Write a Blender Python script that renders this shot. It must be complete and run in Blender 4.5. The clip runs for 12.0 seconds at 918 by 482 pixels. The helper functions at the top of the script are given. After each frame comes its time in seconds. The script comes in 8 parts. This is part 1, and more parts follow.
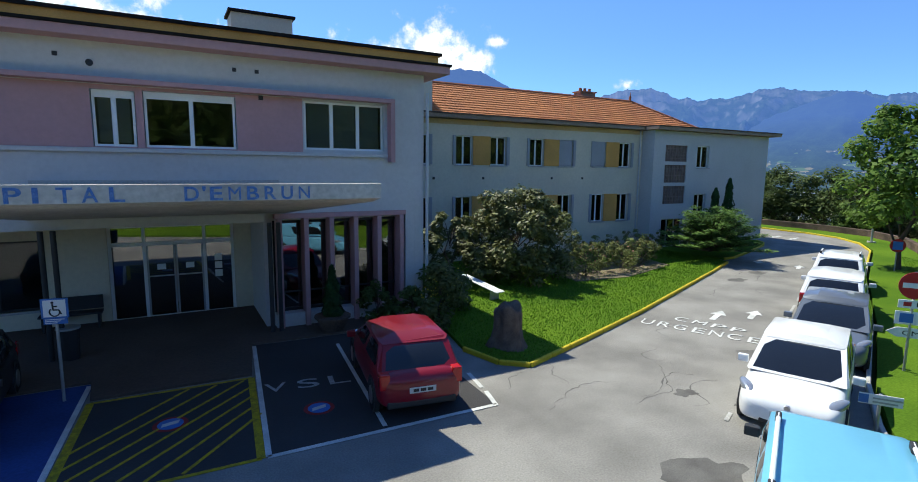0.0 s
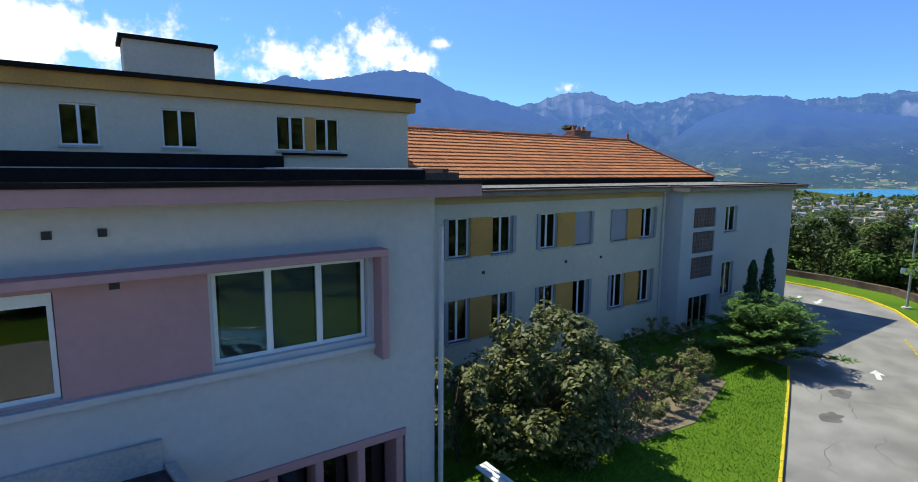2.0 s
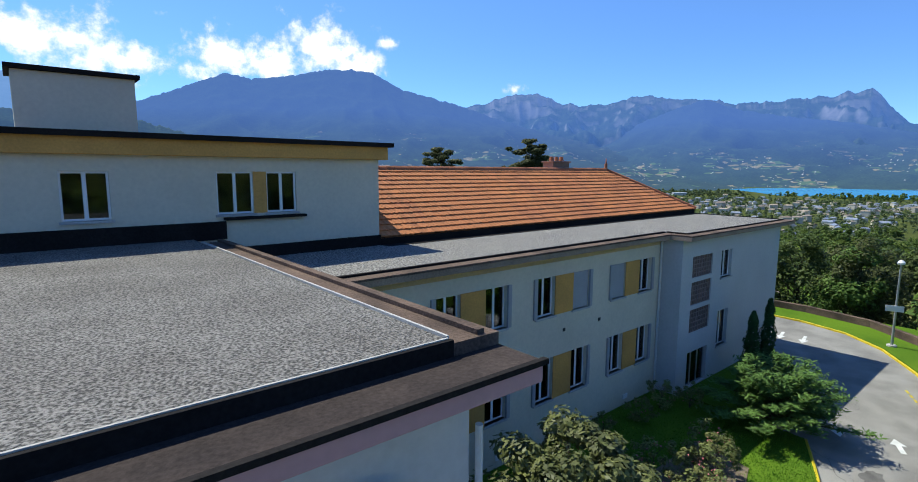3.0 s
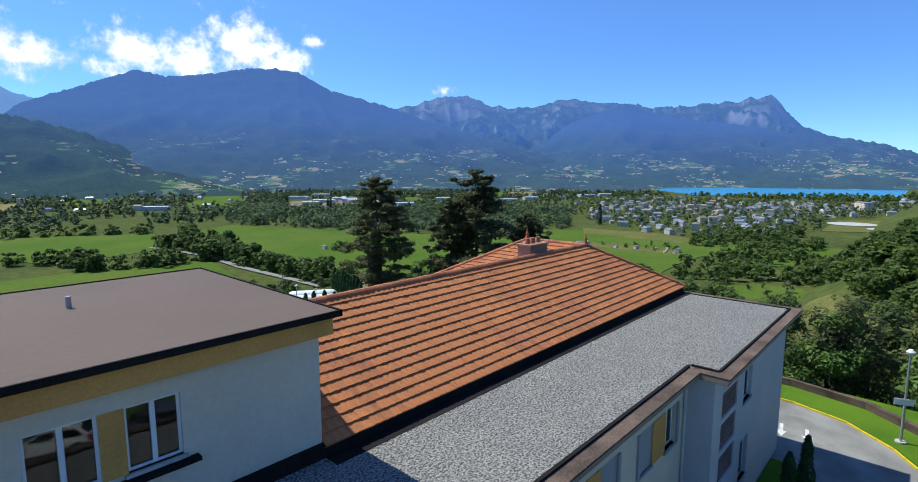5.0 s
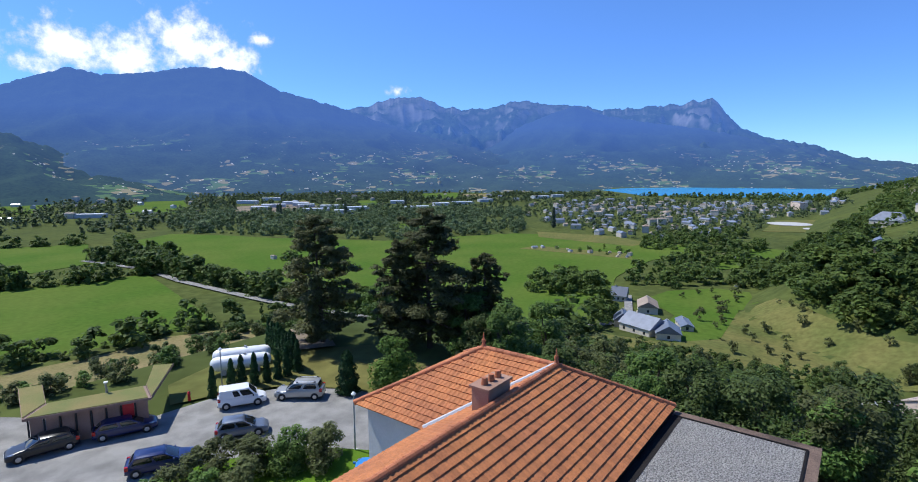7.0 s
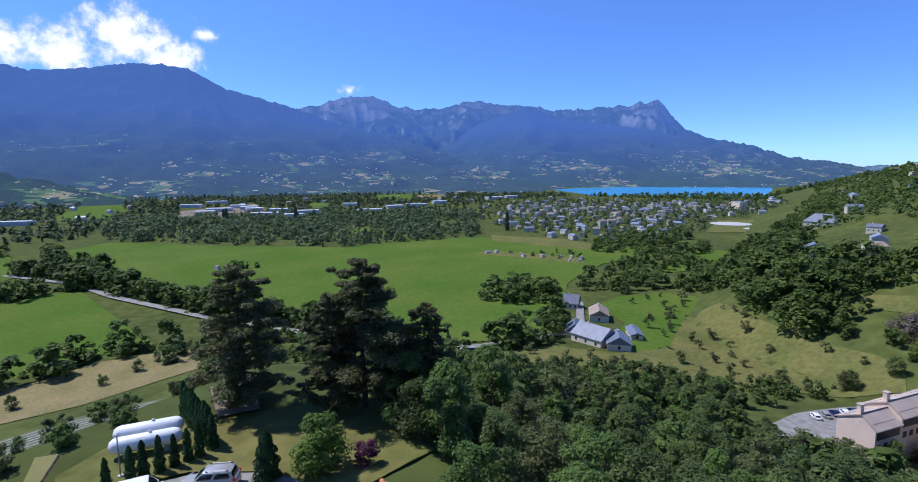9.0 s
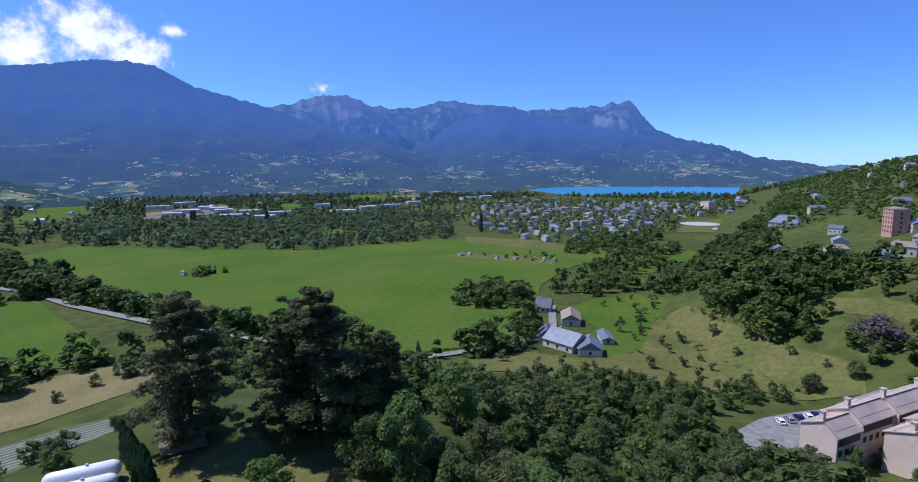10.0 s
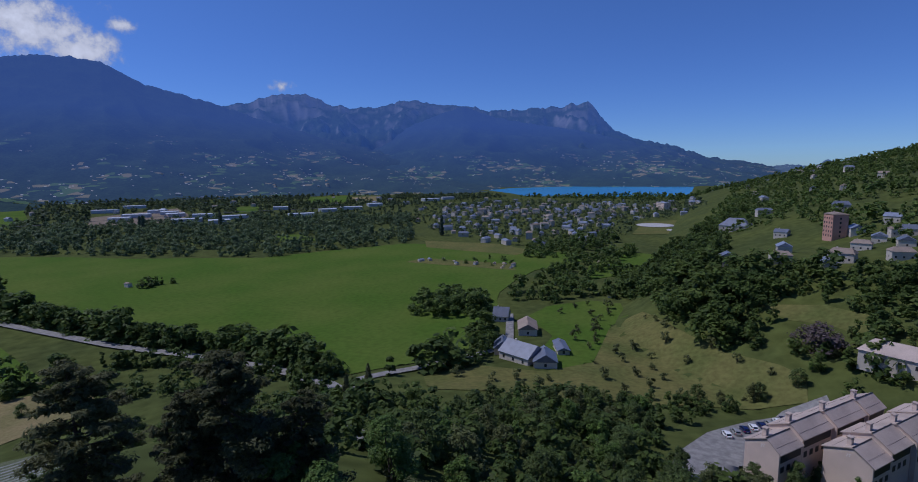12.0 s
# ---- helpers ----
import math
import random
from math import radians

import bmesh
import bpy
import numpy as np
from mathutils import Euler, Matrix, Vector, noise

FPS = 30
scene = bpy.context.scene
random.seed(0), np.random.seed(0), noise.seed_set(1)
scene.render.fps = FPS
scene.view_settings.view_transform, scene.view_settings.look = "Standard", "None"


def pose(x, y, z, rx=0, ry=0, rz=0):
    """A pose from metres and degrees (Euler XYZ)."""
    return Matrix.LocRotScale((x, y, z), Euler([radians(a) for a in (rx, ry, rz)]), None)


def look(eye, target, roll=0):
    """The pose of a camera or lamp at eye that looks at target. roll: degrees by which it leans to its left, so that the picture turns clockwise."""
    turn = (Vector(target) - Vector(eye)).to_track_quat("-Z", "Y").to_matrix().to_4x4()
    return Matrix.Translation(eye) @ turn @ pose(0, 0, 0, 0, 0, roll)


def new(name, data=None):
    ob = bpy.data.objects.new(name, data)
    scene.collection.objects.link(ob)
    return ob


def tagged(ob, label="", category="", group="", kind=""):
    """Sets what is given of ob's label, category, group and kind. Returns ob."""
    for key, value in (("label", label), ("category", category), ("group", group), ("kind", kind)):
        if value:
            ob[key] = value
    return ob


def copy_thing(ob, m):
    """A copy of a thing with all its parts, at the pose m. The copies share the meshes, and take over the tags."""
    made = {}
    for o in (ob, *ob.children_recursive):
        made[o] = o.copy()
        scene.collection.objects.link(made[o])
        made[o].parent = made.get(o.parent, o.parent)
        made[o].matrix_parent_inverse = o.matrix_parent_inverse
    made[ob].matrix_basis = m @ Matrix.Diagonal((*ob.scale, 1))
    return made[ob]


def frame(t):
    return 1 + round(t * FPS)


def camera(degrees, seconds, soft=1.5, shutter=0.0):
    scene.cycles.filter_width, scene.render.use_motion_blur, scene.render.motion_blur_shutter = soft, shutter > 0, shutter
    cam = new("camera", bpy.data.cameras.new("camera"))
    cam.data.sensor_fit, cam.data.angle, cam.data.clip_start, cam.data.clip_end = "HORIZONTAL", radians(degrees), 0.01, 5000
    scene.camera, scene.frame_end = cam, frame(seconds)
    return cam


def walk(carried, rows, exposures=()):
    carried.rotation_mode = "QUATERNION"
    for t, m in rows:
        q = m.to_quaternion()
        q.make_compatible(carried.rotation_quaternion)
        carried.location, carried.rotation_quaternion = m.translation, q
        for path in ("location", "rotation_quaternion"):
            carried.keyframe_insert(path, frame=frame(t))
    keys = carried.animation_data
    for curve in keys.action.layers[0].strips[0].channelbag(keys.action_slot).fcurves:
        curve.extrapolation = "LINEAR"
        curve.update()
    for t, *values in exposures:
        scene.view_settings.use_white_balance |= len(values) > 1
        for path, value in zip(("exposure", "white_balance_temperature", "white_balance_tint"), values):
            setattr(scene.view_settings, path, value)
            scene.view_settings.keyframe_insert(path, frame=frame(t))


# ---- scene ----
cam = camera(82.3, 12.0, soft=0.95)
PATH = [
    (0.0, 0, 0, 4.8, 82.0, -0.7, -28.9),
    (0.5, 0.479, 1.655, 5.472, 82.1, -0.6, -30.6),
    (1.0, 1.078, 3.628, 6.288, 82.1, -0.6, -32.0),
    (1.5, 1.631, 5.517, 7.152, 82.2, -0.6, -33.1),
    (2.0, 2.23, 7.489, 8.112, 82.2, -0.4, -34.7),
    (2.5, 2.756, 9.229, 9.024, 82.3, -0.3, -37.1),
    (3.0, 3.35, 11.094, 10.08, 82.3, -0.3, -40.2),
    (3.5, 3.955, 12.681, 11.088, 82.4, -0.2, -42.4),
    (5.5, 8.142, 18.153, 15.264, 82.4, 0.1, -49.0),
    (6.0, 9.628, 19.25, 16.368, 82.4, 0.2, -50.2),
    (6.5, 10.956, 20.16, 17.424, 82.5, 0.2, -51.3),
    (7.0, 12.428, 20.935, 18.576, 82.5, 0.3, -52.5),
    (9.0, 17.9, 22.293, 23.616, 82.4, 0.5, -57.4),
    (9.5, 19.443, 22.206, 24.816, 82.3, 0.5, -58.4),
    (10.0, 21.006, 22.053, 26.112, 82.3, 0.5, -60.1),
    (10.5, 22.255, 21.635, 27.408, 82.3, 0.6, -61.6),
    (11.0, 23.794, 21.441, 28.608, 82.3, 0.6, -63.2),
    (11.5, 25.062, 20.957, 29.76, 82.2, 0.6, -63.8),
    (12.0, 26.391, 20.385, 31.008, 82.2, 0.6, -64.1),
]
walk(cam, [(r[0], pose(*r[1:])) for r in PATH],
     exposures=[(0.0, 0.40, 6700, 0), (2.5, 0.38, 6600, 0), (3.5, 0.29, 6400, 0), (5.5, 0.21, 6150, 1), (7.0, 0.17, 6000, 7), (9.0, 0.09, 5750, 14), (10.0, -0.05, 5600, 16), (11.0, -0.43, 5550, 17), (11.5, -0.66, 5550, 18), (12.0, -1.02, 5550, 20)])

# ---- sky, sun ----
SUN_TO = Vector((-0.104, 0.535, 0.838)).normalized()
world = bpy.data.worlds.new("sky")
scene.world = world
world.use_nodes = True
wn, wl = world.node_tree.nodes, world.node_tree.links
wn.clear()


def math_node(nodes, links, op, a, b=None, clamp=False):
    n = nodes.new("ShaderNodeMath")
    n.operation, n.use_clamp = op, clamp
    for i, v in enumerate((a, b)):
        if v is None:
            continue
        if isinstance(v, (int, float)):
            n.inputs[i].default_value = v
        else:
            links.new(v, n.inputs[i])
    return n.outputs[0]


def build_sky():
    """Clear summer sky with banks of cumulus low over the mountains."""
    coord = wn.new("ShaderNodeTexCoord").outputs["Generated"]
    sky = wn.new("ShaderNodeTexSky")
    sky.sky_type, sky.sun_disc = "NISHITA", False
    sky.sun_elevation = math.asin(SUN_TO.z)
    sky.sun_rotation = math.atan2(SUN_TO.x, SUN_TO.y)
    sky.altitude, sky.air_density, sky.dust_density, sky.ozone_density = 1800, 1.0, 0.1, 3.0
    shape = None
    for az, el, w, h, thin in ((72.5, 10.4, 4.6, 2.9, 0), (69, 10.2, 4.8, 2.4, 0), (64, 11.6, 4.6, 3.0, 0), (61, 10.3, 3.6, 2.2, 0.1), (57.3, 12.7, 2.4, 0.9, 0.45), (75.6, 9.4, 3.2, 1.6, 0.3),
                               (43.9, 8.3, 2.0, 1.2, 0.55), (100, 11.4, 8.0, 4.0, 0), (93, 11.2, 7.0, 3.9, 0), (87, 10.6, 6.2, 3.3, 0), (82.5, 9.6, 4.4, 2.2, 0.1)):
        a, e = radians(az), radians(el)
        centre = (math.cos(a) * math.cos(e), math.sin(a) * math.cos(e), math.sin(e))
        sub = wn.new("ShaderNodeVectorMath")
        sub.operation = "SUBTRACT"
        sub.inputs[1].default_value = centre
        wl.new(coord, sub.inputs[0])
        mul = wn.new("ShaderNodeVectorMath")
        mul.operation = "MULTIPLY"
        mul.inputs[1].default_value = (1 / radians(w), 1 / radians(w), 1 / radians(h))
        wl.new(sub.outputs[0], mul.inputs[0])
        ln = wn.new("ShaderNodeVectorMath")
        ln.operation = "LENGTH"
        wl.new(mul.outputs[0], ln.inputs[0])
        v = math_node(wn, wl, "SUBTRACT", 1.0 - thin, ln.outputs["Value"])
        shape = v if shape is None else math_node(wn, wl, "MAXIMUM", shape, v)
    fine = wn.new("ShaderNodeTexNoise")
    fine.inputs["Scale"].default_value, fine.inputs["Detail"].default_value, fine.inputs["Roughness"].default_value = 22, 9, 0.62
    wl.new(coord, fine.inputs["Vector"])
    lump = math_node(wn, wl, "MULTIPLY", math_node(wn, wl, "SUBTRACT", fine.outputs[0], 0.5), 3.4)
    dens = math_node(wn, wl, "ADD", shape, lump)
    mask = wn.new("ShaderNodeMapRange")
    mask.interpolation_type = "SMOOTHSTEP"
    mask.inputs["From Min"].default_value, mask.inputs["From Max"].default_value = -0.05, 0.75
    wl.new(dens, mask.inputs["Value"])
    ramp = wn.new("ShaderNodeMapRange")
    ramp.inputs["From Min"].default_value, ramp.inputs["From Max"].default_value = 0.2, 1.2
    ramp.inputs["To Min"].default_value, ramp.inputs["To Max"].default_value = 6.0, 10.5
    wl.new(dens, ramp.inputs["Value"])
    white = wn.new("ShaderNodeCombineColor")
    wl.new(math_node(wn, wl, "MULTIPLY", ramp.outputs[0], 0.95), white.inputs[0])
    wl.new(math_node(wn, wl, "MULTIPLY", ramp.outputs[0], 0.98), white.inputs[1])
    wl.new(math_node(wn, wl, "MULTIPLY", ramp.outputs[0], 1.03), white.inputs[2])
    mix = wn.new("ShaderNodeMix")
    mix.data_type = "RGBA"
    wl.new(mask.outputs[0], mix.inputs["Factor"])
    deep = wn.new("ShaderNodeHueSaturation")
    deep.inputs["Hue"].default_value, deep.inputs["Saturation"].default_value, deep.inputs["Value"].default_value = 0.512, 1.2, 1.33
    wl.new(sky.outputs[0], deep.inputs["Color"])
    low = wn.new("ShaderNodeSeparateXYZ")
    wl.new(coord, low.inputs[0])
    band = wn.new("ShaderNodeMapRange")
    band.inputs["From Min"].default_value, band.inputs["From Max"].default_value = 0.0, 0.34
    band.inputs["To Min"].default_value, band.inputs["To Max"].default_value = 1.0, 0.0
    wl.new(low.outputs[2], band.inputs["Value"])
    clear = wn.new("ShaderNodeMix")
    clear.data_type, clear.blend_type = "RGBA", "MULTIPLY"
    clear.inputs[7].default_value = (0.44, 0.64, 0.93, 1)
    wl.new(band.outputs[0], clear.inputs["Factor"])
    wl.new(deep.outputs[0], clear.inputs[6])
    wl.new(clear.outputs[2], mix.inputs[6])
    wl.new(white.outputs[0], mix.inputs[7])
    bg = wn.new("ShaderNodeBackground")
    bg.inputs["Strength"].default_value = 0.125
    wl.new(mix.outputs[2], bg.inputs["Color"])
    wl.new(bg.outputs[0], wn.new("ShaderNodeOutputWorld").inputs["Surface"])


build_sky()
sun = new("sun", bpy.data.lights.new("sun", "SUN"))
sun.data.energy, sun.data.angle, sun.data.color = 4.8, radians(0.53), (1.0, 0.95, 0.87)
sun.matrix_world = look(tuple(SUN_TO * 200), (0, 0, 0))

# ---- materials ----


def surface(name, col, var=0.25, scale=3.0, rough=0.8, bump=0.2, metal=0.0, col2=None, big=0.35, spec=0.4, coat=0.0, grain=9.0,
            per_object=0.0, per_island=0.0, bump_dist=0.02, detail=5, span=0.25):
    """Procedural surface: stains at the large scale, grain at the small one, fine relief."""
    m = bpy.data.materials.new(name)
    m.use_nodes = True
    n, l = m.node_tree.nodes, m.node_tree.links
    b = n["Principled BSDF"]
    co = n.new("ShaderNodeTexCoord").outputs["Object"]
    n1 = n.new("ShaderNodeTexNoise")
    n1.inputs["Scale"].default_value, n1.inputs["Detail"].default_value = scale * big, detail
    n2 = n.new("ShaderNodeTexNoise")
    n2.inputs["Scale"].default_value, n2.inputs["Detail"].default_value = scale * grain, 3
    l.new(co, n1.inputs["Vector"])
    l.new(co, n2.inputs["Vector"])
    mix = n.new("ShaderNodeMix")
    mix.data_type = "RGBA"
    mix.inputs[6].default_value = (*col, 1)
    mix.inputs[7].default_value = (*(col2 or [c * (1 - var) for c in col]), 1)
    mr = n.new("ShaderNodeMapRange")
    mr.inputs["From Min"].default_value, mr.inputs["From Max"].default_value = 0.35, 0.68
    l.new(n1.outputs[0], mr.inputs["Value"])
    l.new(mr.outputs[0], mix.inputs["Factor"])
    g = n.new("ShaderNodeMapRange")
    g.inputs["From Min"].default_value, g.inputs["From Max"].default_value = 0.5 - span, 0.5 + span
    g.inputs["To Min"].default_value, g.inputs["To Max"].default_value = 1 - var * 0.6, 1 + var * 0.6
    l.new(n2.outputs[0], g.inputs["Value"])
    val = g.outputs[0]
    if per_object:
        r = n.new("ShaderNodeObjectInfo").outputs["Random"]
        val = math_node(n, l, "MULTIPLY", val, math_node(n, l, "ADD", math_node(n, l, "MULTIPLY", r, per_object), 1 - per_object / 2))
    if per_island:
        r = n.new("ShaderNodeNewGeometry").outputs["Random Per Island"]
        val = math_node(n, l, "MULTIPLY", val, math_node(n, l, "ADD", math_node(n, l, "MULTIPLY", r, per_island), 1 - per_island / 2))
    hsv = n.new("ShaderNodeHueSaturation")
    l.new(mix.outputs[2], hsv.inputs["Color"])
    l.new(val, hsv.inputs["Value"])
    l.new(hsv.outputs[0], b.inputs["Base Color"])
    b.inputs["Roughness"].default_value, b.inputs["Metallic"].default_value = rough, metal
    b.inputs["Specular IOR Level"].default_value = spec
    b.inputs["Coat Weight"].default_value = coat
    if bump:
        bp = n.new("ShaderNodeBump")
        bp.inputs["Strength"].default_value, bp.inputs["Distance"].default_value = bump, bump_dist
        l.new(n2.outputs[0], bp.inputs["Height"])
        l.new(bp.outputs[0], b.inputs["Normal"])
    return m


def foliage(name, col, col2, scale=0.4, trans=0.25):
    """Leaves: colour differs from leaf to leaf, tree to tree and across a wood."""
    m = surface(name, col, 0.3, scale, 0.55, 0.0, col2=col2, big=1.0, grain=6, per_object=0.45, per_island=0.6, spec=0.12)
    n, l = m.node_tree.nodes, m.node_tree.links
    b = n["Principled BSDF"]
    t = n.new("ShaderNodeBsdfTranslucent")
    l.new(b.inputs["Base Color"].links[0].from_socket, t.inputs["Color"])
    mx = n.new("ShaderNodeMixShader")
    mx.inputs[0].default_value = trans
    l.new(b.outputs[0], mx.inputs[1])
    l.new(t.outputs[0], mx.inputs[2])
    l.new(mx.outputs[0], n["Material Output"].inputs["Surface"])
    return m


def glass(name, tint=(0.55, 0.6, 0.6), ior=1.62):
    m = bpy.data.materials.new(name)
    m.use_nodes = True
    n, l = m.node_tree.nodes, m.node_tree.links
    n.remove(n["Principled BSDF"])
    t, g, f, mx = (n.new("ShaderNode" + k) for k in ("BsdfTransparent", "BsdfGlossy", "Fresnel", "MixShader"))
    t.inputs[0].default_value = (*tint, 1)
    g.inputs["Roughness"].default_value = 0.02
    f.inputs[0].default_value = ior
    for a, i in ((f, 0), (t, 1), (g, 2)):
        l.new(a.outputs[0], mx.inputs[i])
    l.new(mx.outputs[0], n["Material Output"].inputs["Surface"])
    return m


def far_mountain(name, low, high, air_glow, amount, snowline, foot):
    """A distant mountain side: woods and meadows below, bare rock above; haze is a blue glow mixed in by height."""
    m = surface(name, low, 0.45, 0.02, 0.9, 0.0, col2=[c * 0.75 for c in low], big=1.0, grain=6, detail=9, spec=0.0)
    n, l = m.node_tree.nodes, m.node_tree.links
    b = n["Principled BSDF"]
    src = b.inputs["Base Color"].links[0].from_socket
    pos = n.new("ShaderNodeNewGeometry").outputs["Position"]
    sep = n.new("ShaderNodeSeparateXYZ")
    l.new(pos, sep.inputs[0])
    ns = n.new("ShaderNodeTexNoise")
    ns.inputs["Scale"].default_value, ns.inputs["Detail"].default_value, ns.inputs["Roughness"].default_value = 0.012, 10, 0.7
    l.new(pos, ns.inputs["Vector"])
    hgt = math_node(n, l, "ADD", sep.outputs[2], math_node(n, l, "MULTIPLY", math_node(n, l, "SUBTRACT", ns.outputs[0], 0.5), 500))
    rk = n.new("ShaderNodeMapRange")
    rk.inputs["From Min"].default_value, rk.inputs["From Max"].default_value = snowline - 60, snowline + 240
    nrm_z = n.new("ShaderNodeSeparateXYZ")
    l.new(n.new("ShaderNodeNewGeometry").outputs["Normal"], nrm_z.inputs[0])
    steep = math_node(n, l, "MULTIPLY", math_node(n, l, "SUBTRACT", 0.80, nrm_z.outputs[2]), 900)
    l.new(math_node(n, l, "ADD", hgt, steep), rk.inputs["Value"])
    mixr = n.new("ShaderNodeMix")
    mixr.data_type = "RGBA"
    l.new(rk.outputs[0], mixr.inputs["Factor"])
    l.new(src, mixr.inputs[6])
    mixr.inputs[7].default_value = (*high, 1)
    # meadows and stubble fields on the lower slopes
    vor = n.new("ShaderNodeTexVoronoi")
    vor.inputs["Scale"].default_value = 0.04
    flat = n.new("ShaderNodeVectorMath")
    flat.operation = "MULTIPLY"
    flat.inputs[1].default_value = (0.8, 0.8, 3.4)
    l.new(pos, flat.inputs[0])
    l.new(flat.outputs[0], vor.inputs["Vector"])
    vs = n.new("ShaderNodeSeparateColor")
    l.new(vor.outputs["Color"], vs.inputs[0])
    many = n.new("ShaderNodeTexNoise")
    many.inputs["Scale"].default_value, many.inputs["Detail"].default_value = 0.0045, 3
    l.new(pos, many.inputs["Vector"])
    fld = math_node(n, l, "GREATER_THAN", math_node(n, l, "ADD", vs.outputs[0], math_node(n, l, "MULTIPLY", many.outputs[0], 2.4)), 2.12)
    lowm = n.new("ShaderNodeMapRange")
    lowm.inputs["From Min"].default_value, lowm.inputs["From Max"].default_value = foot, foot * 0.45
    l.new(hgt, lowm.inputs["Value"])
    fcol = n.new("ShaderNodeMix")
    fcol.data_type = "RGBA"
    fcol.inputs[6].default_value, fcol.inputs[7].default_value = (0.11, 0.175, 0.045, 1), (0.30, 0.255, 0.12, 1)
    l.new(math_node(n, l, "GREATER_THAN", vs.outputs[1], 0.6), fcol.inputs["Factor"])
    mixf = n.new("ShaderNodeMix")
    mixf.data_type = "RGBA"
    l.new(math_node(n, l, "MULTIPLY", fld, math_node(n, l, "MULTIPLY", lowm.outputs[0], 0.85)), mixf.inputs["Factor"])
    l.new(mixr.outputs[2], mixf.inputs[6])
    l.new(fcol.outputs[2], mixf.inputs[7])
    # pale walls and roofs of hamlets
    dots = n.new("ShaderNodeTexVoronoi")
    dots.inputs["Scale"].default_value = 0.085
    l.new(pos, dots.inputs["Vector"])
    ds = n.new("ShaderNodeSeparateColor")
    l.new(dots.outputs["Color"], ds.inputs[0])
    hut = math_node(n, l, "GREATER_THAN", math_node(n, l, "ADD", ds.outputs[0], math_node(n, l, "MULTIPLY", many.outputs[0], 1.2)), 1.54)
    close = math_node(n, l, "MULTIPLY", hut, math_node(n, l, "LESS_THAN", dots.outputs["Distance"], 0.3))
    mixh = n.new("ShaderNodeMix")
    mixh.data_type = "RGBA"
    l.new(math_node(n, l, "MULTIPLY", close, lowm.outputs[0]), mixh.inputs["Factor"])
    l.new(mixf.outputs[2], mixh.inputs[6])
    mixh.inputs[7].default_value = (0.55, 0.52, 0.47, 1)
    l.new(mixh.outputs[2], b.inputs["Base Color"])
    # blue emission stands in for haze, stronger higher up the slope
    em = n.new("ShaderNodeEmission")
    em.inputs["Color"].default_value = (*air_glow, 1)
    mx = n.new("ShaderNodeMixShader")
    haze_by_height = n.new("ShaderNodeMapRange")
    haze_by_height.inputs["From Min"].default_value, haze_by_height.inputs["From Max"].default_value = -70, 300
    haze_by_height.inputs["To Min"].default_value, haze_by_height.inputs["To Max"].default_value = amount * 0.30, amount
    l.new(sep.outputs[2], haze_by_height.inputs["Value"])
    l.new(haze_by_height.outputs[0], mx.inputs[0])
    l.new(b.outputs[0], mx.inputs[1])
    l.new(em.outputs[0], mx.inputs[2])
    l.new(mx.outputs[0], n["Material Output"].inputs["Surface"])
    return m


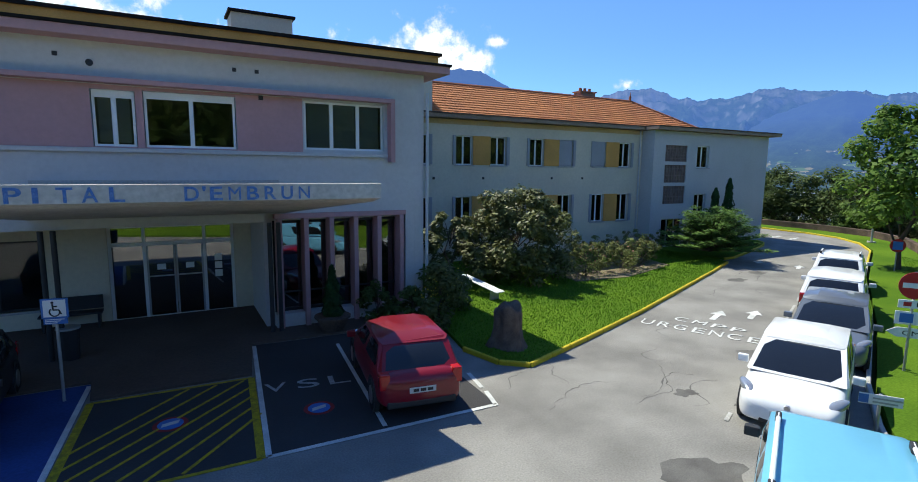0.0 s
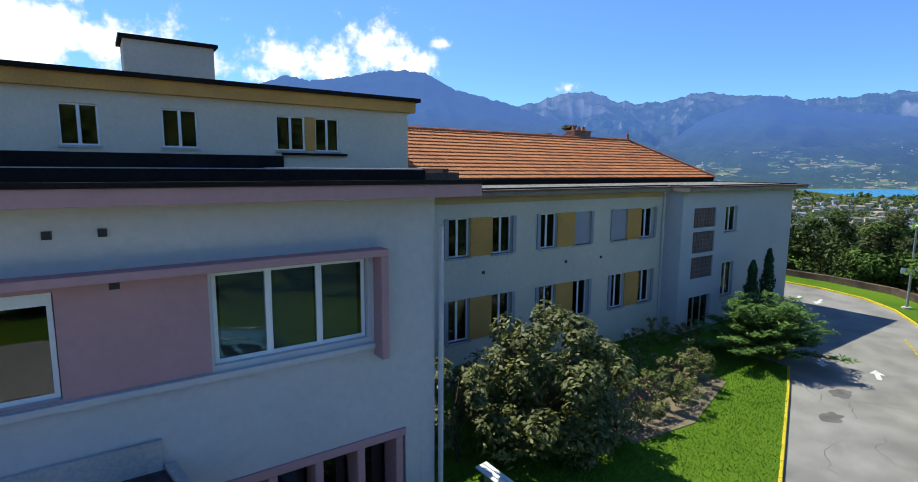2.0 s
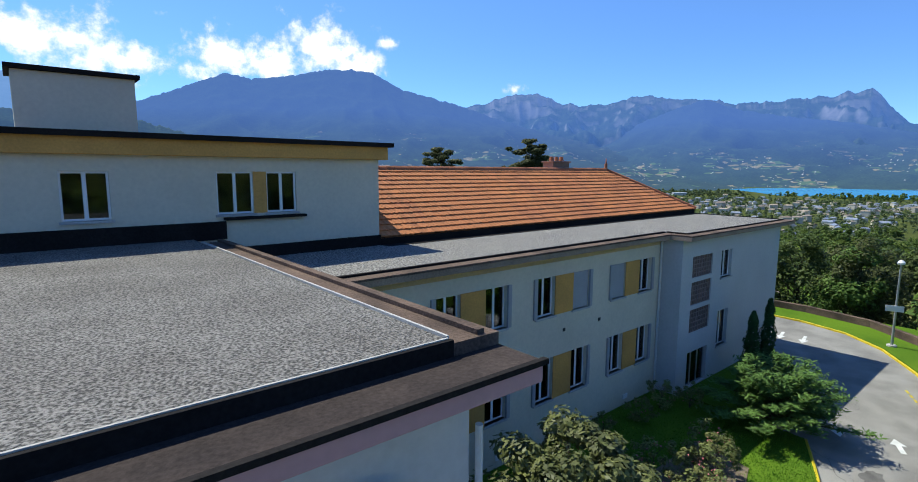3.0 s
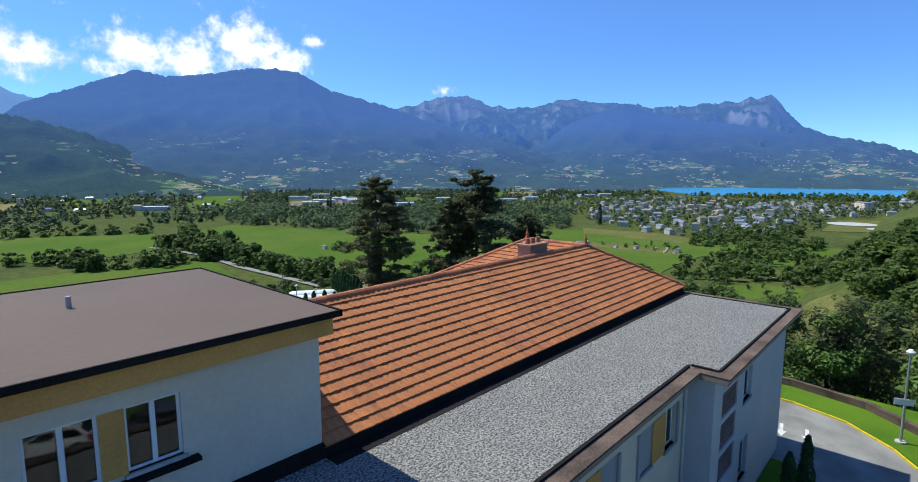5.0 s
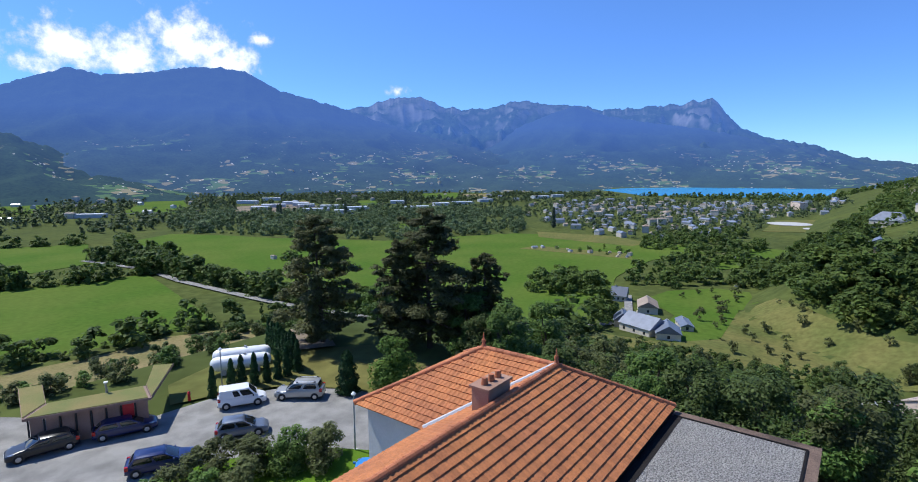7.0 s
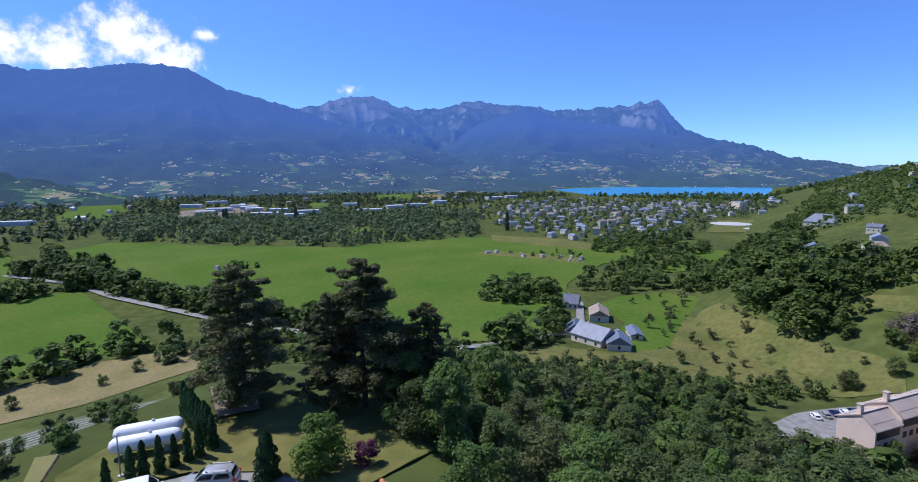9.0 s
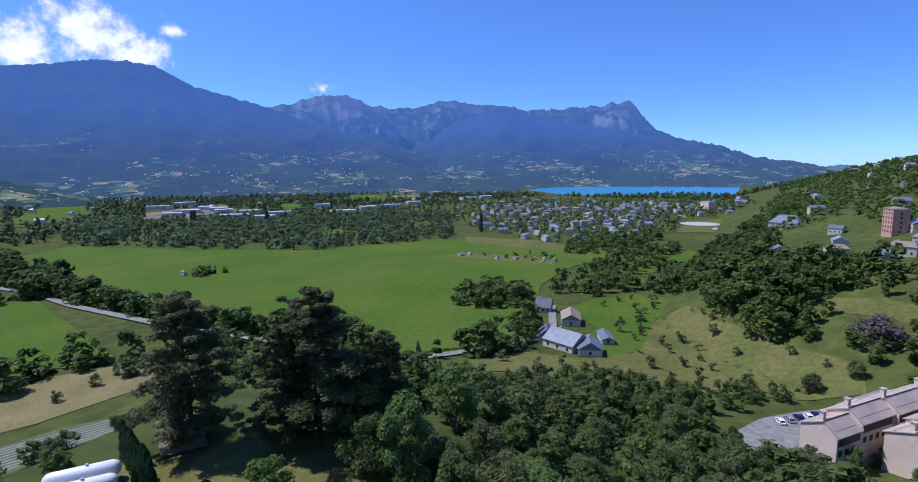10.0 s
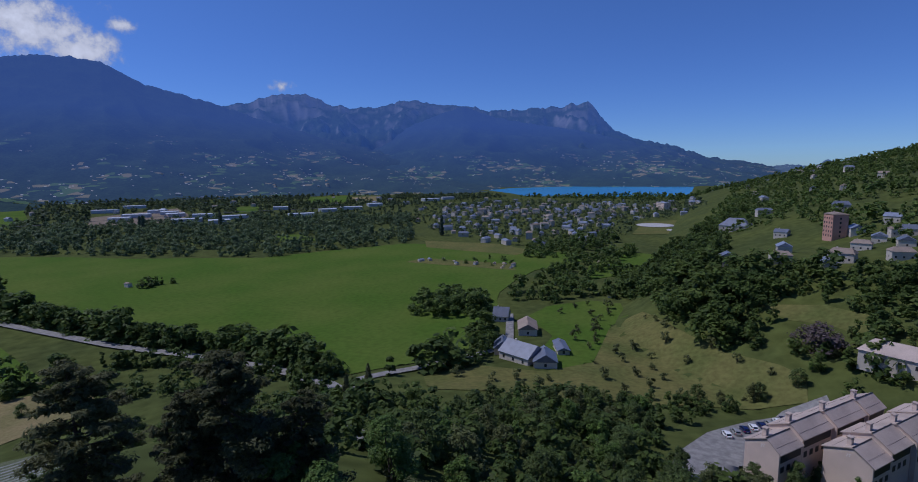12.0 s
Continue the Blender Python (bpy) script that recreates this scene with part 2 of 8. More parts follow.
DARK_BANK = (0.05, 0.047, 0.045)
# glow colour that paints haze onto the mountains
AIR_GLOW = (0.088, 0.184, 0.57)
M = dict(
    wall=surface("white_render", (0.55, 0.54, 0.525), 0.09, 1.0, 0.85, 0.15, big=0.5, detail=8),
    wall_wing=surface("cream_render", (0.67, 0.60, 0.46), 0.09, 1.0, 0.85, 0.15, big=0.5, detail=8),
    pink=surface("pink_paint", (0.46, 0.27, 0.275), 0.08, 1.0, 0.8, 0.1, big=0.6),
    ochre=surface("ochre_paint", (0.64, 0.335, 0.085), 0.2, 2, 0.75, 0.1),
    bitumen=surface("bitumen", (0.022, 0.019, 0.018), 0.4, 2, 0.9, 0.4, spec=0.1),
    brownroof=surface("brown_roof_felt", (0.125, 0.084, 0.066), 0.12, 0.8, 0.85, 0.15),
    mossy=surface("mossy_concrete", (0.17, 0.118, 0.09), 0.6, 2.5, 0.95, 0.5, col2=(0.075, 0.055, 0.045), spec=0.1),
    concrete=surface("concrete", (0.48, 0.46, 0.43), 0.25, 2.0, 0.9, 0.3),
    canopy=surface("weathered_concrete", (0.56, 0.54, 0.49), 0.3, 1.2, 0.9, 0.3, col2=(0.36, 0.34, 0.31)),
    gravel=surface("roof_gravel", (0.225, 0.212, 0.19), 1.15, 2.2, 0.95, 1.0, grain=7.5, bump_dist=0.08, col2=(0.20, 0.188, 0.175), span=0.14),
    gravel_dark=surface("dark_roof_gravel", (0.185, 0.172, 0.155), 1.15, 2.2, 0.95, 1.0, grain=13, bump_dist=0.06, col2=(0.145, 0.132, 0.118), span=0.12),
    tile=surface("clay_tile", (0.45, 0.165, 0.055), 0.25, 1.6, 0.85, 0.2, col2=(0.35, 0.125, 0.05), per_object=0.12, per_island=0.3),
    ridge=surface("ridge_tile", (0.46, 0.16, 0.07), 0.3, 3, 0.8, 0.25, per_island=0.4),
    white=surface("white_lacquer", (0.80, 0.80, 0.78), 0.06, 4, 0.4, 0.0),
    grey=surface("grey_metal", (0.42, 0.43, 0.44), 0.1, 4, 0.45, 0.05, metal=0.6),
    shutter=surface("grey_shutter", (0.36, 0.36, 0.37), 0.1, 4, 0.6, 0.05),
    dark=surface("dark_frame", (0.03, 0.03, 0.033), 0.2, 4, 0.5, 0.05),
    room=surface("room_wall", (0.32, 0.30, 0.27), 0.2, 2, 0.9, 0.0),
    asphalt=surface("asphalt", (0.275, 0.262, 0.238), 0.32, 0.5, 0.92, 0.5, col2=(0.165, 0.156, 0.142), grain=60, big=1.1, detail=10),
    lawn=surface("lawn", (0.105, 0.18, 0.016), 0.4, 0.8, 0.9, 0.35, col2=(0.066, 0.13, 0.013), grain=25, bump_dist=0.05, spec=0.03),
    field=surface("meadow", (0.064, 0.118, 0.015), 0.25, 0.016, 0.95, 0.3, col2=(0.098, 0.135, 0.024), big=1, grain=22, spec=0.03, detail=7),
    dry=surface("dry_grass", (0.145, 0.135, 0.044), 0.4, 0.05, 0.95, 0.4, col2=(0.098, 0.112, 0.032), big=1, grain=10, spec=0.03),
    ground=surface("ground", (0.062, 0.078, 0.024), 0.5, 0.02, 0.95, 0.3, col2=(0.085, 0.10, 0.026), big=1, grain=9, spec=0.03),
    stubble=surface("stubble", (0.225, 0.18, 0.085), 0.35, 0.08, 0.95, 0.4, col2=(0.165, 0.15, 0.062), big=1, grain=12, spec=0.03),
    plot=surface("plot_cover", (0.13, 0.135, 0.085), 0.4, 0.6, 0.9, 0.5, col2=(0.09, 0.11, 0.05), big=1, grain=4, spec=0.03),
    earth=surface("bare_earth", (0.22, 0.17, 0.11), 0.4, 0.4, 0.95, 0.4),
    yellow=surface("yellow_paint", (0.60, 0.46, 0.02), 0.3, 3, 0.7, 0.2),
    roadwhite=surface("road_paint", (0.66, 0.66, 0.63), 0.3, 5, 0.8, 0.1),
    blue=surface("blue_paint", (0.05, 0.17, 0.48), 0.15, 4, 0.5, 0.05),
    bark=surface("bark", (0.10, 0.075, 0.055), 0.4, 4, 0.95, 0.6),
    leaf=foliage("leaves", (0.125, 0.165, 0.048), (0.075, 0.11, 0.034), 0.4, 0.4),
    leaf_light=foliage("light_leaves", (0.135, 0.205, 0.045), (0.09, 0.155, 0.035), 0.4, 0.35),
    leaf_olive=foliage("olive_leaves", (0.15, 0.165, 0.06), (0.095, 0.115, 0.042), 0.4, 0.4),
    needle=foliage("pine_needles", (0.145, 0.148, 0.058), (0.09, 0.10, 0.042), 0.4, 0.4),
    thuja=foliage("thuja_sprays", (0.03, 0.07, 0.02), (0.02, 0.045, 0.015)),
    juniper=foliage("juniper_sprays", (0.125, 0.21, 0.05), (0.085, 0.155, 0.04)),
    wood_far=foliage("wood_canopy", (0.135, 0.185, 0.042), (0.072, 0.115, 0.03), 0.10, 0.42),
    # the blue in these two leaf colours stands in for haze over far trees
    haze_poplar=foliage("haze_tinted_canopy", (0.15, 0.195, 0.085), (0.085, 0.125, 0.06), 0.04, 0.42),
    flank=foliage("haze_tinted_far_canopy", (0.12, 0.155, 0.09), (0.075, 0.105, 0.065), 0.03, 0.42),
    slate=surface("slate_roof", (0.20, 0.22, 0.27), 0.2, 1, 0.4, 0.1, per_object=0.6),
    paleroof=surface("pale_roof", (0.30, 0.235, 0.18), 0.25, 0.6, 0.8, 0.1, per_object=0.5),
    housewall=surface("house_wall", (0.62, 0.55, 0.45), 0.15, 0.6, 0.85, 0.1, per_object=0.35),
    beige=surface("beige_render", (0.72, 0.57, 0.46), 0.12, 0.5, 0.85, 0.1),
    salmon=surface("salmon_render", (0.56, 0.31, 0.23), 0.12, 0.5, 0.85, 0.1),
    hallroof=surface("hall_roof", (0.46, 0.48, 0.50), 0.1, 0.2, 0.5, 0.0, per_object=0.3),
    lake=surface("lake_water", (0.05, 0.28, 0.52), 0.1, 0.01, 0.25, 0.0, spec=0.3),
    glass=glass("window_glass"),
    coated=glass("coated_glass", (0.22, 0.22, 0.21), 3.0),
    dark_bank=surface("railway_ballast", DARK_BANK, 0.3, 0.5, 0.95, 0.2),
    m_big=far_mountain("mountain_near", (0.048, 0.075, 0.035), (0.13, 0.13, 0.12), AIR_GLOW, 0.66, 760, 170),
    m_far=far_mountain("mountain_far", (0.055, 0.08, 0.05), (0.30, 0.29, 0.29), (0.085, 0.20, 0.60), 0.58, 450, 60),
    m_mid=far_mountain("mountain_middle", (0.045, 0.075, 0.035), (0.12, 0.12, 0.11), AIR_GLOW, 0.72, 900, 130),
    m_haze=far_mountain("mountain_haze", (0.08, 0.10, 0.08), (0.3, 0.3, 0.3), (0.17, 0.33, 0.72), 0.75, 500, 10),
    m_hill=far_mountain("wooded_hill", (0.04, 0.065, 0.028), (0.10, 0.11, 0.05), AIR_GLOW, 0.38, 900, 110),
)

# ---- building blocks ----


def box(bm, x0, x1, y0, y1, z0, z1):
    v = [bm.verts.new((x, y, z)) for x in (x0, x1) for y in (y0, y1) for z in (z0, z1)]
    for f in ((0, 1, 3, 2), (4, 6, 7, 5), (0, 4, 5, 1), (2, 3, 7, 6), (0, 2, 6, 4), (1, 5, 7, 3)):
        bm.faces.new([v[i] for i in f])
    return v


def boxes(*specs):
    bm = bmesh.new()
    for s in specs:
        box(bm, *s)
    return bm


def soft(bm, r=0.02, seg=2):
    bmesh.ops.bevel(bm, geom=list(bm.edges), offset=r, segments=seg, affect="EDGES", profile=0.6)
    return bm


def cyl(bm, p0, p1, r0, r1=None, n=12, caps=True):
    """A tapered round bar from p0 to p1."""
    r1 = r0 if r1 is None else r1
    p0, p1 = Vector(p0), Vector(p1)
    d = (p1 - p0).normalized()
    a = d.orthogonal().normalized()
    b = d.cross(a)
    rings = []
    for p, r in ((p0, r0), (p1, r1)):
        rings.append([bm.verts.new(p + (a * math.cos(2 * math.pi * i / n) + b * math.sin(2 * math.pi * i / n)) * r) for i in range(n)])
    for i in range(n):
        bm.faces.new((rings[0][i], rings[0][(i + 1) % n], rings[1][(i + 1) % n], rings[1][i]))
    if caps:
        bm.faces.new(rings[0][::-1])
        bm.faces.new(rings[1])
    return bm


def prism(bm, pts, z0, z1):
    """An upright prism over a plan outline."""
    a = [bm.verts.new((x, y, z0)) for x, y in pts]
    b = [bm.verts.new((x, y, z1)) for x, y in pts]
    n = len(pts)
    bm.faces.new(a[::-1])
    bm.faces.new(b)
    for i in range(n):
        bm.faces.new((a[i], a[(i + 1) % n], b[(i + 1) % n], b[i]))
    return bm


def mesh_of(name, bm, material, smooth=False):
    bmesh.ops.recalc_face_normals(bm, faces=bm.faces)
    me = bpy.data.meshes.new(name)
    bm.to_mesh(me)
    bm.free()
    for m in (material if isinstance(material, (list, tuple)) else [material]):
        me.materials.append(m)
    if smooth:
        me.shade_smooth()
    return me


def part(name, bm, material, parent=None, label="", smooth=False):
    ob = new(name, mesh_of(name, bm, material, smooth))
    if parent:
        ob.parent = parent
    return tagged(ob, label)


def thing(name, label, category, group="", kind="", at=None):
    ob = new(name)
    if at is not None:
        ob.matrix_basis = at
    return tagged(ob, label, category, group, kind)


def structure(name, bm, material, label, category="", smooth=False):
    return tagged(part(name, bm, material, None, label, smooth), label, category or name.split("_")[0], kind="structure")


def holed_wall(bm, x0, x1, z0, z1, y, thick, holes):
    """A wall along x whose front stands at y, with openings right through."""
    xs = sorted({x0, x1, *(min(max(h[i], x0), x1) for h in holes for i in (0, 1))})
    zs = sorted({z0, z1, *(min(max(h[i], z0), z1) for h in holes for i in (2, 3))})

    def full(i, j):
        if not (0 <= i < len(xs) - 1 and 0 <= j < len(zs) - 1):
            return False
        cx, cz = (xs[i] + xs[i + 1]) / 2, (zs[j] + zs[j + 1]) / 2
        return not any(h[0] < cx < h[1] and h[2] < cz < h[3] for h in holes)

    def quad(*p):
        bm.faces.new([bm.verts.new(q) for q in p])
    for i in range(len(xs) - 1):
        for j in range(len(zs) - 1):
            if not full(i, j):
                continue
            a, b, c, d = xs[i], xs[i + 1], zs[j], zs[j + 1]
            quad((a, y, c), (b, y, c), (b, y, d), (a, y, d))
            quad((a, y + thick, d), (b, y + thick, d), (b, y + thick, c), (a, y + thick, c))
            if not full(i - 1, j):
                quad((a, y, c), (a, y, d), (a, y + thick, d), (a, y + thick, c))
            if not full(i + 1, j):
                quad((b, y, d), (b, y, c), (b, y + thick, c), (b, y + thick, d))
            if not full(i, j - 1):
                quad((b, y, c), (a, y, c), (a, y + thick, c), (b, y + thick, c))
            if not full(i, j + 1):
                quad((a, y, d), (b, y, d), (b, y + thick, d), (a, y + thick, d))
    bmesh.ops.remove_doubles(bm, verts=bm.verts, dist=0.0005)
    return bm


# ---- the lie of the land ----
VALLEY = -52.0


def smooth01(t):
    t = min(1.0, max(0.0, t))
    return t * t * (3 - 2 * t)


def land(x, y):
    """Height of the ground: hospital terrace, slope to the valley floor, hillside to the south-east."""
    dx = max(x - 46 - 16 * smooth01((y - 40) / 18), -70 - x, 0)
    dy = max(y - 84, -140 - y, 0)
    d = math.hypot(dx, 1.4 * dy)
    terrace = -0.15 - 3.0 * smooth01((y - 34) / 11)
    fall = 1 - math.exp(-((d / 84) ** 1.3))
    h = terrace + (VALLEY - terrace) * fall
    if d > 200:
        h = VALLEY + (h - VALLEY) * smooth01((300 - d) / 100)
    u = 60 - 0.7 * max(0, 281 - x) - y + 0.02 * max(0, x - 281)
    if u > 0 and d > 20:
        hill = VALLEY + 4 + 260 * (1 - math.exp(-u * 0.36 / 260)) * (1 - smooth01((x - 1250) / 900)) - 4 * math.exp(-u / 20)
        hill += 7 * noise.noise((x / 90, y / 90, 3.1)) * smooth01(u / 80)
        hill += 11 * math.exp(-((x - 345) ** 2 + (y - 12) ** 2) / 1800)
        w = smooth01((d - 60) / 140)
        h = max(h, h + (hill - h) * w)
    if d > 10:
        h += 1.3 * noise.noise((x / 35, y / 35, 0.3)) * smooth01((d - 10) / 60) * smooth01((190 - d) / 60)
    return h


def grid_axis(lo, hi):
    out, v, step = [0.0], 0.0, 6.0
    while v < hi:
        step = 6 if v < 330 else step * 1.13
        v += step
        out.append(min(v, hi))
    v, step, neg = 0.0, 6.0, []
    while v > lo:
        step = 6 if v > -180 else step * 1.2
        v -= step
        neg.append(max(v, lo))
    return neg[::-1] + out


def build_ground():
    xs, ys = grid_axis(-4300, 4300), grid_axis(-4300, 4300)
    verts = [(x, y, land(x, y)) for y in ys for x in xs]
    nx = len(xs)
    faces = [(j * nx + i, j * nx + i + 1, (j + 1) * nx + i + 1, (j + 1) * nx + i) for j in range(len(ys) - 1) for i in range(nx - 1)]
    me = bpy.data.meshes.new("ground")
    me.from_pydata(verts, [], faces)
    me.materials.append(M["ground"])
    me.shade_smooth()
    tagged(new("ground", me), "green and dry valley ground sloping down from the terrace", "ground", kind="structure")


build_ground()


def sheet(name, pts, z, material, label, category="field", step=None, thick=0.25):
    """A flat piece of land, or one that follows the slope where step is given."""
    if step is None:
        return structure(name, prism(bmesh.new(), pts, z - thick, z), material, label, category)
    bm = bmesh.new()
    f = bm.faces.new([bm.verts.new((x, y, 0)) for x, y in pts])
    bmesh.ops.triangulate(bm, faces=[f])
    lo = [min(p[i] for p in pts) for i in (0, 1)]
    hi = [max(p[i] for p in pts) for i in (0, 1)]
    for ax in (0, 1):
        v = lo[ax] + step
        while v < hi[ax]:
            co, no = [0, 0, 0], [0, 0, 0]
            co[ax], no[ax] = v, 1
            bmesh.ops.bisect_plane(bm, geom=bm.verts[:] + bm.edges[:] + bm.faces[:], plane_co=co, plane_no=no)
            v += step
    for v in bm.verts:
        v.co.z = land(v.co.x, v.co.y) + z
    return structure(name, bm, material, label, category, smooth=True)


FIELDS = (
    ("field_1", [(40, 430), (88, 431), (167, 415), (134, 257), (110, 262), (85, 258), (40, 290), (-60, 330), (-80, 430)], "field", "mown green meadow on the valley floor"),
    ("field_2", [(60, 700), (126, 680), (201, 638), (158, 500), (97, 481), (40, 520), (-60, 560), (-60, 720)], "field", "green meadow behind a hedge"),
    ("field_3", [(227, 619), (292, 661), (322, 587), (336, 530), (393, 409), (457, 376), (526, 333), (545, 269), (531, 153), (494, 124), (433, 150), (389, 151), (350, 148), (330, 142), (300, 128), (284, 136), (259, 130), (245, 119),
                 (184, 140), (192, 185), (194, 235), (189, 290), (186, 372), (190, 440), (196, 500)], "field", "wide green meadow reaching to the woods"),
    ("field_4", [(412, 104), (470, 114), (559, 106), (552, 64), (443, 80)], "field", "small green meadow below the village"),
    ("field_5", [(706, 111), (877, 117), (946, 10), (735, 38)], "dry", "dry sports ground at the edge of town"),
    ("field_6", [(444, 990), (520, 1101), (706, 1519), (640, 1560), (420, 1140), (380, 1020)], "field", "far green meadow between woods"),
    ("field_7", [(240, 1306), (330, 1560), (420, 1500), (285, 1195)], "field", "far green meadow between woods"),
    ("field_8", [(603, 1062), (828, 1130), (690, 900), (600, 840), (490, 872)], "earth", "pale open ground round the works halls"),
    ("field_9", [(1150, 875), (1342, 1030), (1428, 980), (1216, 835)], "stubble", "far stubble field below the mountain"),
    ("field_10", [(1054, 957), (1310, 1164), (1420, 1101), (1150, 890)], "field", "far green meadow below the mountain"),
    ("field_11", [(80, 1180), (120, 1420), (200, 1400), (170, 1160)], "stubble", "far stubble field between woods"),
    ("field_12", [(777, 888), (902, 1022), (950, 1008), (817, 858)], "field", "far green meadow behind the works halls"),
    ("field_13", [(470, 452), (523, 528), (550, 512), (517, 447)], "field", "small green clearing in the riverside wood"),
)
for nm, pts, mt, lab in FIELDS:
    sheet(nm, pts, VALLEY + 0.35, M[mt], lab, "field", thick=2.0)
sheet("field_dry", [(557, 323), (563, 233), (533, 185), (500, 190), (505, 245), (512, 296)], VALLEY + 0.40, M["dry"], "dry strip of grass before the town", "field", thick=1.0)
sheet("field_allotments", [(425, 268), (450, 265), (453, 176), (427, 164), (426, 212)], VALLEY + 0.42, M["dry"], "grey-green allotment gardens on the meadow", "field", thick=1.0)
sheet("lake", [(1914, 810), (1700, 640), (1540, 529), (1580, 250), (1712, -23), (2000, -60), (2500, -60), (2700, 250), (2420, 549), (2150, 800)], VALLEY + 0.6,
      M["lake"], "turquoise lake below the mountains", "water", thick=2.0)

# ---- mountains ----


SLOPES = []


def flank(x, y):
    """Height of the mountain side, or of the valley floor before it."""
    h = land(x, y)
    a, r = math.degrees(math.atan2(y - 20, x - 11)), math.hypot(x - 11, y - 20)
    for a0, a1, na, near, far, nr, rows, verts in SLOPES:
        i, j = (a - a0) / (a1 - a0) * na, (r - near) / (far - near) * nr
        if 0 <= i < na and 0 <= j < nr:
            i0, j0 = int(i), int(j)
            u, v = i - i0, j - j0
            z = [verts[(i0 + p) * rows + j0 + q][2] for p in (0, 1) for q in (0, 1)]
            h = max(h, (z[0] * (1 - v) + z[1] * v) * (1 - u) + (z[2] * (1 - v) + z[3] * v) * u)
    return h


def mountain(name, ridge, near, far, material, label, seed, power=1.25, rough=60, jag=0):
    """A mountain chain round the valley; ridge gives its skyline as bearing and height angle."""
    az = np.array([r[0] for r in ridge], float)[::-1]
    el = np.array([r[1] for r in ridge], float)[::-1]
    na, nr = max(60, int(abs(ridge[0][0] - ridge[-1][0]) * (14 if jag else 7))), 60 if jag else 46
    verts, faces = [], []
    for i in range(na + 1):
        a = az[0] + (az[-1] - az[0]) * i / na
        e = float(np.interp(a, az, el))
        top = far * math.tan(radians(e)) + 18
        crest = 10 * noise.noise((a * 1.3, seed, 0)) + 7 * noise.noise((a * 4.1, seed, 2)) + jag * (0.5 - abs(noise.noise((a * 0.5, seed, 4))) * 2.0 - abs(noise.noise((a * 1.3, seed, 6))) * 0.7)
        for j in range(nr + 4):
            s = j / nr
            r = near + (far - near) * s
            x, y = 11 + r * math.cos(radians(a)), 20 + r * math.sin(radians(a))
            if s <= 1:
                w = s * (1 - s) * 4
                h = VALLEY - 4 + (top - VALLEY + 4) * s ** power
                n1 = 1 - abs(noise.noise((x / 420, y / 420, seed))) * 2
                n2 = 1 - abs(noise.noise((x / 150, y / 150, seed + 7))) * 2
                h += crest * smooth01((s - 0.86) / 0.14)
                h += w * rough * (n1 * 0.8 + n2 * 0.4 - 0.6)
                h += jag * w * 1.3 * (0.4 - abs(noise.noise((x / 70, y / 70, seed + 9))) * 2)
                h = min(h, VALLEY - 4 + (top + 4 - VALLEY) * (0.25 + 0.75 * s)) if s < 1 else h
            else:
                h = top + crest - (s - 1) * 2200
            verts.append((x, y, h))
    m = nr + 4
    SLOPES.append((az[0], az[-1], na, near, far, nr, m, verts))
    for i in range(na):
        for j in range(m - 1):
            faces.append((i * m + j, (i + 1) * m + j, (i + 1) * m + j + 1, i * m + j + 1))
    me = bpy.data.meshes.new(name)
    me.from_pydata(verts, [], faces)
    me.materials.append(material)
    me.shade_smooth()
    return tagged(new(name, me), label, "mountain", kind="structure")


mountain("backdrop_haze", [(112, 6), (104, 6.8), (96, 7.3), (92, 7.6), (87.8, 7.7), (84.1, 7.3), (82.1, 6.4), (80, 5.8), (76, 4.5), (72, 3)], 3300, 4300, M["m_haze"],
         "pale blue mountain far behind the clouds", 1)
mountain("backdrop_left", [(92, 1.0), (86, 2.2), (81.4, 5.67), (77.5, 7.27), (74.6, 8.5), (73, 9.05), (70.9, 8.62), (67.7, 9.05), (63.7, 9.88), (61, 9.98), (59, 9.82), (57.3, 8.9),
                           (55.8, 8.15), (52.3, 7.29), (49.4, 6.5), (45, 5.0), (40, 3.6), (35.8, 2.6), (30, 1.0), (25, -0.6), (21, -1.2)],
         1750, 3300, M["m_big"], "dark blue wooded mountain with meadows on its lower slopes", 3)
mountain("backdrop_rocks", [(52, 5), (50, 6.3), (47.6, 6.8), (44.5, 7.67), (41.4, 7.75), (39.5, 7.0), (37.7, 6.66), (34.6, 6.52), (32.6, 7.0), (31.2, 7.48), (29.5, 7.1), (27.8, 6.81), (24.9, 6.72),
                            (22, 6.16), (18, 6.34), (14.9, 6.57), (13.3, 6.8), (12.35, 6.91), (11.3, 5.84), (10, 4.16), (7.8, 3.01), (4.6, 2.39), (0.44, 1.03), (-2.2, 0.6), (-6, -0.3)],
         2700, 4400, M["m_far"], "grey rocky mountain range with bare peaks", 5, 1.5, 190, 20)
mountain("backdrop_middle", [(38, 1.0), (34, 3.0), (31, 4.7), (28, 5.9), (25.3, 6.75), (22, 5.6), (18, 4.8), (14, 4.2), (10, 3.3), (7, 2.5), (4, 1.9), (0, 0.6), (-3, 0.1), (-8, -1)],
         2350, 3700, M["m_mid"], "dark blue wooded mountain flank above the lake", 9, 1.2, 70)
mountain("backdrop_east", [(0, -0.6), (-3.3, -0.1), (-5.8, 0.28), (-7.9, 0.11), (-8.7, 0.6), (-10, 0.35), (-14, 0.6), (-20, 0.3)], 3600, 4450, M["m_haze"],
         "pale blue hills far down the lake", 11)
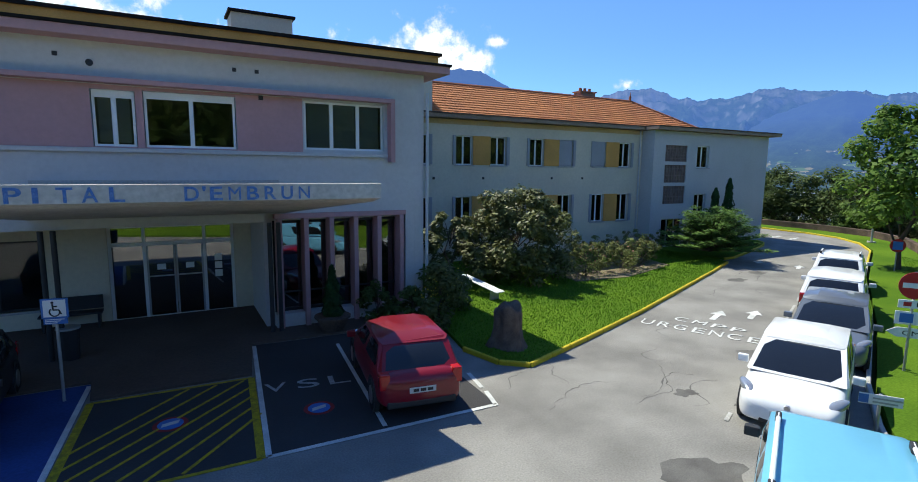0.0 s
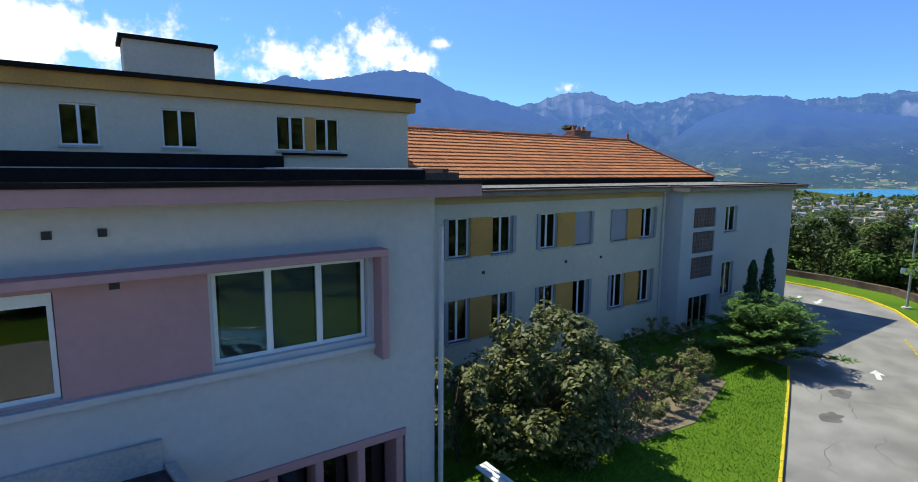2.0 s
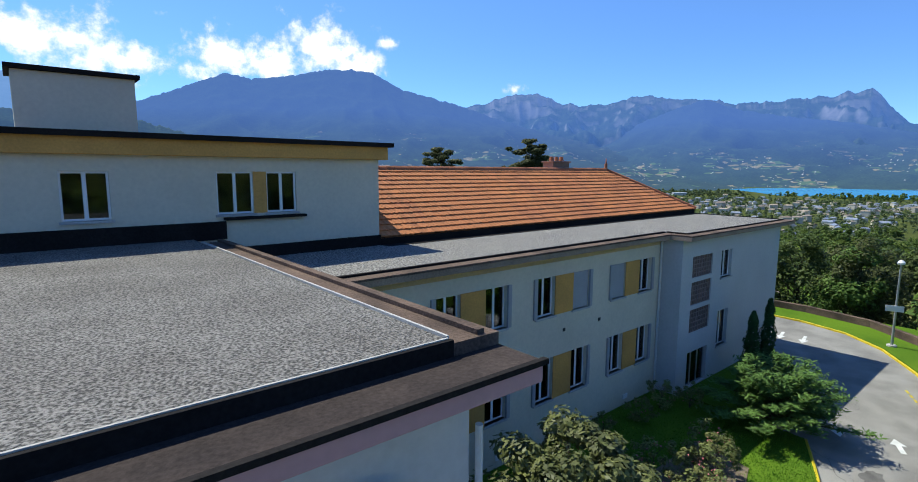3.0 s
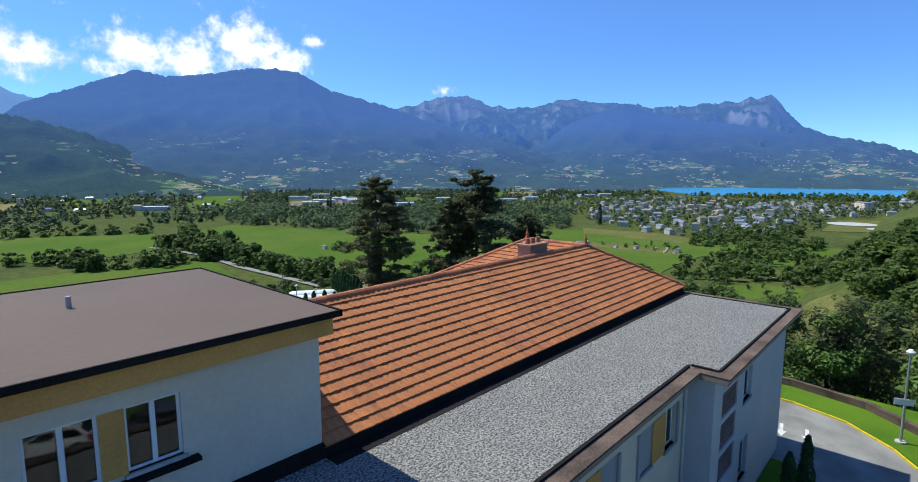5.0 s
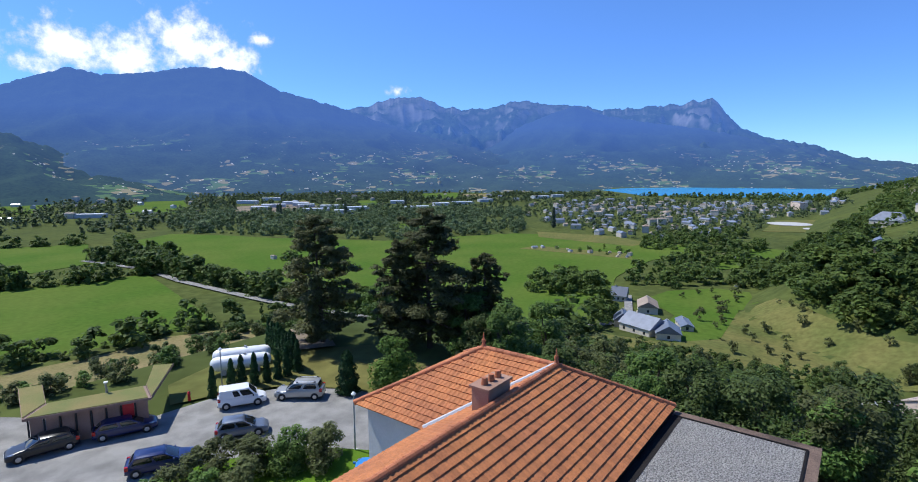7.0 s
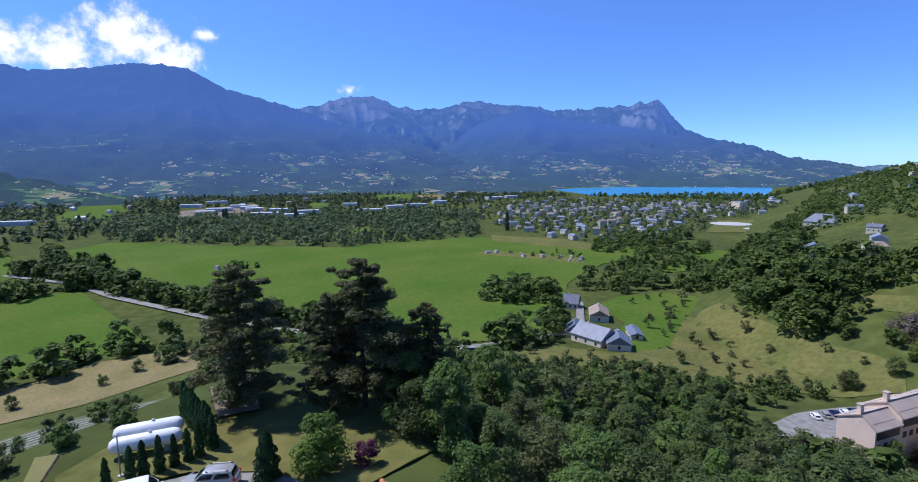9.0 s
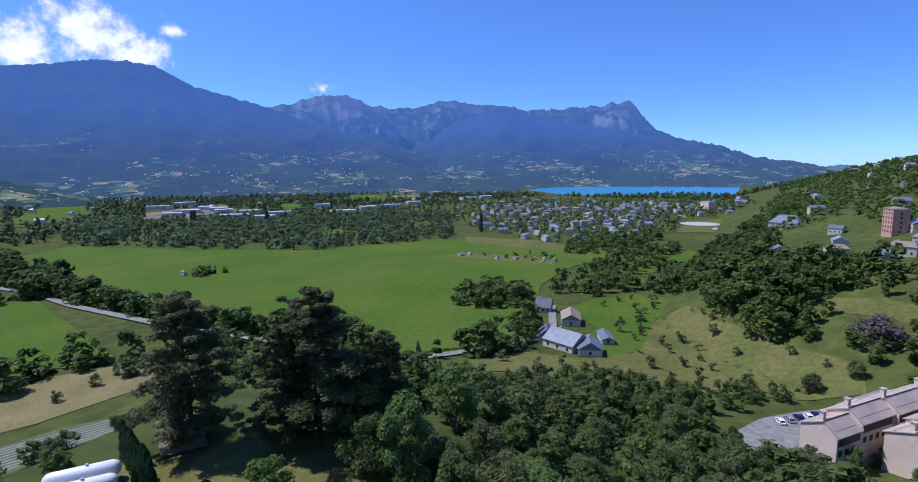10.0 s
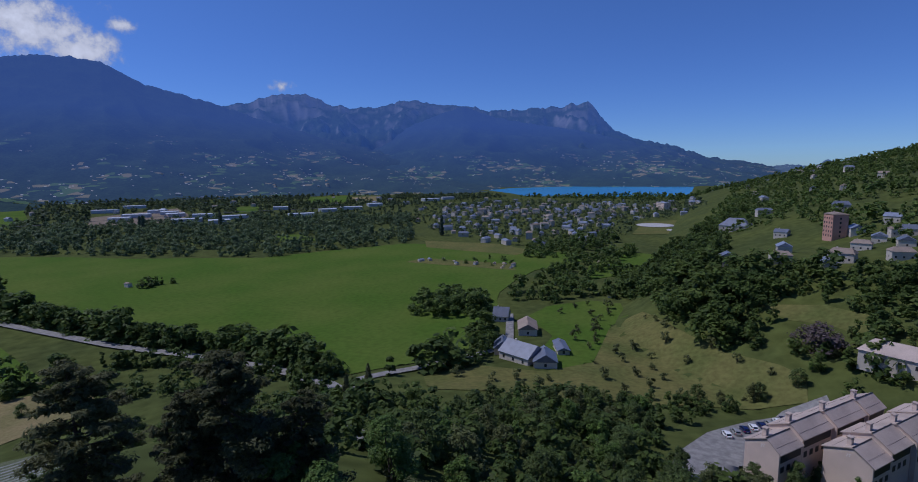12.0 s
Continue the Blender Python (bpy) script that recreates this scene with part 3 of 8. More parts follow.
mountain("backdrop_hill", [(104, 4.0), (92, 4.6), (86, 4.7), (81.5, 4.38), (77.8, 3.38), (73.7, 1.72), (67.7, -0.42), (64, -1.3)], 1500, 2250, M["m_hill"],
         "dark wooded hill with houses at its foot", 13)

# ---- hospital ----
hospital = thing("hospital_building", "two-storey white and pink rendered hospital with a red tiled wing", "building")


def pieces(name, specs, material, label=""):
    for sp in specs:
        part(name, boxes(sp), material, hospital, label)


def window(parent, x0, x1, z0, z1, y, n=2, recess=0.14, mat="white", sill=True, box_top=0.0, fr=0.055):
    """A casement window in a wall that faces -y: frame, panes and sill."""
    bm = bmesh.new()
    ya, yb = y + recess, y + recess + 0.06
    w = (x1 - x0) / n
    holed_wall(bm, x0, x1, z0, z1, ya, 0.06, [(x0 + i * w + (fr if i == 0 else fr * 0.8), x0 + (i + 1) * w - (fr if i == n - 1 else fr * 0.8), z0 + fr, z1 - fr - box_top) for i in range(n)])
    frame_ob = part("window", bm, M[mat], parent)
    for i in range(n):
        a, b = x0 + i * w + fr, x0 + (i + 1) * w - fr
        part("pane", boxes((a, b, ya + 0.02, ya + 0.03, z0 + fr, z1 - fr - box_top)), M["glass"], frame_ob)
    if sill:
        part("sill", boxes((x0 - 0.06, x1 + 0.06, y - 0.07, y + recess, z0 - 0.07, z0)), M["concrete"], frame_ob, "pale concrete sill")
    return frame_ob


# main block, upper floor
M["blind"] = surface("pale_blind", (0.74, 0.74, 0.72), 0.1, 4, 0.6, 0.0)
BX0, BX1, BY = -26.0, 7.25, 15.5
W_BLOCK = [(-1.5, -0.58, 5.2, 6.55), (-0.42, 1.72, 5.2, 6.58), (3.5, 5.92, 5.25, 6.62)]
W_LEFT = [(-6.2, -4.0, 5.2, 6.55), (-10.2, -8.0, 5.2, 6.55), (-14.2, -12.0, 5.2, 6.55)]
part("wall", holed_wall(bmesh.new(), BX0, BX1, 3.43, 7.64, BY, 0.3, W_BLOCK + W_LEFT), M["wall"], hospital)
pieces("wall", [(6.95, 7.25, 15.802, 23.2, 0, 7.64), (6.62, 6.948, 15.5, 15.8, -0.2, 3.428), (6.952, 7.25, 15.5, 15.8, -0.2, 3.428)], M["wall"])
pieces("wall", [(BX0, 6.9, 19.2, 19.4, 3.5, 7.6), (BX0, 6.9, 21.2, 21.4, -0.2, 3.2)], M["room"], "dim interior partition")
pieces("floor_slab", [(BX0, 6.93, 15.81, 26, 3.2, 3.44), (BX0, 2.35, 15.5, 15.8, 3.2, 3.428)], M["wall"])
part("panel", holed_wall(bmesh.new(), BX0, 3.46, 5.17, 6.66, BY - 0.012, 0.01, W_BLOCK + W_LEFT), M["pink"], hospital, "pink painted band between the windows")
part("hood", soft(boxes((BX0, 6.16, BY - 0.32, BY - 0.002, 6.68, 6.80)), 0.012), M["pink"], hospital, "pink concrete hood over the windows")
part("side_fin", soft(boxes((6.02, 6.16, BY - 0.32, BY - 0.002, 4.92, 6.678)), 0.012), M["pink"], hospital, "pink concrete fin beside the window")
part("string_course", soft(boxes((BX0, 6.0, BY - 0.10, BY - 0.002, 5.06, 5.16)), 0.01), M["wall"], hospital)
for (x0, x1, z0, z1), n in zip(W_BLOCK + W_LEFT, (2, 2, 3, 2, 2, 2)):
    window(hospital, x0 + 0.02, x1 - 0.02, z0, z1, BY, n, 0.1, sill=False, box_top=0.12 if n == 2 else 0.0, fr=0.06)
for x0, x1, n in ((3.58, 5.84, 3), (-1.42, -0.66, 2)):
    for i in range(n):
        a = x0 + (x1 - x0) * i / n
        bl = part("blind", boxes((a + 0.05, a + (x1 - x0) / n - 0.05, BY + 0.178, BY + 0.183, 5.3, 6.55)), M["blind"], hospital, "drawn grey slatted blind")
        for k in range(12):
            part("slat", boxes((a + 0.05, a + (x1 - x0) / n - 0.05, BY + 0.166, BY + 0.176, 5.32 + k * 0.1, 5.38 + k * 0.1)), M["blind"], bl)
for x, z, r in ((1.72, 7.28, 0.05), (2.28, 7.28, 0.05), (-2.1, 7.28, 0.05), (2.36, 6.6, 0.06), (-5.0, 7.2, 0.05)):
    part("vent", boxes((x - r, x + r, BY - 0.03, BY + 0.01, z - r, z + r)), M["dark"], hospital, "small dark vent box")
# one round vent among the square ones
bm = cyl(bmesh.new(), (-1.45, BY - 0.05, 7.14), (-1.45, BY, 7.14), 0.08)
part("vent", bm, M["dark"], hospital, "round dark wall vent")
# eaves and flat roof of the block
part("eave", soft(boxes((BX0, 7.88, 14.92, 27.2, 7.64, 7.86)), 0.015), M["pink"], hospital, "pink painted concrete eaves")
pieces("roof_edge", [(BX0, 7.92, 14.87, 14.95, 7.862, 7.93)], M["bitumen"], "black bitumen roof edge")
# front ledge, coloured darker than the mossy parapet edge
M["ledge"] = surface("dark_brown_ledge", (0.065, 0.05, 0.044), 0.5, 2.5, 0.95, 0.4, col2=(0.035, 0.028, 0.026), spec=0.1)
pieces("roof_ledge", [(BX0, 7.92, 14.952, 15.70, 7.862, 7.885)], M["ledge"], "dark brown ledge along the front eave")
pieces("roof_upstand", [(BX0, 7.18, 15.702, 15.76, 7.862, 8.09)], M["bitumen"], "black bitumen upstand along the gravel")
pieces("roof_edge", [(7.18, 7.92, 15.702, 26.6, 7.862, 8.05)], M["mossy"], "mossy brown parapet edge")
pieces("roof_upstand", [(7.6, 7.72, 15.76, 26.6, 8.052, 8.12)], M["mossy"])
pieces("roof_strip", [(BX0, 7.15, 15.762, 15.79, 7.862, 8.105), (7.14, 7.176, 15.792, 26.4, 7.862, 8.125)], M["concrete"], "thin white metal strip")
pieces("flat_roof", [(BX0, 7.138, 15.792, 27.2, 7.862, 8.085)], M["gravel_dark"], "grey gravel flat roof")
# ground floor: recessed entrance, fins beside it
part("wall", holed_wall(bmesh.new(), BX0, 2.35, -0.2, 3.2, 18.6, 0.25, [(-1.68, 1.82, -0.3, 2.95), (-6.5, -3.2, 0.6, 2.6)]), M["wall_wing"], hospital)
pieces("wall", [(2.352, 2.6, 15.9, 18.85, -0.2, 3.2)], M["wall"])
window(hospital, -6.48, -3.22, 0.6, 2.6, 18.6, 3, 0.1, "dark")
DOOR_HOLES = [(a, b, z0, z1) for a, b in ((-1.585, -0.785), (-0.695, 0.895), (0.985, 1.725)) for z0, z1 in ((0.05, 2.28), (2.40, 2.84))]
door = part("entrance_door", holed_wall(bmesh.new(), -1.675, 1.815, 0.0, 2.93, 18.68, 0.08, DOOR_HOLES),
            M["white"], hospital, "glazed sliding entrance door in a white frame")
for x0, x1 in ((-1.58, -0.79), (0.99, 1.72)):
    part("pane", boxes((x0, x1, 18.71, 18.72, 0.05, 2.28)), M["coated"], door)
for x0, x1 in ((-1.58, -0.79), (-0.69, 0.89), (0.99, 1.72)):
    part("pane", boxes((x0, x1, 18.712, 18.722, 2.4, 2.84)), M["coated"], door)
for x0, x1 in ((-0.69, 0.09), (0.11, 0.89)):
    leaf = part("sliding_leaf", boxes((x0, x0 + 0.05, 18.72, 18.76, 0.05, 2.27), (x1 - 0.05, x1, 18.72, 18.76, 0.05, 2.27), (x0 + 0.05, x1 - 0.05, 18.722, 18.758, 1.28, 1.32)), M["grey"], door)
    part("pane", boxes((x0 + 0.05, x1 - 0.05, 18.735, 18.745, 0.05, 2.27)), M["coated"], leaf)
    part("notice", boxes(((x0 + x1) / 2 - 0.12, (x0 + x1) / 2 + 0.12, 18.728, 18.732, 1.5, 1.68)), M["white"], leaf, "small white paper notice")
for z in (1.15, 1.42, 1.68):
    part("notice", boxes((1.22, 1.44, 18.702, 18.706, z, z + 0.22)), M["white"], door, "white paper notice")
part("beam", soft(boxes((2.6, 6.62, 15.46, 15.78, 3.28, 3.426)), 0.01), M["pink"], hospital)
pieces("wall", [(2.6, 6.62, 15.6, 15.95, -0.2, 0.45)], M["wall"])
for i in range(6):
    x = 6.48 - i * 0.75
    part("fin", soft(boxes((x - 0.07, x + 0.07, 15.46, 15.94, 0.0, 3.278)), 0.012, 1), M["pink"], hospital, "upright pink concrete fin")
gl = part("window", holed_wall(bmesh.new(), 2.62, 6.6, 0.45, 3.2, 15.98, 0.06, [(2.66, 6.56, 0.53, 1.0), (2.66, 6.56, 1.05, 3.1)]), M["dark"], hospital, "dark glazing behind the fins")
for i in range(5):
    x = 6.48 - (i + 1) * 0.75
    part("pane", boxes((x + 0.08, x + 0.67, 16.0, 16.01, 0.53, 3.1)), M["coated"], gl)
for x in (2.42, 2.66, -2.42, -2.66):
    part("post", cyl(bmesh.new(), (x, 15.3, -0.1), (x, 15.3, 3.2), 0.06, n=14), M["dark"], hospital, "dark round steel post")

# canopy with letters
bm = bmesh.new()
prof = ((9.93, 4.46), (9.93, 4.17), (10.3, 4.08), (15.48, 3.45), (15.48, 3.93), (13.3, 3.98), (10.15, 4.38), (10.13, 4.46))


def half(y):
    return 3.72 - 0.82 * (y - 9.93) / 5.55


ra = [bm.verts.new((-half(y), y, z)) for y, z in prof]
rb = [bm.verts.new((half(y), y, z)) for y, z in prof]
bm.faces.new(ra)
bm.faces.new(rb[::-1])
for i in range(len(prof)):
    bm.faces.new((ra[i], ra[(i + 1) % len(prof)], rb[(i + 1) % len(prof)], rb[i]))
canopy = part("canopy", bm, M["canopy"], hospital, "weathered concrete entrance canopy, thin at its front edge")
for s in (-1, 1):
    bm = bmesh.new()
    rows = ((10.132, 4.2, 4.47), (13.2, 3.9, 4.12), (13.3, 3.9, 4.03), (15.46, 3.8, 4.0))
    va = [[bm.verts.new((s * (half(y) + dx), y, z)) for dx, z in ((-0.14, z0), (-0.14, z1), (0.003, z1), (0.003, z0))] for y, z0, z1 in rows]
    for a, b in zip(va, va[1:]):
        for k in range(4):
            bm.faces.new((a[k], a[(k + 1) % 4], b[(k + 1) % 4], b[k]))
    bm.faces.new(va[0])
    bm.faces.new(va[-1][::-1])
    part("rim", bm, M["canopy"], canopy)
# felt stops about at the building's shadow edge; its dark colour deepens that shadow
bm = bmesh.new()
low = [bm.verts.new((sx * (half(y) - 0.145), y, z)) for y, z, sx in ((12.6, 4.074, -1), (12.6, 4.074, 1), (13.3, 3.984, 1), (15.39, 3.936, 1), (15.39, 3.936, -1), (13.3, 3.984, -1))]
high = [bm.verts.new(v.co + Vector((0, 0, 0.012))) for v in low]
for q in ((0, 1, 2, 5), (5, 2, 3, 4)):
    bm.faces.new([high[k] for k in q])
    bm.faces.new([low[k] for k in q[::-1]])
for k in range(6):
    bm.faces.new((low[k], low[(k + 1) % 6], high[(k + 1) % 6], high[k]))
M["felt"] = surface("grey_roofing_felt", (0.075, 0.068, 0.072), 0.4, 1.5, 0.95, 0.3, col2=(0.045, 0.042, 0.045), spec=0.1)
part("roofing_felt", bm, M["felt"], canopy, "dark roofing felt on the canopy")
part("flashing", boxes((-2.8, 2.75, 15.40, 15.47, 3.9, 4.38)), M["concrete"], canopy, "felt flashing against the wall")
M["tar"] = surface("tar", (0.05, 0.045, 0.045), 0.4, 3, 0.8, 0.4)
bm = bmesh.new()
for k in range(24):
    t0, t1 = 2 * math.pi * k / 24, 2 * math.pi * (k + 1) / 24
    cyl(bm, (2.2 + 0.34 * math.cos(t0), 14.7 + 0.2 * math.sin(t0), 4.02), (2.2 + 0.34 * math.cos(t1), 14.7 + 0.2 * math.sin(t1), 4.02), 0.05, 0.05, 6)
part("hose_coil", bm, M["tar"], canopy, "black coil of hose left on the canopy")


def lettering(text, size, m, material, parent=None, name="lettering", extrude=0.0, stretch=1.0, label="", bold=0.0):
    cu = bpy.data.curves.new(name, "FONT")
    cu.body, cu.size, cu.extrude, cu.align_x, cu.offset = text, size, extrude, "LEFT", bold
    tmp = bpy.data.objects.new(name, cu)
    scene.collection.objects.link(tmp)
    bpy.context.view_layer.update()
    me = bpy.data.meshes.new_from_object(tmp.evaluated_get(bpy.context.evaluated_depsgraph_get()))
    bpy.data.objects.remove(tmp)
    xs = [v.co.x for v in me.vertices]
    me.transform(Matrix.Scale(stretch / (max(xs) - min(xs)), 4, (1, 0, 0)) if stretch else Matrix())
    me.materials.clear()
    me.materials.append(material)
    ob = new(name, me)
    ob.matrix_basis = m
    if parent:
        ob.parent = parent
    return tagged(ob, label)


M["faded_blue"] = surface("faded_blue_paint", (0.07, 0.17, 0.42), 0.45, 6, 0.9, 0.1, col2=(0.16, 0.25, 0.45), big=1.5, spec=0.1)


def spaced(word, x0, x1, y, z, size, wide):
    n = len(word)
    for i, ch in enumerate(word):
        if ch != "'":
            lettering(ch, size, pose(x0 + (x1 - x0) * i / (n - 1), y, z, 90), M["faded_blue"], canopy, "letter", 0.006, wide * (0.35 if ch == "I" else 1), "faded blue painted letter", 0.0 if ch in "MN" else 0.005)
        else:
            lettering(ch, size, pose(x0 + (x1 - x0) * i / (n - 1), y, z, 90), M["faded_blue"], canopy, "letter", 0.006, wide * 0.25, "faded blue painted letter")


spaced("HOPITAL", -2.78, -0.84, 9.925, 4.19, 0.33, 0.21)
spaced("D'", 0.22, 0.48, 9.925, 4.19, 0.33, 0.22)
spaced("EMBRUN", 0.60, 2.09, 9.925, 4.19, 0.33, 0.20)

# set-back third storey
PENT = [(-1.75, -0.3, 8.75, 10.0), (1.5, 2.5, 8.75, 10.0), (4.2, 5.25, 8.75, 10.0), (7.85, 8.9, 8.75, 10.0), (9.3, 10.25, 8.75, 10.0), (-6, -4.6, 8.75, 10.0)]
part("wall", holed_wall(bmesh.new(), BX0, 13.3, 7.0, 10.42, 27.3, 0.3, PENT), M["wall_wing"], hospital)
pieces("wall", [(13.0, 13.3, 27.602, 34.5, 7.0, 10.42), (BX0, 12.998, 34.2, 34.5, -3.2, 10.42), (BX0, 12.99, 30.3, 30.5, 7.2, 10.4)], M["wall_wing"])
for x0, x1, z0, z1 in PENT:
    window(hospital, x0, x1, z0, z1, 27.3, 2, 0.08)
part("panel", boxes((8.9, 9.3, 27.29, 27.298, 8.75, 10.0)), M["ochre"], hospital, "ochre panel between the windows")
part("ledge", boxes((8.0, 10.5, 27.1, 27.298, 8.58, 8.66)), M["bitumen"], hospital)
pieces("flashing", [(BX0, 8.05, 27.2, 27.299, 8.03, 8.55), (8.05, 13.3, 27.2, 27.299, 7.36, 7.75)], M["bitumen"], "black bitumen flashing along the wall")
part("eave", soft(boxes((BX0, 13.55, 27.05, 34.75, 10.42, 10.86)), 0.015), M["ochre"], hospital, "ochre painted eaves band")
pieces("flat_roof", [(BX0, 13.66, 26.95, 34.85, 10.865, 10.97)], M["brownroof"], "plain brown felt roof")
pieces("roof_edge", [(BX0, 13.7, 26.9, 26.948, 10.85, 11.0), (13.662, 13.71, 26.9, 34.9, 10.85, 11.0), (BX0, 13.7, 34.852, 34.9, 10.85, 11.0)], M["bitumen"])
lift = part("lift_housing", boxes((3.55, 6.8, 32.3, 34.2, 10.9, 13.05)), M["wall_wing"], hospital, "rendered lift housing on the roof")
part("cap", boxes((3.4, 6.95, 32.15, 34.35, 13.06, 13.2)), M["bitumen"], lift)
part("vent_pipe", cyl(bmesh.new(), (9.5, 31.9, 10.9), (9.5, 31.9, 11.25), 0.06), M["grey"], hospital)

# wing
M["tan"] = surface("tan_paint", (0.60, 0.42, 0.20), 0.15, 1.5, 0.8, 0.1)
GROUPS = (8.0, 12.45, 16.9, 21.4)
holes = []
for g in GROUPS:
    for z0, z1 in ((4.92, 6.35), (1.75, 3.35)):
        holes += [(g, g + 0.98, z0, z1), (g + 2.02, g + 3.0, z0, z1)]
part("wall", holed_wall(bmesh.new(), 7.25, 25.3, -0.2, 7.1, 22.93, 0.3, holes), M["wall_wing"], hospital)
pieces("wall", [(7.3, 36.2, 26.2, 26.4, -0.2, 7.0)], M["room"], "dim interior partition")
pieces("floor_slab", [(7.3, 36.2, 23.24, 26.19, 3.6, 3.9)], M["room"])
part("band", boxes((7.25, 25.28, 22.915, 22.928, 6.86, 7.1)), M["tan"], hospital, "ochre band under the eaves")
for k, g in enumerate(GROUPS):
    for z0, z1 in ((4.92, 6.35), (1.75, 3.35)):
        for j, x0 in enumerate((g, g + 2.02)):
            window(hospital, x0, x0 + 0.98, z0, z1, 22.93, 2, 0.14)
            side = x0 + 0.98 if j else x0 - 0.16
            part("shutter", boxes((side, side + 0.16, 22.86, 22.928, z0, z1)), M["shutter"], hospital, "folded grey metal shutter")
        part("panel", boxes((g + 0.984, g + 2.016, 22.90, 22.928, z0, z1)), M["ochre"], hospital, "ochre painted panel between two windows")
for x0, z0 in ((18.95, 4.95), (21.42, 4.95)):
    part("shutter", boxes((x0, x0 + 0.9, 22.955, 22.985, z0, 6.33)), M["shutter"], hospital, "closed grey slatted shutter")
for x in (14.0, 18.4, 11.2, 20.6):
    part("vent", boxes((x, x + 0.12, 22.90, 22.928, 4.2, 4.32)), M["dark"], hospital)
for x in (15.0, 18.8, 22.6):
    part("vent", boxes((x, x + 0.35, 22.90, 22.928, 0.35, 0.55)), M["white"], hospital)
# stair bay and end of the wing
M["lattice"] = surface("lattice_concrete", (0.30, 0.21, 0.18), 0.3, 3, 0.85, 0.2)
M["block"] = surface("glass_block", (0.16, 0.12, 0.11), 0.3, 8, 0.25, 0.1, col2=(0.26, 0.21, 0.19))
BAY = [(26.3, 28.25, 5.3, 6.28), (26.3, 28.25, 4.02, 5.1), (26.3, 28.25, 2.72, 3.82), (26.3, 28.25, 0.1, 1.8), (29.2, 30.35, 4.95, 6.3), (29.2, 30.35, 1.5, 3.3)]
part("wall", holed_wall(bmesh.new(), 25.3, 36.6, -0.3, 7.1, 22.0, 0.3, BAY), M["wall"], hospital)
pieces("wall", [(25.3, 25.6, 22.302, 22.928, -0.2, 7.1), (36.3, 36.6, 22.302, 39.0, -3.4, 7.1), (28.7, 36.298, 38.7, 39.0, -3.4, 7.6),
                   (28.7, 29.0, 34.8, 38.698, -3.4, 7.6), (13.3, 28.698, 34.5, 34.8, -3.4, 7.6)], M["wall"])
for x0, x1, z0, z1 in BAY[4:]:
    window(hospital, x0, x1, z0, z1, 22.0, 2, 0.14)
window(hospital, 26.3, 28.25, 0.1, 1.8, 22.0, 3, 0.14, "grey", False)
for x0, x1, z0, z1 in BAY[:3]:
    bm = bmesh.new()
    for i in range(9):
        x = x0 + (x1 - x0) * i / 8
        box(bm, x - 0.02, x + 0.02, 22.06, 22.2, z0, z1)
    for i in range(6):
        z = z0 + (z1 - z0) * i / 5
        box(bm, x0, x1, 22.065, 22.195, z - 0.018, z + 0.018)
    lat = part("lattice", bm, M["lattice"], hospital, "brown concrete lattice with glass blocks")
    part("glass_block", boxes((x0, x1, 22.12, 22.19, z0, z1)), M["block"], lat, "dull brownish glass blocks")
for x, y in ((25.05, 22.86), (7.34, 15.42), (28.4, 34.95)):
    part("downpipe", cyl(bmesh.new(), (x, y, -0.1), (x, y, 7.1), 0.05, n=10), M["wall"], hospital)
# flat roof of the wing
M["eave"] = surface("weathered_eave", (0.36, 0.27, 0.20), 0.4, 2.0, 0.9, 0.3, col2=(0.24, 0.17, 0.12))
part("eave", soft(boxes((7.9, 25.0, 22.45, 27.2, 7.12, 7.3), (25.002, 37.25, 21.5, 27.25, 7.12, 7.3)), 0.01, 1), M["eave"], hospital, "brown weathered concrete eaves")
pieces("roof_edge", [(7.92, 25.3, 22.42, 22.98, 7.302, 7.36), (25.0, 25.55, 21.47, 22.418, 7.302, 7.36), (25.552, 36.6, 21.47, 22.0, 7.302, 7.36), (36.602, 37.27, 21.47, 27.2, 7.302, 7.36)], M["mossy"], "brown mossy roof edge")
pieces("roof_upstand", [(7.92, 25.32, 22.86, 22.96, 7.362, 7.42), (25.42, 25.52, 21.96, 22.858, 7.362, 7.42), (25.522, 36.6, 21.9, 21.98, 7.362, 7.42), (36.62, 36.7, 21.9, 27.1, 7.362, 7.42)], M["bitumen"], "dark roof upstand")
pieces("flat_roof", [(7.922, 25.55, 22.982, 27.2, 7.302, 7.385), (25.552, 36.6, 22.002, 27.2, 7.302, 7.384)], M["gravel"], "grey gravel flat roof")
# dark strip laid on the gravel to paint a wider shadow of the tile eave
pieces("roof_strip", [(13.32, 36.6, 26.72, 27.198, 7.388, 7.396)], M["bitumen"], "dark strip in place of the tile eave's shadow")
pieces("wall", [(13.3, 37.0, 27.22, 27.4, 7.1, 7.66)], M["bitumen"], "dark flashing at the foot of the tiles")

# tiled roof: one base under the tiles
EZ, RZ = 7.70, 10.12
PTS = dict(a=(13.3, 27.2, EZ), b=(37.05, 27.2, EZ), c=(37.05, 39.45, EZ), d=(28.25, 39.45, EZ), e=(28.25, 35.05, EZ), f=(13.3, 35.05, EZ),
           r0=(13.3, 31.1, RZ), r1=(32.65, 31.1, RZ), r2=(32.65, 35.0, RZ))
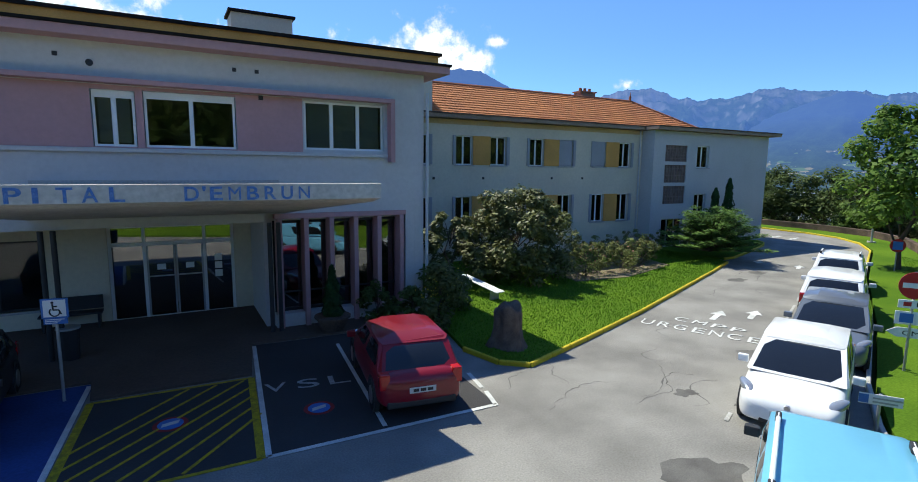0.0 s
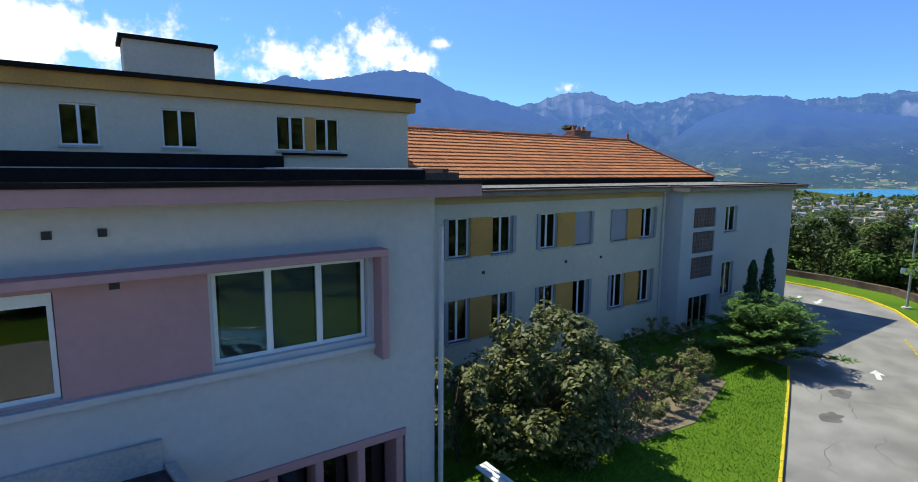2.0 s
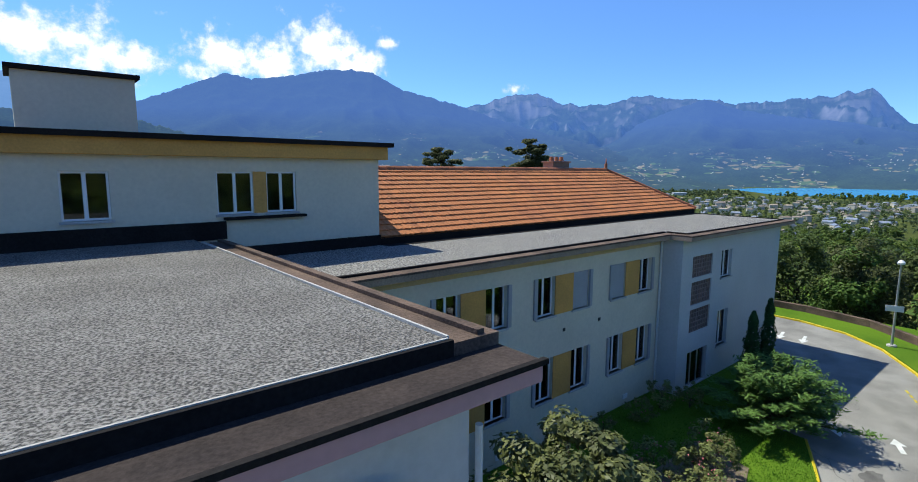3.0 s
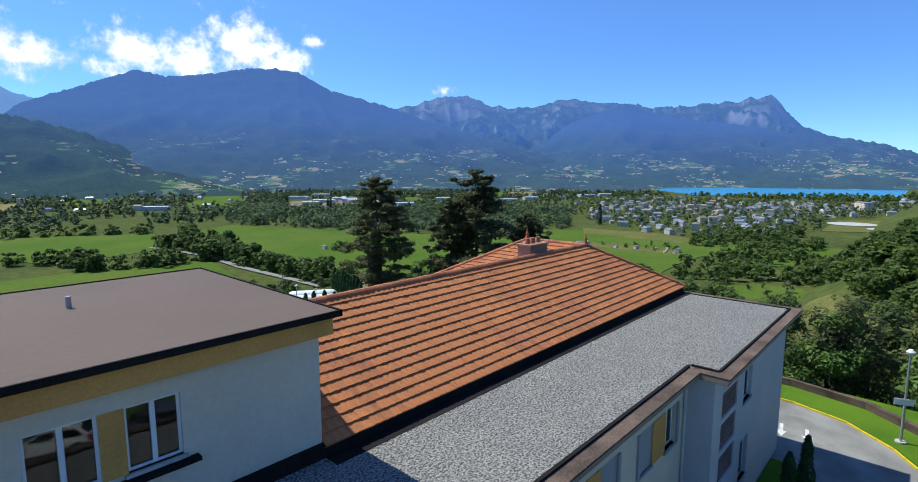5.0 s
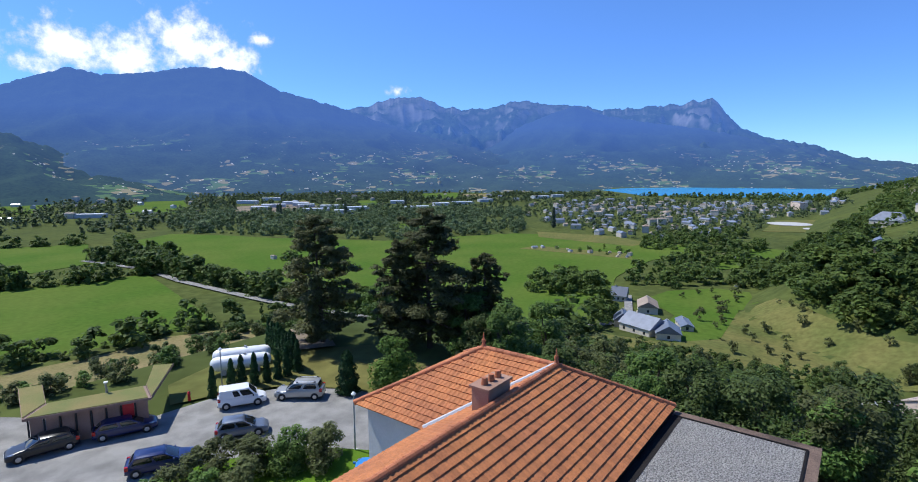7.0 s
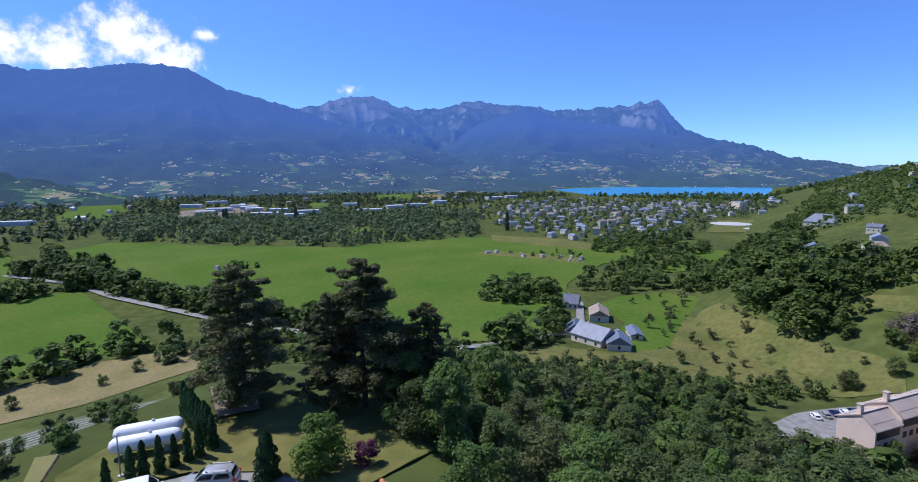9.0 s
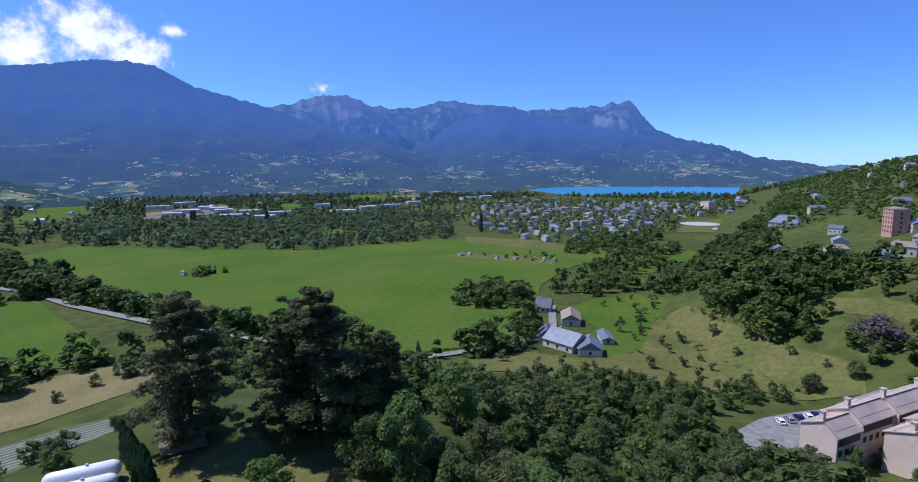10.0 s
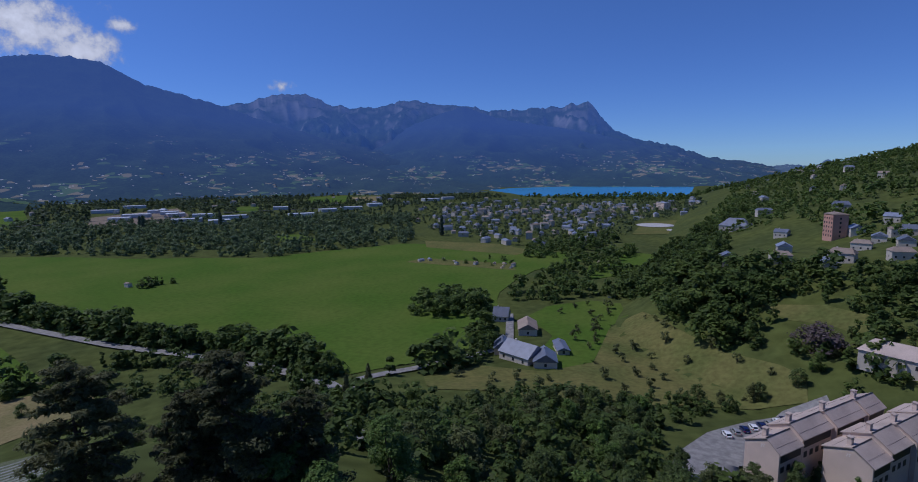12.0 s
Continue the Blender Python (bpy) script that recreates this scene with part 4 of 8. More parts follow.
ROOF_FACES = (("a", "b", "r1", "r0"), ("b", "c", "r2", "r1"), ("c", "d", "r2"), ("d", "e", "r1", "r2"), ("e", "f", "r0", "r1"))
bm = bmesh.new()
rv = {k: bm.verts.new(Vector(p) - Vector((0, 0, 0.07))) for k, p in PTS.items()}
for f in ROOF_FACES:
    bm.faces.new([rv[k] for k in f])
bm.faces.new([rv[k] for k in "abcdef"])
tiled_roof = part("tiled_roof", bm, M["tile"], hospital, "red clay tiled hip roof")


def ridge_line(p, q, step=0.38, r=0.13):
    p, q = Vector(p), Vector(q)
    n = max(1, int((q - p).length / step))
    bm = bmesh.new()
    for i in range(n):
        cyl(bm, p.lerp(q, i / n), p.lerp(q, (i + 1.08) / n), r * 1.06, r * 0.94, n=10)
    part("ridge_tiles", bm, M["ridge"], tiled_roof, "row of half-round ridge tiles")


for a, b in (("r0", "r1"), ("r1", "r2"), ("b", "r1"), ("d", "r2"), ("c", "r2")):
    ridge_line(PTS[a], PTS[b])
bm = bmesh.new()
box_pts = (Vector(PTS["e"]), Vector(PTS["r1"]))
cyl(bm, box_pts[0] + Vector((0, 0, 0.03)), box_pts[1] + Vector((0, 0, 0.0)), 0.16, 0.16, 6)
part("valley_gutter", bm, M["hallroof"], tiled_roof, "zinc valley gutter")
for k in ("r1", "r2"):
    x, y, z = PTS[k]
    bm = cyl(bmesh.new(), (x, y, z), (x, y, z + 0.3), 0.14, 0.07)
    cyl(bm, (x, y, z + 0.3), (x, y, z + 0.42), 0.11, 0.09)
    cyl(bm, (x, y, z + 0.42), (x, y, z + 0.75), 0.05, 0.012)
    part("finial", bm, M["ridge"], tiled_roof, "clay ridge finial", smooth=False)
M["chimney"] = surface("brown_render", (0.36, 0.215, 0.15), 0.3, 3, 0.9, 0.3, col2=(0.27, 0.15, 0.10))
chim = part("chimney", boxes((27.7, 29.2, 31.35, 32.1, 9.0, 10.55)), M["chimney"], hospital, "brown rendered chimney stack")
part("cap", boxes((27.62, 29.28, 31.27, 32.18, 10.552, 10.63)), M["chimney"], chim)
for i in range(3):
    part("chimney_pot", cyl(bmesh.new(), (28.0 + i * 0.45, 31.72, 10.652), (28.0 + i * 0.45, 31.72, 10.9), 0.14, 0.11), M["ridge"], chim, "clay chimney pot")

# ---- terrace: asphalt, lawns, kerbs ----
NORTH_KERB = [(6.6, 11.6), (6.9, 10.35), (7.5, 9.85), (10.1, 10.75), (13.8, 12.1), (18.4, 13.95), (23.1, 15.85), (25.4, 16.85)]
BED_KERB = [(26.2, 17.6), (27.0, 17.6), (30.5, 18.75), (33.5, 19.85), (34.6, 20.5), (35.2, 21.4)]
SOUTH_KERB = [(-4, -3.6), (4, -0.1), (9.5, 3.0), (11.5, 4.3), (13.6, 5.4), (19.0, 7.65), (26.9, 11.3), (32, 13.4), (37.2, 15.5), (40.4, 17.5), (42.4, 19.7), (43.4, 22.5), (43.6, 27), (43.6, 34)]
structure("road", prism(bmesh.new(), [(-60, -27), (-4, -3.6)] + SOUTH_KERB[1:] + [(37.0, 34), (36.62, 22.1), (25.5, 22.5), (7.3, 23), (7.0, 18.9), (-60, 18.9)], -0.12, 0.0), M["asphalt"], "worn grey asphalt road and forecourt")
lawn_n = NORTH_KERB + [(25.6, 19.2), (25.28, 21.95), (25.28, 22.9), (7.35, 22.9), (7.35, 15.4)]
structure("lawn_1", prism(bmesh.new(), lawn_n, -0.1, 0.10), M["lawn"], "bright green lawn before the wing", "lawn")
structure("lawn_2", prism(bmesh.new(), BED_KERB + [(35.2, 21.95), (25.6, 21.95), (25.62, 19.2)], -0.1, 0.098), M["lawn"], "green planting bed before the end of the wing", "lawn")
structure("lawn_3", prism(bmesh.new(), [(-6, -12), (-4, -3.9)] + [(x + 0.06, y - 0.14) for x, y in SOUTH_KERB[1:]] + [(46, 34), (47, 20), (46, 6), (30, -1), (14, -8)], -0.4, 0.09), M["lawn"], "green verge with signs along the road", "lawn")


def kerb(pts, material, w=0.10, h=0.12, name="kerb", label="yellow painted kerb stones"):
    """Kerb stones set end to end along a line."""
    holder = thing(name, label, "kerb", kind="structure")
    for (x0, y0), (x1, y1) in zip(pts, pts[1:]):
        d = math.hypot(x1 - x0, y1 - y0)
        n = max(1, round(d / 1.0))
        for i in range(n):
            a, b = i / n, (i + 1) / n
            bm = soft(boxes((-d / n / 2 + 0.006, d / n / 2 - 0.006, -w / 2, w / 2, -0.1, h)), 0.02, 1)
            ob = part("kerb_stone", bm, material, holder)
            ob.matrix_basis = pose(x0 + (x1 - x0) * (a + b) / 2, y0 + (y1 - y0) * (a + b) / 2, 0, 0, 0, math.degrees(math.atan2(y1 - y0, x1 - x0)))


kerb(NORTH_KERB, M["yellow"])
kerb(BED_KERB, M["yellow"])
kerb(SOUTH_KERB[1:8], M["concrete"], label="bare concrete kerb stones")
kerb(SOUTH_KERB[7:], M["yellow"])
# low wall at the edge of the terrace
for (x0, y0), (x1, y1) in zip([(38.5, 13.5), (42.5, 15.8), (45.2, 19), (46.2, 23), (46.3, 30)], [(42.5, 15.8), (45.2, 19), (46.2, 23), (46.3, 30), (46.3, 38)]):
    d = math.hypot(x1 - x0, y1 - y0)
    ob = structure("wall_low", soft(boxes((0, d, -0.15, 0.15, -1.5, 0.55)), 0.02, 1), M["mossy"], "low brown stone wall at the edge of the terrace", "wall")
    ob.matrix_basis = pose(x0, y0, 0, 0, 0, math.degrees(math.atan2(y1 - y0, x1 - x0)))
# rear yard
sheet("yard", [(-30, 46), (14, 45), (24, 54), (28, 51), (36, 47), (38, 38), (43.5, 34), (47, 52), (46, 60), (42, 66), (36, 69.5), (30, 70), (22, 82), (-30, 84)], 0.12, M["asphalt"], "grey asphalt yard behind the hospital", "yard", step=3)

# ---- trees ----
rnd = np.random.RandomState(7)


def unit(n):
    v = rnd.normal(size=(n, 3))
    return v / np.linalg.norm(v, axis=1)[:, None]


def leaf_quads(centres, normals, size, stretch=1.5):
    """One small bent-free leaf spray at each centre, as four corners."""
    n = len(centres)
    t = np.cross(normals, unit(n))
    t /= np.linalg.norm(t, axis=1)[:, None] + 1e-9
    b = np.cross(normals, t)
    s = size * rnd.uniform(0.6, 1.3, (n, 1))
    q = np.stack([centres - t * s * stretch, centres - b * s * 0.7, centres + t * s * stretch, centres + b * s * 0.7], 1)
    return q.reshape(-1, 3)


def quads_mesh(name, corner, material):
    n = len(corner) // 4
    me = bpy.data.meshes.new(name)
    me.from_pydata(corner.tolist(), [], np.arange(n * 4).reshape(n, 4).tolist())
    me.materials.append(material)
    return me


def lobes(n, height, width, base=0.25, top=1.0):
    """Centres and radii of the leafy masses of one crown."""
    z = base + (top - base) * rnd.uniform(0.06, 0.94, n)
    k = (z - base) / (top - base)
    r = np.sin(np.pi * np.clip(k * 0.82 + 0.13, 0, 1)) ** 0.7 * width * rnd.uniform(0.35, 0.75, n)
    a = rnd.uniform(0, 2 * np.pi, n)
    c = np.stack([r * np.cos(a), r * np.sin(a), z * height], 1)
    rad = width * rnd.uniform(0.28, 0.5, n) * (1.05 - 0.45 * k)
    return c, rad


def crown_points(c, rad, count, shell=0.35, flat=0.8):
    i = rnd.randint(0, len(c), count)
    d = unit(count)
    r = rad[i] * (1 - shell * rnd.uniform(0, 1, count) ** 1.5) * rnd.uniform(0.85, 1.15, count)
    p = c[i] + d * r[:, None] * np.array([1, 1, flat])
    nrm = d * 0.6 + unit(count) * 0.42 + np.array([0, 0, 0.6])
    return p, nrm / np.linalg.norm(nrm, axis=1)[:, None]


def trunk_mesh(name, height, r, centres, limbs=7, lean=0.03):
    bm = bmesh.new()
    pts = [Vector((0, 0, -0.4))]
    for k in range(1, 6):
        pts.append(Vector((rnd.normal() * lean * height, rnd.normal() * lean * height, height * 0.8 * k / 5)))
    for k in range(5):
        cyl(bm, pts[k], pts[k + 1], r * (1 - k * 0.17), r * (1 - (k + 1) * 0.17), 8, False)
    for i in range(min(limbs, len(centres))):
        q = Vector(centres[i])
        s = max(0.15, min(0.75, q.z / (height * 0.8) - 0.25))
        a = pts[0].lerp(pts[5], s)
        mid = a.lerp(q, 0.5) + Vector((0, 0, 0.08 * height))
        cyl(bm, a, mid, r * 0.38, r * 0.22, 6, False)
        cyl(bm, mid, q, r * 0.22, r * 0.06, 6, False)
    return mesh_of(name, bm, M["bark"], True)


def tree(name, label, height, width, leaves, size, mat, base=0.25, n_lobes=16, group="", category="tree", r=None, limbs=7, tight=1.0):
    c, rad = lobes(n_lobes, height, width, base)
    c, rad = c * np.array([1 + (1 - tight) * 0.55, 1 + (1 - tight) * 0.55, 1]), rad * tight
    p, nrm = crown_points(c, rad, leaves)
    root = thing(name, label, category, group)
    t = new("trunk", trunk_mesh("trunk", height, r or height * 0.022, c, limbs))
    k = new("crown", quads_mesh("crown", leaf_quads(p, nrm, size), M[mat]))
    t.parent = k.parent = root
    return root


def pine(label, height, width, needles=30000, group="pines"):
    """An old pine: bare lower trunk, tiers of uneven limbs with dense needle clumps."""
    root = thing("pine_tree", label, "tree", group)
    bm = bmesh.new()
    top = Vector((rnd.normal() * 0.3, rnd.normal() * 0.3, height))
    n = 7
    for k in range(n):
        cyl(bm, Vector((0, 0, -0.5)).lerp(top, k / n), Vector((0, 0, -0.5)).lerp(top, (k + 1) / n), height * 0.02 * (1.05 - k / n), height * 0.02 * (1.05 - (k + 1) / n), 9, False)
    cs, rs = [], []
    for k in range(60):
        z = height * (0.10 + 0.87 * k / 59)
        f = 1 - (k / 59) ** 2.2
        ln = width * (0.30 + 0.72 * f) * rnd.uniform(0.6, 1.05) * (0.75 if k < 6 else 1)
        a = k * 2.4 + rnd.normal() * 0.4
        e = Vector((math.cos(a) * ln, math.sin(a) * ln, z + ln * rnd.uniform(-0.12, 0.22)))
        s = Vector((0, 0, z)).lerp(top, 0.02)
        cyl(bm, s, e, height * 0.005 * (0.5 + f), 0.03, 5, False)
        for q in range(4):
            w = 0.42 + 0.2 * q
            c = s.lerp(e, min(1, w)) + Vector(rnd.normal(size=3) * 0.25)
            cs.append(c)
            rs.append(width * rnd.uniform(0.10, 0.21) * (0.6 + 0.5 * f))
    p, nrm = crown_points(np.array(cs), np.array(rs), needles, 0.6, 0.42)
    t = new("trunk", mesh_of("trunk", bm, M["bark"], True))
    k = new("crown", quads_mesh("crown", leaf_quads(p, nrm, 0.125, 2.2), M["needle"]))
    t.parent = k.parent = root
    return root


def column_tree(name, label, height, width, mat, leaves, size, group, sharp=1.0, category="tree"):
    """A narrow upright conifer, dense from the ground to its tip."""
    z = rnd.uniform(0, 1, leaves) ** 1.2
    prof = np.minimum(1, (z + 0.05) * 7) * (1 - z) ** (0.55 * sharp) * (0.86 + 0.14 * np.sin(z * 23))
    a = rnd.uniform(0, 2 * np.pi, leaves)
    rr = width * prof * (1 - 0.35 * rnd.uniform(0, 1, leaves) ** 2) * (1 + 0.12 * np.sin(a * 5 + z * 9))
    p = np.stack([rr * np.cos(a), rr * np.sin(a), z * height], 1)
    nrm = np.stack([np.cos(a), np.sin(a), np.full(leaves, 0.5)], 1) + unit(leaves) * 0.5
    nrm /= np.linalg.norm(nrm, axis=1)[:, None]
    root = thing(name, label, category, group)
    t = new("trunk", mesh_of("trunk", cyl(bmesh.new(), (0, 0, -0.3), (0, 0, height * 0.85), width * 0.16, 0.02, 7), M["bark"], True))
    k = new("crown", quads_mesh("crown", leaf_quads(p, nrm, size), M[mat]))
    t.parent = k.parent = root
    return root


def inside(pt, poly):
    x, y, ok = pt[0], pt[1], False
    for (x0, y0), (x1, y1) in zip(poly, poly[1:] + poly[:1]):
        if (y0 > y) != (y1 > y) and x < x0 + (y - y0) / (y1 - y0) * (x1 - x0):
            ok = not ok
    return ok


def scatter(poly, gap, seed, tries=9, keep=1.0):
    """Places spread over a plan outline, at least gap apart."""
    rs = np.random.RandomState(seed)
    lo, hi = np.min(poly, 0), np.max(poly, 0)
    n = int((hi[0] - lo[0]) * (hi[1] - lo[1]) / gap ** 2 * tries * 0.4)
    cells, out = {}, []
    for x, y in rs.uniform(lo, hi, (n, 2)):
        if not inside((x, y), poly):
            continue
        i, j = int(x // gap), int(y // gap)
        if any((x - q[0]) ** 2 + (y - q[1]) ** 2 < gap * gap for a in (-1, 0, 1) for b in (-1, 0, 1) for q in cells.get((i + a, j + b), ())):
            continue
        cells.setdefault((i, j), []).append((x, y))
        if rs.uniform() < keep:
            out.append((float(x), float(y)))
    return out


def along(pts, gap, jitter, seed):
    rs = np.random.RandomState(seed)
    out = []
    for (x0, y0), (x1, y1) in zip(pts, pts[1:]):
        n = max(1, int(math.hypot(x1 - x0, y1 - y0) / gap))
        for i in range(n):
            k = (i + rs.uniform()) / n
            out.append((x0 + (x1 - x0) * k + rs.normal() * jitter, y0 + (y1 - y0) * k + rs.normal() * jitter))
    return out


def plant(proto, spots, lo, hi, sink=0.2):
    """Copies of one of the grown trees, turned and sized each its own way."""
    for i, (x, y) in enumerate(spots):
        ob = proto[rnd.randint(len(proto))]
        s = rnd.uniform(lo, hi)
        made = copy_thing(ob, pose(x, y, land(x, y) - sink, 0, 0, rnd.uniform(0, 360)))
        made.scale = (s * rnd.uniform(0.85, 1.2), s * rnd.uniform(0.85, 1.2), s)


def wood_templates(k=7, leaves=150, size=0.10, core=1, n_lobes=11):
    out = []
    for i in range(k):
        c, rad = lobes(n_lobes, 1.0, 0.56 if i < k - 1 else 0.22, 0.05)
        p, nrm = crown_points(c, rad, leaves, 0.2)
        leafs = leaf_quads(p, nrm, size, 1.2)
        inner = []
        for cc, rr in zip(c, rad):
            for _ in range(core):
                ax = unit(2)
                n = np.cross(ax[0], ax[1])
                n /= np.linalg.norm(n)
                b = np.cross(n, ax[0])
                inner.append(np.stack([cc - ax[0] * rr * 0.55, cc - b * rr * 0.55, cc + ax[0] * rr * 0.55, cc + b * rr * 0.55]))
        out.append(np.concatenate([leafs, *inner]))
    return out


def woods(name, spots, lo, hi, material, label, seed, leaves=150, size=0.10, core=1, n_lobes=11, height=land):
    """Many far trees as one mass of real crowns."""
    rs = np.random.RandomState(seed)
    tmpl = wood_templates(7, leaves, size, core, n_lobes)
    acc = []
    for x, y in spots:
        t = tmpl[rs.randint(len(tmpl))]
        h = rs.uniform(lo, hi) * (1.25 if rs.uniform() < 0.15 else 1.0)
        a = rs.uniform(0, 2 * np.pi)
        c, sn = math.cos(a), math.sin(a)
        w = h * rs.uniform(0.85, 1.25)
        q = np.stack([(t[:, 0] * c - t[:, 1] * sn) * w + x, (t[:, 0] * sn + t[:, 1] * c) * w + y, t[:, 2] * h + height(x, y) - 0.08 * h], 1)
        acc.append(q)
    tagged(new(name, quads_mesh(name, np.concatenate(acc), material)), label, "trees", kind="stuff")


# woods and hedges of the valley
BELT = [(300, 680), (440, 1006), (640, 900), (830, 510), (700, 430), (560, 344), (535, 335), (406, 390), (361, 500)]
FIELD_POLY = [p for _, p, _, _ in FIELDS]
RAIL = [(330, 980), (414, 950), (479, 926), (554, 904), (645, 884), (763, 840), (847, 769), (960, 700)]
HALLS = [(685, 1158), (582, 941), (795, 1233), (722, 1044), (609, 805), (679, 930), (690, 859), (615, 736), (683, 781), (879, 863), (759, 696), (864, 723), (929, 714), (1036, 729), (1250, 700), (1330, 690),
         (320, 1010), (640, 985), (706, 985)]


def in_field(p):
    return any(inside(p, q) for q in FIELD_POLY)


def before_hall(p, deep=100):
    for x, y in HALLS:
        r = math.hypot(x, y)
        out, side = (p[0] * x + p[1] * y) / r, (p[0] * y - p[1] * x) / r
        if r - deep < out < r + 20 and abs(side) < 24:
            return True
    return False


def near_line(p, pts, gap):
    for (x0, y0), (x1, y1) in zip(pts, pts[1:]):
        k = min(1, max(0, ((p[0] - x0) * (x1 - x0) + (p[1] - y0) * (y1 - y0)) / ((x1 - x0) ** 2 + (y1 - y0) ** 2)))
        if math.hypot(p[0] - x0 - k * (x1 - x0), p[1] - y0 - k * (y1 - y0)) < gap:
            return True
    return False


# valley, far and town woods take the leaf colour with haze mixed in
woods("valley_wood", [p for p in scatter(BELT, 10.5, 1, keep=0.97) if noise.noise((p[0] / 60, p[1] / 60, 2)) > -0.34 and not in_field(p) and not near_line(p, RAIL, 26) and not before_hall(p, 60)], 8, 14.5, M["haze_poplar"],
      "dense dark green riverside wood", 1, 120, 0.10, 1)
FAR = [(-200, 1000), (-300, 1700), (500, 1850), (900, 1600), (1400, 1150), (1560, 700), (1500, 560), (1300, 620), (1000, 640), (830, 510), (640, 900), (440, 1006), (300, 720), (120, 760)]
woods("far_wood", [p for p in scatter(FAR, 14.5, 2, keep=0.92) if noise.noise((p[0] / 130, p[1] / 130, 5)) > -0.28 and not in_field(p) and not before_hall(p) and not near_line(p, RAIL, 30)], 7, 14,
      M["haze_poplar"], "patchy far woods on the valley floor", 2, 34, 0.17, 1, 7)


def arc(a0, a1, r0, r1, gap, seed, scale, least):
    """Spots on the mountain sides, in clumps."""
    rs = np.random.RandomState(seed)
    n = int(radians(a1 - a0) * (r1 * r1 - r0 * r0) / 2 / gap ** 2)
    out = []
    for a, k in zip(rs.uniform(radians(a0), radians(a1), n), rs.uniform(0, 1, n)):
        r = math.sqrt(r0 * r0 + (r1 * r1 - r0 * r0) * k)
        x, y = 11 + r * math.cos(a), 20 + r * math.sin(a)
        if noise.noise((x / scale, y / scale, seed)) > least:
            out.append((x, y))
    return out


hedges = along([(92, 434), (128, 424), (170, 418), (200, 458), (206, 560), (228, 618)], 4, 3.5, 3) + along([(30, 520), (97, 478), (92, 434)], 4, 3.5, 4) \
    + along([(168, 520), (182, 440), (178, 372), (181, 281), (186, 231), (185, 180), (176, 148)], 2.2, 2.2, 5) + along([(140, 250), (112, 258), (85, 254), (40, 280), (-20, 310)], 5, 4, 6) \
    + along([(180, 120), (215, 108), (243, 112), (262, 128)], 6, 2.5, 7) + along([(201, 640), (126, 684), (40, 705)], 6, 4, 8)
woods("hedge_trees", hedges, 7, 14, M["wood_far"], "hedgerow trees between the meadows", 3, 200, 0.085)
groves = scatter([(278, 150), (300, 130), (322, 150), (325, 172), (300, 182), (280, 176)], 6, 9) \
    + scatter([(352, 146), (330, 134), (333, 108), (367, 90), (434, 100), (494, 91), (566, 86), (513, 124), (447, 131), (374, 137)], 8.5, 10, keep=0.9) \
    + scatter([(490, 181), (507, 138), (648, 116), (700, 131), (599, 171), (544, 194)], 9.5, 11)
woods("groves", groves, 7, 12, M["wood_far"], "clumps of trees beside the farm", 4, 230, 0.08)
HILL_HOMES = [(335, 13), (324, -10), (350, -14), (311, -27), (319, -34), (344, -46), (310, -53), (332, -60), (367, -58), (379, -69), (427, -78), (365, -71), (462, -24), (418, -58), (760, -82), (686, -98),
              (235, -44), (212, -42), (296, -62), (352, -76), (395, -88)]


def before_home(p):
    for x, y in HILL_HOMES:
        r = math.hypot(x, y)
        out, side = (p[0] * x + p[1] * y) / r, (p[0] * y - p[1] * x) / r
        if r - 8 < out < r + 7 and abs(side) < 7:
            return True
    return False


BAND_FOOT = [(374, 92), (361, 72), (440, 84), (500, 60), (560, 60), (640, 28), (690, 14), (760, -8), (700, -12), (600, 2), (540, 36), (480, 56), (404, 70)]
KNOLL = [(313, 47), (280, 35), (253, 16), (246, -2), (267, -3), (291, 0), (314, 3), (350, 40)]
BANDS = ([(375, 76), (500, 66), (535, 38), (482, 11), (345, 16), (404, 43), (340, 54)], [(311, 1), (290, 2), (275, -20), (257, -35), (247, -43), (242, -52), (279, -62), (300, -38), (318, -9)],
         [(244, -3), (228, -12), (216, -19), (215, -30), (214, -44), (230, -50), (244, -43), (244, -29), (238, -22), (244, -12)])
BANDS += (BAND_FOOT,)
woods("knoll_wood", scatter(KNOLL, 6.0, 12), 9, 15, M["wood_far"], "dense wood of tall trees on the knoll", 5, 420, 0.06)
woods("hill_wood", [p for k, poly in enumerate(BANDS) for p in scatter(poly, 6.6, 120 + k, keep=0.95) if not before_home(p)], 7, 12, M["wood_far"], "bands of trees on the hillside below the houses", 15, 190, 0.085)
M["russet"] = foliage("bare_twigs", (0.15, 0.115, 0.105), (0.11, 0.085, 0.08), 0.3)
woods("russet_trees", [(241, -14), (244, -9), (238, -17), (247, -16), (242, -19), (248, -11)], 6, 9, M["russet"], "russet and grey half-bare trees on the hillside", 17, 260, 0.05)
HILL = [(520, 50), (700, 30), (1000, 0), (1500, -20), (1700, -120), (1500, -420), (1000, -300), (600, -160), (360, -120), (250, -75), (330, -62), (420, -60), (520, -40)]
